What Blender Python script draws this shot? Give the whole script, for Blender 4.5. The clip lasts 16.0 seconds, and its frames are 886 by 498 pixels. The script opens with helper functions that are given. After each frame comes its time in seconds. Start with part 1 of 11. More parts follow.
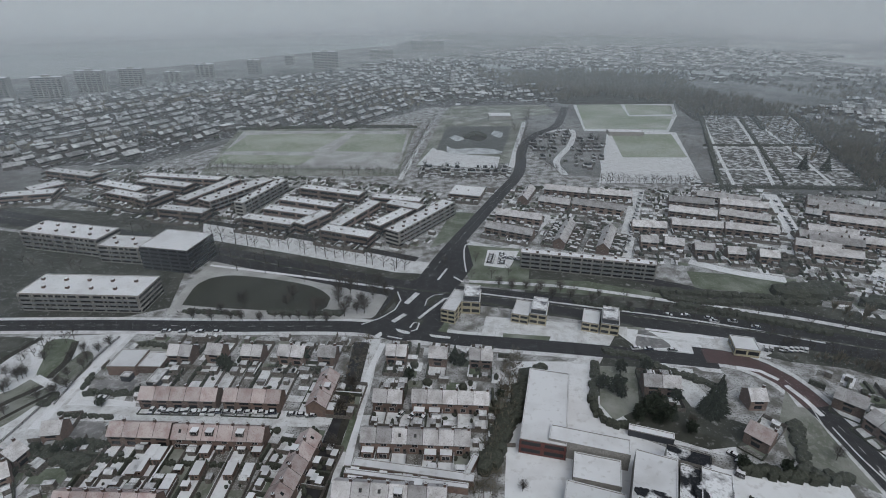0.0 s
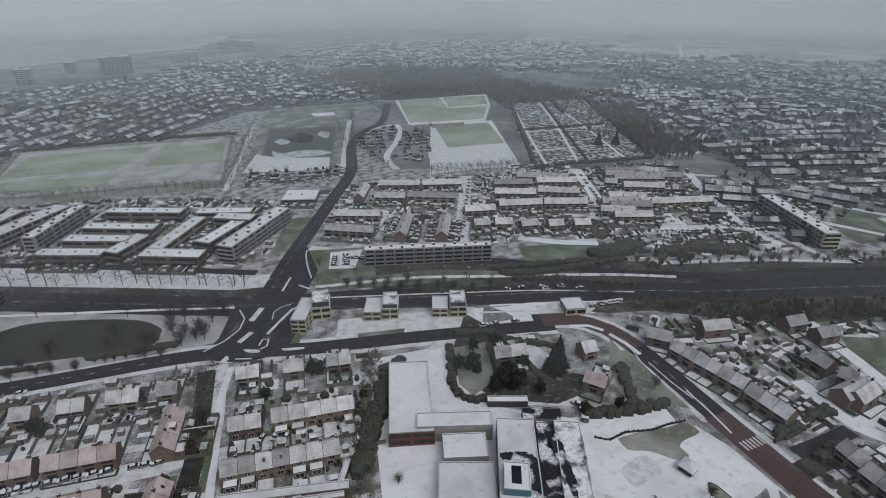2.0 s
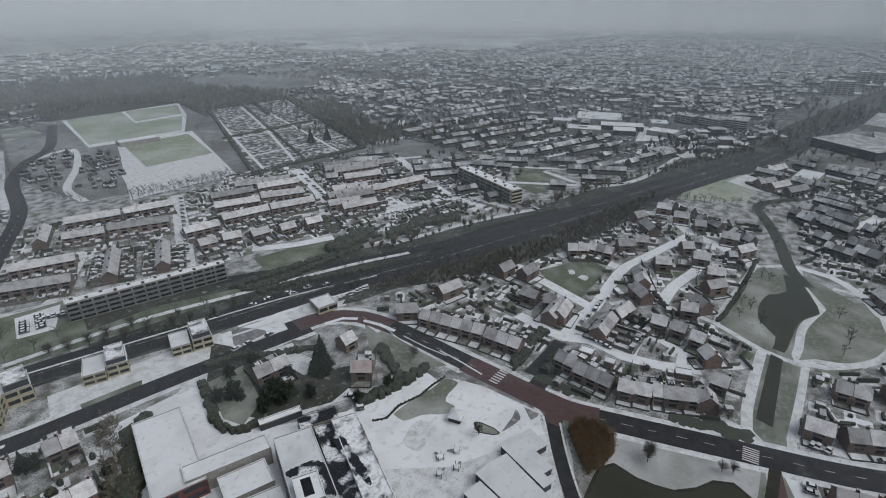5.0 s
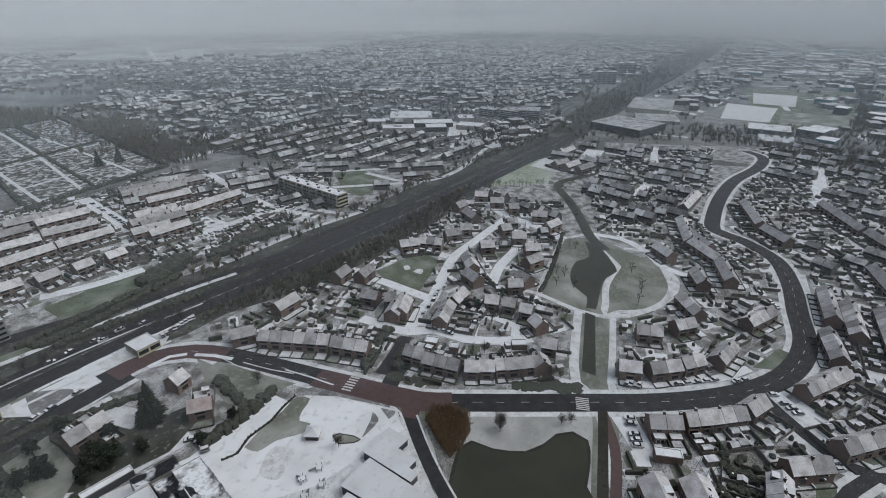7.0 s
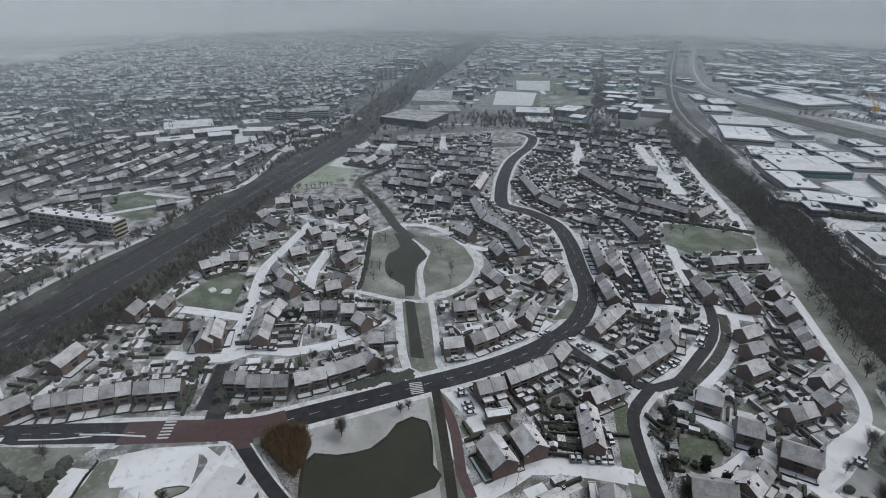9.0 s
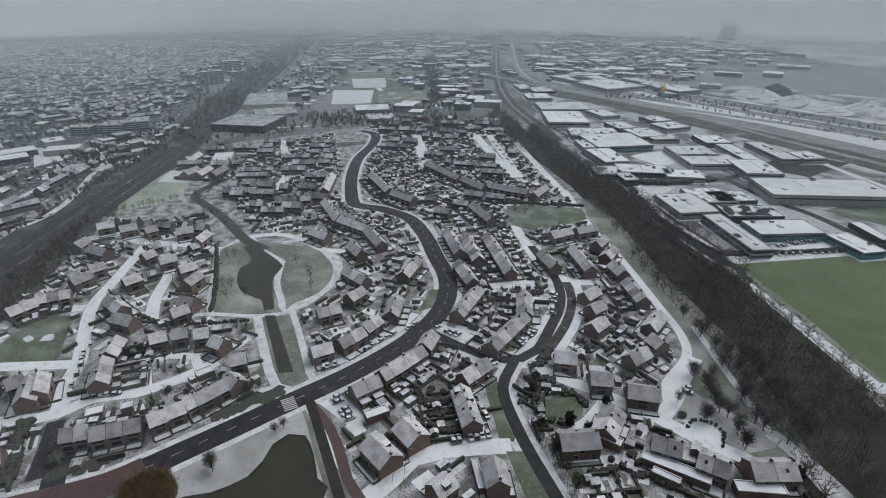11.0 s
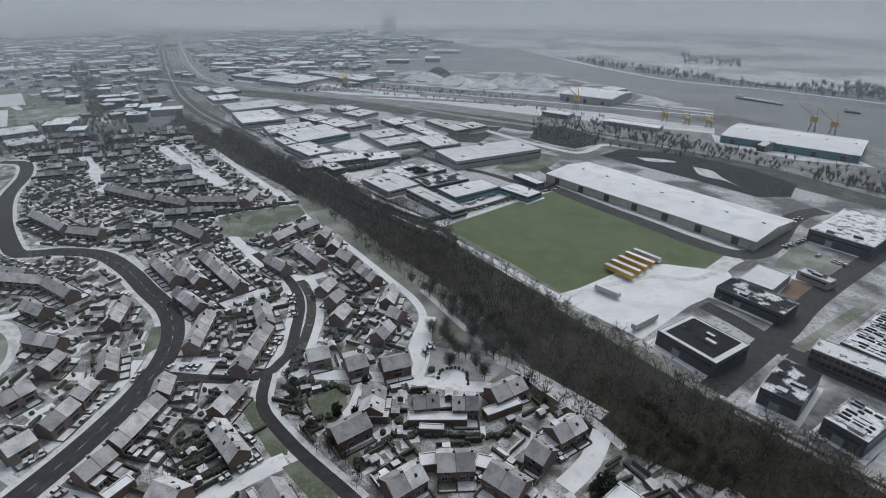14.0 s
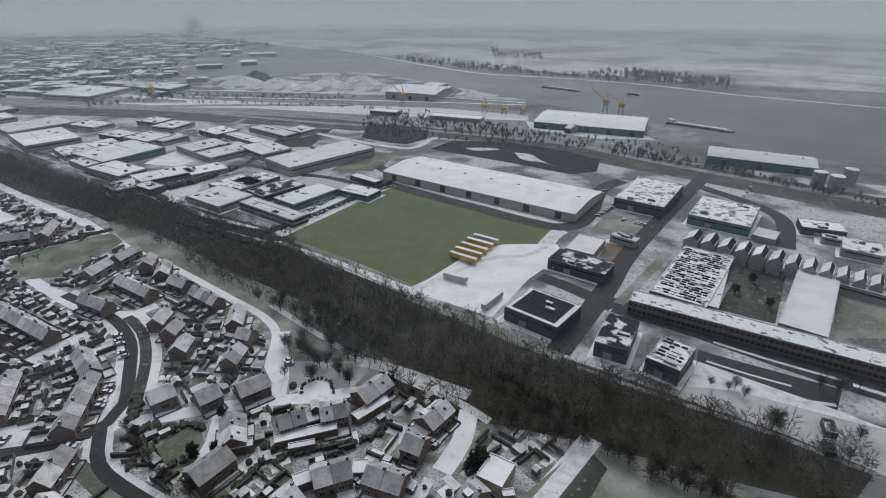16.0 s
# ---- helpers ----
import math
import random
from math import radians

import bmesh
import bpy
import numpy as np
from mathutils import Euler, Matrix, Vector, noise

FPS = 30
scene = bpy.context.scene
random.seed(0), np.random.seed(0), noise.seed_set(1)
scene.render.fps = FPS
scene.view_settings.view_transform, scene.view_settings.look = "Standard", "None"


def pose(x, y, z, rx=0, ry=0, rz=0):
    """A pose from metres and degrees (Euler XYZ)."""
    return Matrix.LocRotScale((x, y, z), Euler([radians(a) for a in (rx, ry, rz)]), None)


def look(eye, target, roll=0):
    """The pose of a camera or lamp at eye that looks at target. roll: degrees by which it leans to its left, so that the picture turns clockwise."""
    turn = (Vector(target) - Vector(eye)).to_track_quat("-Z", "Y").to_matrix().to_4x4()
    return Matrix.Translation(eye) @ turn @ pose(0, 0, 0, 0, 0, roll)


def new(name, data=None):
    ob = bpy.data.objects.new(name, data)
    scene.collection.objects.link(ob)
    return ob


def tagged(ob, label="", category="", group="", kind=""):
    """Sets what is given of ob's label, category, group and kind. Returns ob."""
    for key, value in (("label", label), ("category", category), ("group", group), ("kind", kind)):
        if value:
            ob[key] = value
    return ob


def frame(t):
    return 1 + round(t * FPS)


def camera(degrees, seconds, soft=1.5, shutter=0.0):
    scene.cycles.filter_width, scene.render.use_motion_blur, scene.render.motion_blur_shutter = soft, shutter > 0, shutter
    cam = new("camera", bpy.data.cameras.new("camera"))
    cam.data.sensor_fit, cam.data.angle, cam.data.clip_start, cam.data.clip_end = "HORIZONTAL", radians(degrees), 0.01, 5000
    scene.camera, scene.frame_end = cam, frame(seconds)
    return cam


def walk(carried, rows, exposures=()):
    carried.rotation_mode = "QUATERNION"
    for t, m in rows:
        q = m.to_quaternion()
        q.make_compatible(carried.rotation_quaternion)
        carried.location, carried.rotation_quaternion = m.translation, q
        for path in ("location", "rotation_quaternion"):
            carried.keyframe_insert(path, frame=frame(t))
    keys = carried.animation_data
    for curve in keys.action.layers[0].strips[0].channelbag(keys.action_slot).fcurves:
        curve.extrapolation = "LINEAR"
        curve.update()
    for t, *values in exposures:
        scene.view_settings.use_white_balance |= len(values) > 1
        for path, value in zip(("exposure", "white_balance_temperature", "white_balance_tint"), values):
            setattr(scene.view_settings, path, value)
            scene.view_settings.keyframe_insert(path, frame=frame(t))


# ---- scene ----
cam = camera(78.94, 16.0, soft=1.0)
EYE = (0, 0, 140)
walk(cam, [
    (0.0, pose(*EYE, 64.66, -0.05, 0.00)),
    (0.5, pose(*EYE, 64.59, 0.03, -4.54)),
    (1.0, pose(*EYE, 64.53, 0.02, -9.22)),
    (1.5, pose(*EYE, 64.52, -0.04, -13.16)),
    (2.0, pose(*EYE, 64.47, -0.05, -18.34)),
    (2.5, pose(*EYE, 64.42, -0.02, -25.07)),
    (3.0, pose(*EYE, 64.35, -0.01, -31.54)),
    (3.5, pose(*EYE, 64.29, 0.00, -36.61)),
    (4.0, pose(*EYE, 64.30, -0.05, -40.84)),
    (6.5, pose(*EYE, 64.67, -0.14, -62.03)),
    (7.0, pose(*EYE, 64.75, -0.20, -67.95)),
    (7.5, pose(*EYE, 64.73, -0.18, -74.49)),
    (8.0, pose(*EYE, 64.69, -0.09, -80.81)),
    (8.5, pose(*EYE, 64.69, -0.18, -85.73)),
    (11.0, pose(*EYE, 64.52, -0.06, -106.57)),
    (11.5, pose(*EYE, 64.47, -0.02, -112.46)),
    (12.0, pose(*EYE, 64.34, -0.01, -118.72)),
    (12.5, pose(*EYE, 64.24, 0.02, -125.79)),
    (13.0, pose(*EYE, 64.18, 0.03, -131.67)),
    (13.5, pose(*EYE, 64.17, -0.03, -134.89)),
    (14.0, pose(*EYE, 64.11, -0.06, -138.09)),
    (14.5, pose(*EYE, 64.10, -0.09, -142.25)),
    (15.0, pose(*EYE, 64.08, -0.17, -146.97)),
    (15.5, pose(*EYE, 64.13, -0.13, -151.62)),
    (16.0, pose(*EYE, 64.10, -0.08, -156.02)),
], ((0, -0.46, 6170, 7), (4.5, -0.40, 6170, 7), (8, -0.24, 6170, 7), (16, -0.15, 6170, 7)))
# ---- light: overcast winter sky ----
world = bpy.data.worlds.new("winter_sky")
scene.world = world
world.use_nodes = True
wt = world.node_tree
bg = wt.nodes["Background"]
sky = wt.nodes.new("ShaderNodeTexSky")
sky.sky_type = 'NISHITA'
sky.sun_disc = False
sky.sun_elevation = radians(55)
sky.sun_rotation = radians(160)
sky.dust_density = 6
grey = wt.nodes.new("ShaderNodeHueSaturation")
grey.inputs["Saturation"].default_value = 0.45
wt.links.new(sky.outputs[0], grey.inputs["Color"])
wt.links.new(grey.outputs[0], bg.inputs[0])
bg.inputs[1].default_value = 0.118
sun = new("sun", bpy.data.lights.new("sun", 'SUN'))
sun.data.energy = 0.35
sun.data.angle = radians(60)
sun.data.color = (1, 0.97, 0.93)
sun.matrix_world = look((60, -100, 200), (0, 0, 0))


# ---- materials ----
def material(name, base, second=None, scale=1.0, rough=0.9, metal=0.0, lo=0.4, hi=0.6, bump=0.0, third=None, scale2=9.0, lo2=0.5, hi2=0.62, detail=4, by_object=0.0, by_island=0.0, spec=0.5):
    """Base and second colours mixed by a noise of that scale; third by a finer one; by_object: spread of brightness from piece to piece."""
    m = bpy.data.materials.new(name)
    m.use_nodes = True
    nt = m.node_tree
    b = nt.nodes["Principled BSDF"]
    b.inputs["Roughness"].default_value = rough
    b.inputs["Metallic"].default_value = metal
    b.inputs["Specular IOR Level"].default_value = spec
    b.inputs["Base Color"].default_value = (*base, 1)
    geo = nt.nodes.new("ShaderNodeNewGeometry")

    def noise_mask(sc, a, c):
        n = nt.nodes.new("ShaderNodeTexNoise")
        n.inputs["Scale"].default_value = sc
        n.inputs["Detail"].default_value = detail
        nt.links.new(geo.outputs["Position"], n.inputs["Vector"])
        r = nt.nodes.new("ShaderNodeMapRange")
        r.inputs["From Min"].default_value = a
        r.inputs["From Max"].default_value = c
        nt.links.new(n.outputs[0], r.inputs["Value"])
        return r.outputs[0], n.outputs[0]

    def mix(fac, a, c):
        x = nt.nodes.new("ShaderNodeMix")
        x.data_type = 'RGBA'
        for i, v in ((0, fac), (6, a), (7, c)):
            if isinstance(v, tuple):
                x.inputs[i].default_value = (*v, 1)
            else:
                nt.links.new(v, x.inputs[i])
        return x.outputs[2]

    col = base
    fine = None
    if second:
        f, fine = noise_mask(scale, lo, hi)
        col = mix(f, base, second)
    if third:
        f, fine = noise_mask(scale2, lo2, hi2)
        col = mix(f, col, third)
    if by_object or by_island:
        info = geo if by_island else nt.nodes.new("ShaderNodeObjectInfo")
        by_object = by_object or by_island
        r = nt.nodes.new("ShaderNodeMapRange")
        r.inputs["To Min"].default_value = 1 - by_object
        r.inputs["To Max"].default_value = 1 + by_object
        nt.links.new(info.outputs["Random Per Island" if by_island else "Random"], r.inputs["Value"])
        hv = nt.nodes.new("ShaderNodeHueSaturation")
        nt.links.new(r.outputs[0], hv.inputs["Value"])
        if isinstance(col, tuple):
            hv.inputs["Color"].default_value = (*col, 1)
        else:
            nt.links.new(col, hv.inputs["Color"])
        col = hv.outputs[0]
    if not isinstance(col, tuple):
        nt.links.new(col, b.inputs["Base Color"])
    if bump and fine:
        bp = nt.nodes.new("ShaderNodeBump")
        bp.inputs["Strength"].default_value = bump
        bp.inputs["Distance"].default_value = 0.1
        nt.links.new(fine, bp.inputs["Height"])
        nt.links.new(bp.outputs[0], b.inputs["Normal"])
    return m


def mosaic(name, cell, stops, turn=0.0, grain=0.5, share=0.5, rough=0.5):
    """Small plots of different colours side by side, with soft stains: gardens, yards and allotments."""
    m = bpy.data.materials.new(name)
    m.use_nodes = True
    nt = m.node_tree
    b = nt.nodes["Principled BSDF"]
    b.inputs["Roughness"].default_value = 0.95
    geo = nt.nodes.new("ShaderNodeNewGeometry")
    mp = nt.nodes.new("ShaderNodeMapping")
    mp.inputs["Rotation"].default_value = (0, 0, radians(turn))
    nt.links.new(geo.outputs["Position"], mp.inputs["Vector"])
    vo = nt.nodes.new("ShaderNodeTexVoronoi")
    vo.voronoi_dimensions = '2D'
    vo.distance = 'CHEBYCHEV'
    vo.inputs["Scale"].default_value = 1 / cell
    nt.links.new(mp.outputs[0], vo.inputs["Vector"])
    sep = nt.nodes.new("ShaderNodeSeparateColor")
    nt.links.new(vo.outputs["Color"], sep.inputs[0])
    no = nt.nodes.new("ShaderNodeTexNoise")
    no.inputs["Scale"].default_value = grain
    no.inputs["Detail"].default_value = 8
    no.inputs["Roughness"].default_value = rough
    nt.links.new(geo.outputs["Position"], no.inputs["Vector"])
    mix = nt.nodes.new("ShaderNodeMix")
    mix.inputs[0].default_value = share
    nt.links.new(sep.outputs[0], mix.inputs[2])
    nt.links.new(no.outputs[0], mix.inputs[3])
    ramp = nt.nodes.new("ShaderNodeValToRGB")
    el = ramp.color_ramp.elements
    while len(el) < len(stops):
        el.new(0.5)
    for e, (p, c) in zip(el, stops):
        e.position, e.color = p, (*c, 1)
    nt.links.new(mix.outputs[0], ramp.inputs[0])
    nt.links.new(ramp.outputs[0], b.inputs["Base Color"])
    return m


SNOW = (0.73, 0.75, 0.78)
M = {}
M["ground"] = material("patchy_snow_ground", (0.22, 0.225, 0.23), (0.075, 0.078, 0.075), 0.012, lo=0.42, hi=0.62, third=(0.12, 0.122, 0.118), scale2=0.09, lo2=0.48, hi2=0.64, detail=8)
M["town"] = material("trodden_snow_with_soil", (0.46, 0.47, 0.485), (0.13, 0.128, 0.118), 0.16, lo=0.40, hi=0.62, third=(0.10, 0.098, 0.09), scale2=1.5, lo2=0.5, hi2=0.64, detail=9)
M["farsoil"] = material("far_gardens_and_snow", (0.05, 0.053, 0.054), (0.10, 0.104, 0.106), 0.05, lo=0.44, hi=0.66, third=(0.42, 0.43, 0.45), scale2=0.22, lo2=0.56, hi2=0.66, detail=7)
M["verge"] = material("dark_winter_verge", (0.038, 0.041, 0.033), (0.095, 0.10, 0.088), 0.06, lo=0.48, hi=0.72, third=(0.26, 0.265, 0.26), scale2=0.4, lo2=0.58, hi2=0.76, detail=9)
M["graves"] = mosaic("grave_plots", 3.0, ((0.3, (0.045, 0.046, 0.042)), (0.5, (0.10, 0.10, 0.095)), (0.6, (0.30, 0.31, 0.31)), (0.7, (0.5, 0.51, 0.53))), 10, 0.4, 0.5, 0.7)
M["snow"] = material("trodden_snow", SNOW, (0.60, 0.61, 0.63), 0.07, lo=0.46, hi=0.72, third=(0.46, 0.46, 0.465), scale2=0.35, lo2=0.55, hi2=0.8, detail=9)
M["asphalt"] = material("wet_asphalt", (0.027, 0.027, 0.030), (0.038, 0.038, 0.041), 0.3, rough=0.7, third=(0.085, 0.085, 0.089), scale2=0.12, lo2=0.62, hi2=0.8, detail=7, spec=0.2)
M["redroad"] = material("red_brick_paving", (0.085, 0.045, 0.045), (0.06, 0.035, 0.035), 0.4, rough=0.6, third=(0.085, 0.056, 0.056), scale2=3)
M["path"] = material("snowy_path", (0.64, 0.66, 0.68), (0.40, 0.40, 0.41), 0.25, lo=0.45, hi=0.75, third=(0.26, 0.255, 0.245), scale2=1.1, lo2=0.55, hi2=0.78, detail=8)
M["green"] = material("thinly_frosted_grass", (0.085, 0.105, 0.068), (0.24, 0.26, 0.225), 0.07, lo=0.45, hi=0.72, third=(0.17, 0.185, 0.155), scale2=0.8, lo2=0.5, hi2=0.75, detail=7)
M["lawn"] = material("frosted_lawn", (0.135, 0.147, 0.118), (0.36, 0.37, 0.35), 0.05, lo=0.44, hi=0.72, third=(0.24, 0.245, 0.225), scale2=0.5, lo2=0.5, hi2=0.7, detail=7)
M["pitch"] = material("frosted_sports_pitch", (0.20, 0.235, 0.165), (0.36, 0.39, 0.335), 0.02, lo=0.4, hi=0.65, third=(0.33, 0.355, 0.31), scale2=0.3, detail=6)
M["field"] = material("green_winter_field", (0.078, 0.108, 0.044), (0.10, 0.13, 0.058), 0.03, lo=0.35, hi=0.7, third=(0.12, 0.14, 0.085), scale2=0.12, lo2=0.5, hi2=0.85, detail=9)
M["frost"] = material("grass_under_thin_snow", (0.42, 0.425, 0.43), (0.27, 0.275, 0.262), 0.06, lo=0.42, hi=0.66, third=(0.33, 0.335, 0.325), scale2=0.5, lo2=0.5, hi2=0.72, detail=8)
M["farm"] = material("snowy_farmland", (0.46, 0.47, 0.48), (0.22, 0.22, 0.215), 0.006, lo=0.47, hi=0.6, third=(0.33, 0.33, 0.335), scale2=0.05)
M["soil"] = material("leaf_litter", (0.036, 0.035, 0.030), (0.052, 0.050, 0.041), 0.10, third=(0.032, 0.031, 0.026), scale2=0.8, detail=8, spec=0.2)
M["wet"] = material("pond_water", (0.036, 0.038, 0.028), (0.044, 0.046, 0.034), 0.05, rough=0.3, spec=0.18)
M["river"] = material("grey_river_water", (0.075, 0.087, 0.096), (0.10, 0.112, 0.12), 0.01, rough=0.5, bump=0.2, spec=0.3)
# Base colour lightened to paint in the reflection of the sky.
M["sea"] = material("sea_with_painted_sky", (0.26, 0.28, 0.29), (0.30, 0.32, 0.33), 0.004, rough=0.4)
M["ice"] = material("thin_ice", (0.55, 0.58, 0.60), (0.3, 0.32, 0.33), 0.15, rough=0.4)
M["brick"] = material("brown_brick", (0.17, 0.115, 0.096), (0.125, 0.09, 0.078), 0.8, third=(0.165, 0.13, 0.112), scale2=4, by_object=0.3)
M["redbrick"] = material("red_brick", (0.15, 0.045, 0.04), (0.11, 0.04, 0.035), 0.8, third=(0.17, 0.08, 0.07), scale2=5, by_object=0.15)
M["concrete"] = material("pale_concrete", (0.34, 0.33, 0.31), (0.26, 0.25, 0.24), 0.6, third=(0.22, 0.21, 0.20), scale2=3)
M["darkwall"] = material("dark_panel_cladding", (0.034, 0.038, 0.047), (0.045, 0.05, 0.06), 0.5, rough=0.5)
M["cream"] = material("cream_brick", (0.42, 0.38, 0.26), (0.36, 0.32, 0.22), 0.7, third=(0.30, 0.27, 0.2), scale2=4)
M["metalwall"] = material("cream_sheet_cladding", (0.46, 0.45, 0.38), (0.38, 0.37, 0.32), 0.3, rough=0.5)
M["bluewall"] = material("teal_sheet_cladding", (0.04, 0.13, 0.16), (0.05, 0.15, 0.18), 0.3, rough=0.5)
M["roof"] = material("snow_dusted_roof_tiles", (0.51, 0.507, 0.52), (0.32, 0.308, 0.31), 0.30, lo=0.44, hi=0.68, third=(0.225, 0.212, 0.21), scale2=3.2, lo2=0.50, hi2=0.70, by_object=0.42, detail=10, bump=0.6)
M["pinkroof"] = material("snow_dusted_red_tiles", (0.44, 0.39, 0.385), (0.29, 0.205, 0.195), 0.3, lo=0.44, hi=0.76, third=(0.25, 0.175, 0.165), scale2=2.6, lo2=0.52, hi2=0.76, by_object=0.2, detail=9, bump=0.5)
M["farroof"] = material("snowy_far_roofs", (0.38, 0.39, 0.40), (0.19, 0.19, 0.195), 0.12, lo=0.42, hi=0.62, third=(0.5, 0.51, 0.53), scale2=0.3, lo2=0.55, hi2=0.75, detail=5, by_island=0.55)
M["yard"] = material("industrial_yards", (0.46, 0.47, 0.49), (0.10, 0.10, 0.104), 0.028, lo=0.44, hi=0.56, third=(0.20, 0.20, 0.205), scale2=0.5, lo2=0.50, hi2=0.66, detail=9)
M["flatsnow"] = material("snow_on_flat_roof", (0.70, 0.72, 0.75), (0.56, 0.57, 0.59), 0.10, lo=0.44, hi=0.72, third=(0.46, 0.465, 0.47), scale2=0.5, lo2=0.58, hi2=0.78, by_object=0.14, detail=8)
M["slabsnow"] = material("thin_snow_on_roof_slabs", (0.60, 0.615, 0.64), (0.52, 0.53, 0.55), 0.12, lo=0.42, hi=0.7, third=(0.46, 0.465, 0.48), scale2=0.6, lo2=0.55, hi2=0.8, detail=8)
M["speckroof"] = material("snow_with_dark_gaps", (0.68, 0.70, 0.73), (0.08, 0.083, 0.09), 0.35, lo=0.57, hi=0.63, third=(0.55, 0.56, 0.58), scale2=0.9, lo2=0.5, hi2=0.7, detail=8)
M["meltroof"] = material("half_melted_roof_snow", (0.76, 0.78, 0.81), (0.10, 0.105, 0.115), 0.22, lo=0.50, hi=0.62, third=(0.50, 0.51, 0.53), scale2=0.9, lo2=0.5, hi2=0.66, detail=12)
M["bitumen"] = material("wet_bitumen_roof", (0.012, 0.014, 0.018), (0.02, 0.022, 0.028), 0.2, rough=0.8, spec=0.15)
M["slid"] = material("roofing_with_snow_remnants", (0.020, 0.022, 0.027), (0.70, 0.72, 0.75), 0.13, lo=0.49, hi=0.56, third=(0.05, 0.053, 0.06), scale2=1.4, lo2=0.5, hi2=0.7, detail=10, rough=0.8, spec=0.15)
M["basin"] = material("dark_basin_water", (0.022, 0.025, 0.028), (0.03, 0.033, 0.036), 0.05, rough=0.8, spec=0.05)
M["glass"] = material("window_glass", (0.02, 0.022, 0.026), rough=0.12)
M["white"] = material("white_frame_paint", (0.6, 0.6, 0.6), (0.5, 0.5, 0.5), 2.0, rough=0.6)
M["dark"] = material("dark_painted_timber", (0.04, 0.038, 0.037), (0.06, 0.055, 0.05), 1.5, by_object=0.3)
M["fence"] = material("weathered_fence_boards", (0.095, 0.085, 0.076), (0.15, 0.135, 0.12), 1.2, third=(0.24, 0.235, 0.23), scale2=2.2, lo2=0.55, hi2=0.72)
M["hedge"] = material("evergreen_hedge", (0.034, 0.04, 0.03), (0.058, 0.063, 0.048), 1.5, third=(0.12, 0.125, 0.115), scale2=3.2, lo2=0.58, hi2=0.76, detail=7)
M["conifer"] = material("conifer_needles", (0.018, 0.026, 0.018), (0.034, 0.044, 0.030), 1.2)
M["bark"] = material("winter_bark", (0.045, 0.038, 0.032), (0.07, 0.062, 0.055), 0.6, by_object=0.25)
M["twig"] = material("bare_twigs", (0.050, 0.043, 0.037), (0.075, 0.068, 0.06), 0.2, by_object=0.25)
M["belt"] = material("woodland_twigs", (0.155, 0.138, 0.112), (0.20, 0.178, 0.14), 0.035, third=(0.115, 0.114, 0.088), scale2=0.3, spec=0.2)
M["willow"] = material("ochre_reeds", (0.22, 0.15, 0.085), (0.13, 0.09, 0.05), 0.5)
M["bed"] = material("bare_garden_beds", (0.10, 0.095, 0.082), (0.20, 0.198, 0.19), 0.5, third=(0.40, 0.405, 0.41), scale2=2.0, lo2=0.52, hi2=0.68, detail=8)
M["shedtop"] = material("thin_snow_on_shed_roofs", (0.60, 0.615, 0.64), (0.42, 0.43, 0.44), 0.5, third=(0.25, 0.25, 0.25), scale2=1.6, lo2=0.55, hi2=0.72, by_island=0.35, detail=7)
# Far walls in a greyer, darker tone than the near brick.
M["farwall"] = material("grey_far_brick", (0.095, 0.086, 0.083), (0.065, 0.062, 0.062), 0.3)
M["clump"] = material("far_bare_crowns", (0.05, 0.052, 0.05), (0.085, 0.082, 0.076), 0.06)
# Slush grey; on the far ring road it also holds painted haze.
M["slush"] = material("slush_and_haze_grey", (0.24, 0.24, 0.245), (0.14, 0.14, 0.145), 0.08, third=(0.36, 0.365, 0.37), scale2=0.4, lo2=0.52, hi2=0.7, detail=7)
M["chimney"] = material("chimney_brick", (0.10, 0.06, 0.05), (0.07, 0.05, 0.045), 1.5)
M["yellow"] = material("yellow_machine_paint", (0.55, 0.33, 0.04), (0.45, 0.27, 0.035), 0.6, rough=0.5)
M["tarp"] = material("pale_trailer_tarp", (0.5, 0.49, 0.45), (0.4, 0.4, 0.37), 0.5, rough=0.6)
M["tyre"] = material("rubber_tyre", (0.012, 0.012, 0.012), rough=0.8)
M["tan"] = material("tan_sand", (0.20, 0.14, 0.09), (0.14, 0.10, 0.07), 0.2)
M["steel"] = material("galvanised_steel", (0.32, 0.33, 0.34), (0.24, 0.25, 0.26), 1.0, rough=0.45, metal=0.6)
for i, c in enumerate(((0.025, 0.026, 0.028), (0.10, 0.105, 0.11), (0.02, 0.03, 0.055), (0.22, 0.012, 0.012), (0.45, 0.46, 0.47))):
    M["car%d" % i] = material("car_paint", c, rough=0.3)


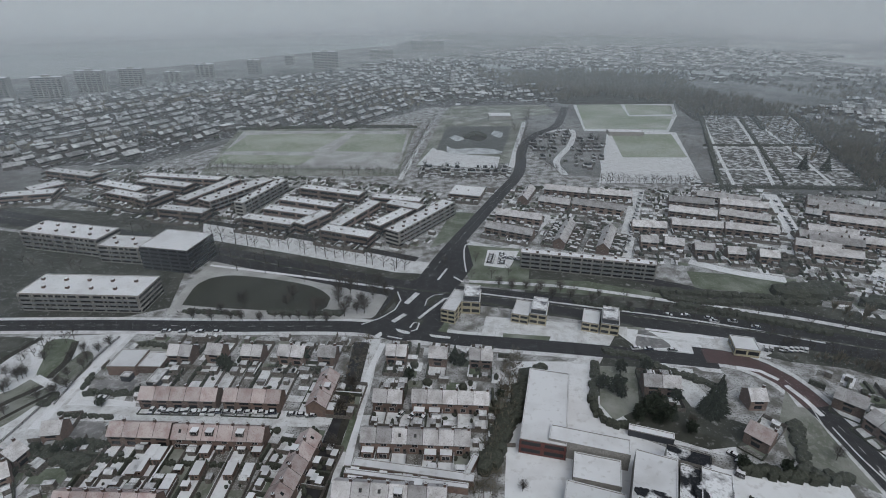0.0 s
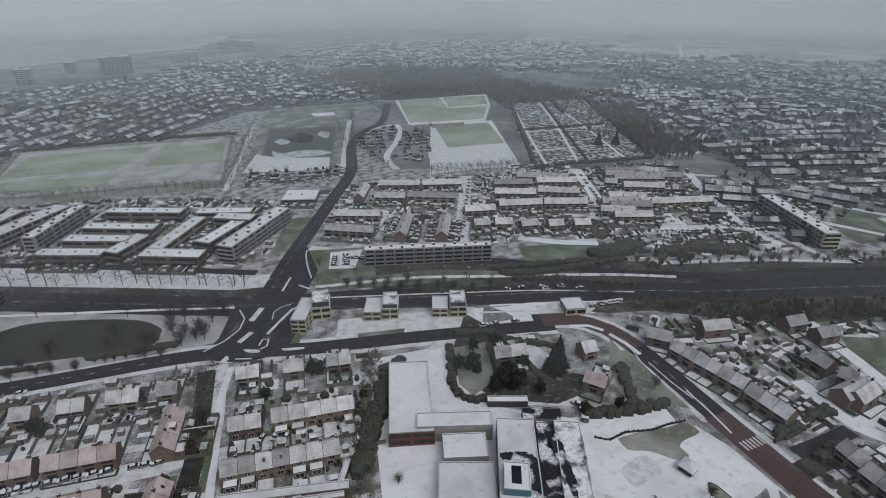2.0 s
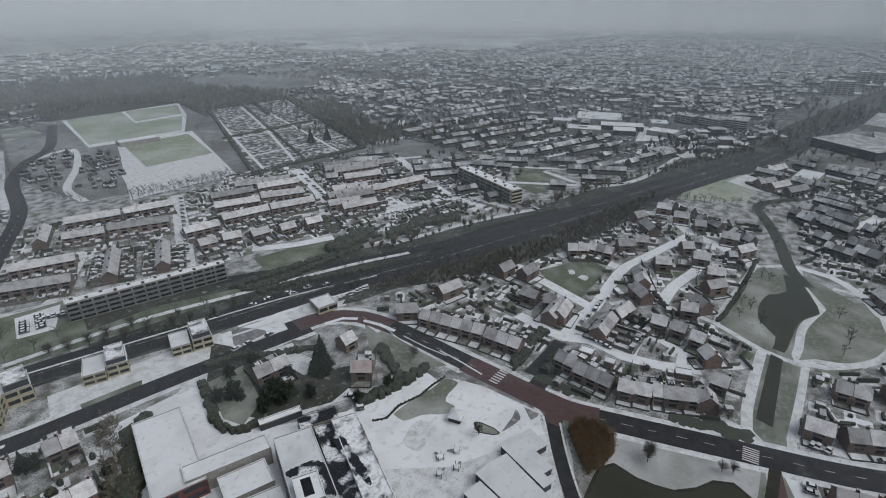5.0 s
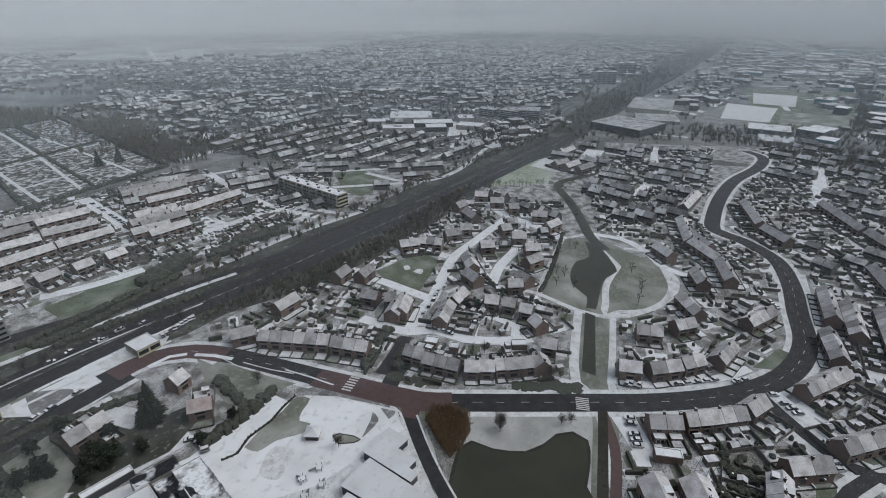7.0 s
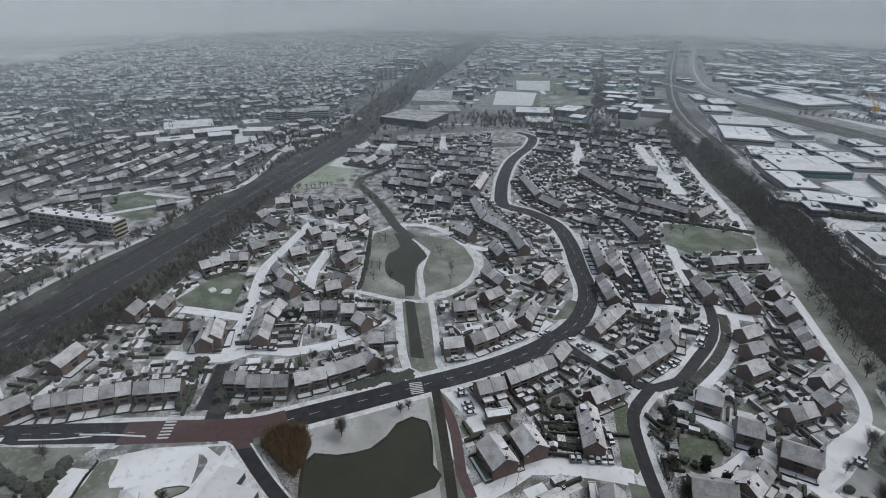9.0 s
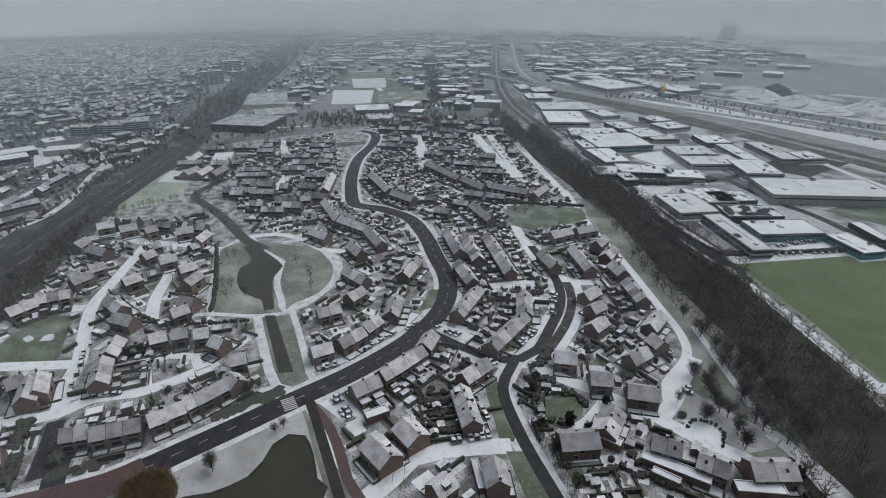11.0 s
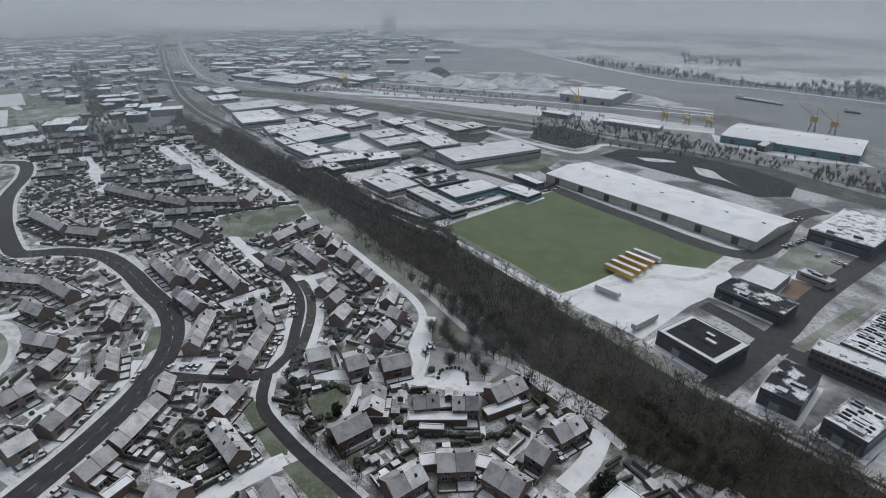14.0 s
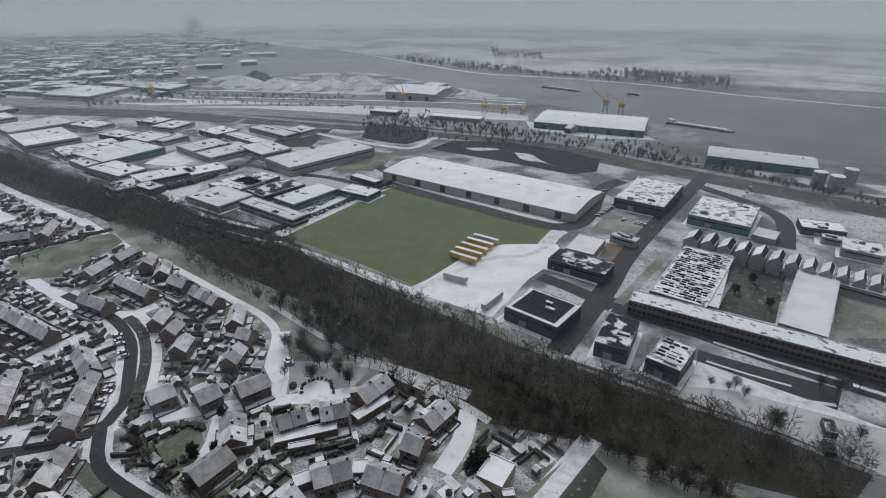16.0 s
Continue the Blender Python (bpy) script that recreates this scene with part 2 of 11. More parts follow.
# ---- shape helpers ----
class Shape:
    """Gathers faces of several materials for one mesh."""

    def __init__(self, *mats):
        self.v, self.f, self.m, self.mats = [], [], [], mats

    def face(self, pts, mat=0):
        n = len(self.v)
        self.v += [tuple(p) for p in pts]
        self.f.append(tuple(range(n, n + len(pts))))
        self.m.append(mat)

    def box(self, x0, y0, z0, x1, y1, z1, mat=0, top=None, m=None, bottom=False):
        c = [(x0, y0, z0), (x1, y0, z0), (x1, y1, z0), (x0, y1, z0), (x0, y0, z1), (x1, y0, z1), (x1, y1, z1), (x0, y1, z1)]
        if m is not None:
            c = [tuple(m @ Vector(p)) for p in c]
        n = len(self.v)
        self.v += c
        sides = [(0, 1, 5, 4), (1, 2, 6, 5), (2, 3, 7, 6), (3, 0, 4, 7), (4, 5, 6, 7)] + ([(3, 2, 1, 0)] if bottom else [])
        for k, q in enumerate(sides):
            self.f.append(tuple(n + i for i in q))
            self.m.append(top if (k == 4 and top is not None) else mat)

    def rod(self, a, b, ra, rb, mat=0, sides=3):
        a, b = Vector(a), Vector(b)
        d = b - a
        u = d.orthogonal().normalized()
        w = d.normalized().cross(u)
        n = len(self.v)
        for p, r in ((a, ra), (b, rb)):
            for k in range(sides):
                t = 2 * math.pi * k / sides
                self.v.append(tuple(p + u * (r * math.cos(t)) + w * (r * math.sin(t))))
        for k in range(sides):
            j = (k + 1) % sides
            self.f.append((n + k, n + j, n + sides + j, n + sides + k))
            self.m.append(mat)

    def blade(self, a, b, r, mat=0):
        """A fine twig: two slim crossed triangles that meet at its tip."""
        a, b = Vector(a), Vector(b)
        u = (b - a).orthogonal().normalized() * r
        w = (b - a).normalized().cross(u)
        n = len(self.v)
        self.v += [tuple(a + u), tuple(a - u), tuple(a + w), tuple(a - w), tuple(b)]
        self.f += [(n, n + 1, n + 4), (n + 2, n + 3, n + 4)]
        self.m += [mat, mat]

    def mesh(self, name):
        me = bpy.data.meshes.new(name)
        me.from_pydata(self.v, [], self.f)
        for k in self.mats:
            me.materials.append(M[k])
        me.polygons.foreach_set("material_index", self.m)
        me.update()
        return me


def thing(name, label, category, group="", kind="", at=None, data=None):
    ob = tagged(new(name, data), label, category, group, kind)
    if at is not None:
        ob.matrix_world = at
    return ob


def part(name, data, parent, label="", m=None, kind=""):
    ob = tagged(new(name, data.mesh(name) if isinstance(data, Shape) else data), label, kind=kind)
    ob.parent = parent
    if m is not None:
        ob.matrix_local = m
    return ob


def smooth(pts, step=6.0):
    """A smooth line through a few points."""
    p = [Vector(q) for q in pts]
    if len(p) < 3:
        return p
    p = [2 * p[0] - p[1]] + p + [2 * p[-1] - p[-2]]
    out = []
    for a, b, c, d in zip(p, p[1:], p[2:], p[3:]):
        n = max(1, int((c - b).length / step))
        for k in range(n):
            t = k / n
            out.append(0.5 * (2 * b + (c - a) * t + (2 * a - 5 * b + 4 * c - d) * t * t + (3 * b - a - 3 * c + d) * t ** 3))
    return out + [p[-2]]


CELL = 2.5
TAKEN = set()
ROWS = []


def mark(x0, y0, x1, y1, left, right):
    """Notes the ground that a road or building takes up along a line."""
    d = Vector((x1 - x0, y1 - y0))
    L = d.length
    if L < 0.01 or abs(x0) + abs(y0) > 2600:
        return
    d /= L
    n = Vector((-d.y, d.x))
    for i in range(int(L / 1.8) + 2):
        for j in range(int((left + right) / 1.8) + 2):
            p = Vector((x0, y0)) + d * min(L, i * 1.8) + n * min(left, j * 1.8 - right)
            TAKEN.add((int(p.x // CELL), int(p.y // CELL)))


def strip(name, mat, width, pts, z=0.06, label="", category="road", thick=0.0, curved=True, shift=0.0):
    line = smooth(pts) if curved else [Vector(p) for p in pts]
    s = Shape(mat)
    sides = []
    for i, p in enumerate(line):
        d = (line[min(i + 1, len(line) - 1)] - line[max(i - 1, 0)]).normalized()
        n = Vector((-d.y, d.x))
        sides.append((p + n * (shift + width / 2), p + n * (shift - width / 2)))
    for p, q in zip(line, line[1:]):
        mark(p.x, p.y, q.x, q.y, width / 2 + 0.5, width / 2 + 0.5)
    for (a, b), (c, d) in zip(sides, sides[1:]):
        s.face([(a.x, a.y, z), (b.x, b.y, z), (d.x, d.y, z), (c.x, c.y, z)])
        if thick:
            for p, q in ((a, c), (b, d)):
                s.face([(p.x, p.y, z), (q.x, q.y, z), (q.x, q.y, z - thick), (p.x, p.y, z - thick)])
    ob = thing(name, label, category, kind="structure", data=s.mesh(name))
    return ob


def area(name, mat, pts, z=0.03, label="", category="ground", curved=False, bank=0.0):
    span = max(max(p[k] for p in pts) - min(p[k] for p in pts) for k in (0, 1))
    line = smooth(list(pts) + [pts[0]], min(5.0, span / 12)) if curved else [Vector(p) for p in pts]
    if curved:
        line = line[:-1]
    xs, ys = [p.x for p in line], [p.y for p in line]
    if mat in ("wet", "green", "lawn", "snow", "asphalt", "path", "field", "pitch", "slush", "frost") and max(xs) - min(xs) < 260 and max(ys) - min(ys) < 260:
        poly = [(p.x, p.y) for p in line]
        for i in range(int(min(xs) // CELL), int(max(xs) // CELL) + 1):
            for j in range(int(min(ys) // CELL), int(max(ys) // CELL) + 1):
                if inside(((i + 0.5) * CELL, (j + 0.5) * CELL), poly):
                    TAKEN.add((i, j))
    bm = bmesh.new()
    f = bm.faces.new([bm.verts.new((p.x, p.y, z)) for p in line])
    if f.calc_area() and f.normal.z < 0:
        f.normal_flip()
    bm.normal_update()
    if f.normal.z < 0:
        f.normal_flip()
    bmesh.ops.triangulate(bm, faces=[f])
    me = bpy.data.meshes.new(name)
    bm.to_mesh(me)
    bm.free()
    me.materials.append(M[mat])
    return thing(name, label, category, kind="structure", data=me)


def inside(p, poly):
    hit = False
    for (ax, ay), (bx, by) in zip(poly, list(poly[1:]) + [poly[0]]):
        if (ay > p[1]) != (by > p[1]) and p[0] < (bx - ax) * (p[1] - ay) / (by - ay) + ax:
            hit = not hit
    return hit


# ---- builders ----
RNG = random.Random(7)


def make_window(w, h):
    s = Shape("white", "glass")
    s.box(-w / 2, -0.05, 0, w / 2, 0.05, h, 0, bottom=True)
    n = 2 if w > 1.3 else 1
    for k in range(n):
        a = -w / 2 + 0.07 + k * (w - 0.07) / n
        s.box(a, -0.07, 0.07, a + (w - 0.07) / n - 0.07, -0.045, h - 0.07, 1, bottom=True)
    return s.mesh("window")


def make_door():
    s = Shape("dark", "glass")
    s.box(-0.5, -0.06, 0, 0.5, 0.05, 2.15, 0)
    s.box(-0.3, -0.075, 1.2, 0.3, -0.055, 1.9, 1, bottom=True)
    return s.mesh("door")


def make_chimney():
    s = Shape("chimney", "flatsnow", "dark")
    s.box(-0.38, -0.38, -0.9, 0.38, 0.38, 0.9, 0)
    s.box(-0.45, -0.45, 0.9, 0.45, 0.45, 1.02, 0, 1, bottom=True)
    s.rod((-0.15, 0, 1.02), (-0.15, 0, 1.35), 0.12, 0.1, 2, 6)
    s.rod((0.17, 0, 1.02), (0.17, 0, 1.3), 0.12, 0.1, 2, 6)
    return s.mesh("chimney")


def make_skylight():
    s = Shape("dark", "glass")
    s.box(-0.45, -0.6, 0, 0.45, 0.6, 0.1, 0)
    s.box(-0.36, -0.5, 0.1, 0.36, 0.5, 0.115, 1)
    return s.mesh("skylight")


def make_dormer():
    s = Shape("dark", "flatsnow")
    s.box(-1.3, -1.3, -0.6, 1.3, 1.1, 1.15, 0, 1)
    return s.mesh("dormer")


def make_extension():
    s = Shape("brick", "flatsnow")
    s.box(-2.0, -1.3, 0, 2.0, 1.3, 2.7, 0, 1)
    return s.mesh("extension")


DORMER, EXTENSION = make_dormer(), make_extension()
WIDE, NARROW, DOOR, CHIMNEY, SKYLIGHT = make_window(1.9, 1.5), make_window(1.1, 1.2), make_door(), make_chimney(), make_skylight()


def make_shed(w, d, h, mat):
    s = Shape(mat, "dark", "glass")
    s.box(-w / 2, -d / 2, 0, w / 2, d / 2, h, 0)
    s.box(-w * 0.3, -d / 2 - 0.05, 0.02, -w * 0.3 + 0.85, -d / 2 - 0.005, 1.95, 1)
    s.box(w * 0.12, -d / 2 - 0.05, 1.1, w * 0.12 + 0.6, -d / 2 - 0.005, 1.7, 2, bottom=True)
    t = Shape("dark", "flatsnow")
    t.box(-w / 2 - 0.15, -d / 2 - 0.15, h, w / 2 + 0.15, d / 2 + 0.15, h + 0.12, 0, bottom=True)
    t.box(-w / 2 - 0.1, -d / 2 - 0.1, h + 0.12, w / 2 + 0.1, d / 2 + 0.1, h + 0.2, 1)
    return s.mesh("shed_body"), t.mesh("snowy_roof")


SHEDS = [make_shed(2.6, 1.9, 2.1, "fence"), make_shed(2.3, 2.0, 2.1, "brick"), make_shed(3.0, 5.6, 2.4, "brick")]
SHED_WORDS = ["small timber garden shed with a snow-covered flat roof", "small brick garden shed with a snow-covered flat roof", "brick garage with a snow-covered flat roof"]


def shed(x, y, turn, k):
    body, top = SHEDS[k]
    ob = thing("garage" if k == 2 else "garden_shed", SHED_WORDS[k], "garage" if k == 2 else "shed", "sheds in the gardens", at=pose(x, y, 0, 0, 0, turn))
    part("body", body, ob)
    part("roof", top, ob, "snow-covered roof")


FAR_SHEDS = Shape("fence", "shedtop", "roof")
FENCES = Shape("fence", "hedge", "flatsnow")


PLOTS = Shape("snow", "bed", "green", "path", "lawn")
EDGE = [0]


def little_shed(m, a, b, h, pitched):
    """A plain garden shed with a flat or a pitched roof, gathered with the others."""
    FAR_SHEDS.box(-a, -b, 0, a, b, h, 0, 1, m=m)
    if pitched:
        for q in ([(-a - .15, -b - .2, h), (a + .15, -b - .2, h), (a + .15, 0, h + b * .6), (-a - .15, 0, h + b * .6)], [(-a - .15, 0, h + b * .6), (a + .15, 0, h + b * .6), (a + .15, b + .2, h), (-a - .15, b + .2, h)]):
            FAR_SHEDS.face([tuple(m @ Vector(p)) for p in q], 1)
        for x in (-a, a):
            FAR_SHEDS.face([tuple(m @ Vector(p)) for p in ((x, -b, h), (x, b, h), (x, 0, h + b * .58))], 0)


def gardens(x0, y0, x1, y1, units, depth, side, length, near):
    """Garden plots, fences and sheds along a row; side is +1 to the left of the line, -1 to the right."""
    a, b = Vector((x0, y0)), Vector((x1, y1))
    d = (b - a).normalized()
    n = Vector((-d.y, d.x)) * side
    w = (b - a).length / units
    turn = math.degrees(math.atan2(d.y, d.x))
    m = Matrix.Translation((a.x, a.y, 0)) @ Matrix.Rotation(math.atan2(d.y, d.x), 4, 'Z')
    mark(x0, y0, x1, y1, depth / 2 + length if side > 0 else 0, 0 if side > 0 else depth / 2 + length)
    s0 = depth / 2 * side
    tall = length > 5
    EDGE[0] += 1
    z = 0.0165 + 0.0005 * (EDGE[0] % 12)
    for k in range(units + 1):
        s1 = (depth / 2 + length * RNG.uniform(0.9, 1.0)) * side
        h = (1.5 + RNG.random() * 0.4) if tall else 0.7
        green = RNG.random() < (0.4 if tall else 0.9)
        t = 0.28 if green else 0.09
        FENCES.box(k * w - t, min(s0, s1), 0, k * w + t, max(s0, s1), h, 1 if green else 0, 2 if RNG.random() < 0.15 else None, m=m)
        if k < units:
            mid = depth / 2 + length * RNG.uniform(0.2, 0.75)
            for y0_, y1_ in ((depth / 2, mid), (mid, depth / 2 + length)):
                q = [(k * w + 0.1, y0_ * side, z), ((k + 1) * w - 0.1, y0_ * side, z), ((k + 1) * w - 0.1, y1_ * side, z), (k * w + 0.1, y1_ * side, z)]
                PLOTS.face([tuple(m @ Vector(p)) for p in (q if side > 0 else q[::-1])], RNG.choice((0, 0, 0, 1, 1, 3, 4) if length > 12 else (0, 0, 0, 0, 1, 1, 2, 3, 3, 4)))
    s1 = (depth / 2 + length) * side
    FENCES.box(0, s1 - 0.07, 0, units * w, s1 + 0.07, 1.7 if tall else 0.6, 0 if tall else 1, m=m)
    if not tall:
        return
    for k in range(units):
        for far, chance in ((length - 1.5, 0.65), (length * 0.55, 0.3), (2.0, 0.3)):
            if RNG.random() > chance:
                continue
            p = a + d * (w * (k + 0.28 + 0.44 * RNG.random())) + n * (depth / 2 + far - RNG.random() * 1.0)
            kind = RNG.choice((0, 0, 1))
            if near:
                shed(p.x, p.y, turn + (0 if side < 0 else 180), kind)
            else:
                mm = Matrix.Translation((p.x, p.y, 0)) @ Matrix.Rotation(radians(turn), 4, 'Z')
                sx, sy = RNG.uniform(0.9, 1.7), RNG.uniform(0.8, 1.5)
                little_shed(mm, sx, sy, 2.1, RNG.random() < 0.4)
        for _ in range(RNG.choice((1, 1, 2, 3, 4))):
            p = a + d * (w * (k + RNG.random())) + n * (depth / 2 + length * RNG.random())
            bush(p.x, p.y, 0.35 + RNG.random() * 0.75, 0.6 + RNG.random() * 1.7)


def infill(poly, density=0.8, seed=3, sheds=0.22):
    """Back gardens, hedges, shrubs and small sheds in the ground that rows and streets leave free."""
    rng = random.Random(seed)
    xs, ys = [p[0] for p in poly], [p[1] for p in poly]
    for i in range(int(min(xs) // 5), int(max(xs) // 5) + 1):
        for j in range(int(min(ys) // 5), int(max(ys) // 5) + 1):
            x, y = (i + rng.random()) * 5, (j + rng.random()) * 5
            if rng.random() > density or (int(x // CELL), int(y // CELL)) in TAKEN or not inside((x, y), poly):
                continue
            near = min(ROWS, key=lambda r: (r[0] - x) ** 2 + (r[1] - y) ** 2)
            m = Matrix.Translation((x, y, 0)) @ Matrix.Rotation(near[2] + (math.pi / 2 if rng.random() < 0.5 else 0), 4, 'Z')
            dice = rng.random()
            if dice < sheds:
                a, c = rng.uniform(1.0, 2.2), rng.uniform(0.9, 1.5)
                little_shed(m, a, c, rng.uniform(2.0, 2.5), rng.random() < 0.4)
            elif dice < sheds + 0.25:
                a = rng.uniform(2, 4.5)
                FENCES.box(-a, -0.45, 0, a, 0.45, rng.uniform(1, 2.2), 1, m=m)
            elif dice < sheds + 0.40:
                a = rng.uniform(2.5, 5)
                FENCES.box(-a, -0.1, 0, a, 0.1, 1.8, 0, m=m)
            elif dice < sheds + 0.58:
                bush(x, y, rng.uniform(0.7, 1.8), rng.uniform(1.0, 3.2))
            a, c = rng.uniform(2, 4), rng.uniform(1.5, 3)
            z = 0.013 + rng.random() * 0.003
            PLOTS.face([tuple(m @ Vector(q)) for q in ((-a, -c, z), (a, -c, z), (a, c, z), (-a, c, z))], rng.choice((0, 0, 1, 1, 2, 3, 3, 4)))


def bush(x, y, r, h):
    """A shrub of a few rough facets."""
    n = 6
    lo = [(x + r * RNG.uniform(0.7, 1.1) * math.cos(6.283 * i / n), y + r * RNG.uniform(0.7, 1.1) * math.sin(6.283 * i / n), 0) for i in range(n)]
    mi = [(x + 1.1 * r * RNG.uniform(0.7, 1.1) * math.cos(6.283 * i / n), y + 1.1 * r * RNG.uniform(0.7, 1.1) * math.sin(6.283 * i / n), h * RNG.uniform(0.5, 0.7)) for i in range(n)]
    for i in range(n):
        j = (i + 1) % n
        FENCES.face([lo[i], lo[j], mi[j], mi[i]], 1)
        FENCES.face([mi[i], mi[j], (x, y, h)], 1)


ROOF_WORDS = {"roof": "snow-dusted grey tiled roof", "pinkroof": "snow-dusted red tiled roof"}


def terrace(x0, y0, x1, y1, depth=7.2, eaves=4.7, ridge=7.6, roof="roof", wall="brick", back=0, garden=11.0, front=4.0, unit=5.5, near=None):
    """A gabled row of houses whose ridge runs from one point to the other."""
    a, b = Vector((x0, y0)), Vector((x1, y1))
    length = (b - a).length
    c = (a + b) / 2
    turn = math.atan2(b.y - a.y, b.x - a.x)
    units = max(1, round(length / unit))
    mark(x0, y0, x1, y1, depth / 2 + 3, depth / 2 + 3)
    ROWS.append((c.x, c.y, turn))
    near = c.length < 170 if near is None else near
    words = ("row of %s brick terraced houses" % ("red" if wall == "redbrick" else "brown")) if units > 2 else ("detached brick house" if units == 1 else "pair of brown brick semi-detached houses")
    ob = thing("terraced_row" if units > 2 else "house", words + " with a " + ROOF_WORDS[roof], "house", "houses of the estates", at=pose(c.x, c.y, 0, 0, 0, math.degrees(turn)))
    L, D = length / 2, depth / 2
    s = Shape(wall)
    for y in (-D, D):
        s.face([(-L, y, 0), (L, y, 0), (L, y, eaves), (-L, y, eaves)] if y < 0 else [(L, y, 0), (-L, y, 0), (-L, y, eaves), (L, y, eaves)])
    s.face([(L, -D, 0), (L, D, 0), (L, D, eaves), (L, 0, ridge - 0.1), (L, -D, eaves)])
    s.face([(-L, D, 0), (-L, -D, 0), (-L, -D, eaves), (-L, 0, ridge - 0.1), (-L, D, eaves)])
    part("wall", s, ob)
    o, e = 0.4, 0.25
    w = length / units
    slope = (ridge - eaves) / D
    pieces = units if c.length < 300 else 1
    wp = length / pieces
    for k in range(pieces):
        r = Shape(roof, "dark")
        xa = -L + k * wp - (0 if k else e)
        xb = -L + (k + 1) * wp + (0 if k < pieces - 1 else e)
        for sg in (-1, 1):
            yo, zo = sg * (D + o), eaves - o * slope
            xj = xb - (0.16 if k < pieces - 1 else 0)
            top = [(xa, yo, zo + 0.22), (xj, yo, zo + 0.22), (xj, 0, ridge + 0.22), (xa, 0, ridge + 0.22)]
            r.face(top if sg < 0 else top[::-1], 0)
            if xj < xb:
                q = [(xj, yo, zo + 0.24), (xb, yo, zo + 0.24), (xb, 0, ridge + 0.24), (xj, 0, ridge + 0.24)]
                r.face(q if sg < 0 else q[::-1], 1)
            r.face([(xa, yo, zo), (xb, yo, zo), (xb, yo, zo + 0.22), (xa, yo, zo + 0.22)], 1)
            for x in ([xa] if k == 0 else []) + ([xb] if k == pieces - 1 else []):
                r.face([(x, yo, zo), (x, yo, zo + 0.22), (x, 0, ridge + 0.22), (x, 0, ridge)], 1)
        part("roof", r, ob, ROOF_WORDS[roof])
    pitch = math.degrees(math.atan(slope))
    for k in range(units):
        x = -L + w * (k + 0.5)
        if near or k % 2 == 0:
            part("chimney", CHIMNEY, ob, "", pose(x + w * 0.5 - 0.5, 0.3, ridge + 0.3))
        if near:
            for sg, rz in ((-1, 0), (1, 180)):
                y = sg * (D + 0.03)
                part("window", WIDE, ob, "", pose(x - w * 0.15, y, 0.9, 0, 0, rz))
                part("window", WIDE, ob, "", pose(x, y, 3.15, 0, 0, rz))
            part("door", DOOR, ob, "", pose(x + w * 0.33, -D - 0.03, 0))
            dice = RNG.random()
            if dice < 0.22:
                sg = RNG.choice((-1, 1))
                part("window", WIDE, part("dormer", DORMER, ob, "flat-roofed dormer with snow on top", pose(x, sg * D * 0.45, (ridge + eaves) / 2, 0, 0, 0 if sg < 0 else 180)), "", pose(0, -1.3, 0.05) @ Matrix.Diagonal((1.15, 1, 0.65, 1)))
            elif dice < 0.55 and back:
                part("window", WIDE, part("extension", EXTENSION, ob, "single-storey extension with a snowy flat roof", pose(x, back * (D + 1.3), 0, 0, 0, 0 if back < 0 else 180)), "", pose(0, -1.32, 0.5) @ Matrix.Diagonal((1.4, 1, 1.1, 1)))
            elif dice < 0.8:
                sg = RNG.choice((-1, 1))
                part("skylight", SKYLIGHT, ob, "", pose(x, sg * D * 0.5, (ridge + eaves) / 2 + 0.24, -sg * pitch))
    if not near:
        f = Shape("glass")
        for k in range(units):
            x = -L + w * (k + 0.5)
            for sg in (-1, 1):
                for z0, z1, hw in ((0.9, 2.4, 1.4), (3.3, 4.6, 1.7)):
                    y = sg * (D + 0.03)
                    f.box(x - hw, y - 0.03, z0, x + hw, y + 0.03, z1)
        part("window_band", f, ob, "dark windows", kind="stuff")
    if garden:
        for sd in (1, -1):
            size = garden if sd == back else (front if back else garden * 0.7)
            if size:
                gardens(x0, y0, x1, y1, units, depth, sd, size, c.length < 140)
    return ob


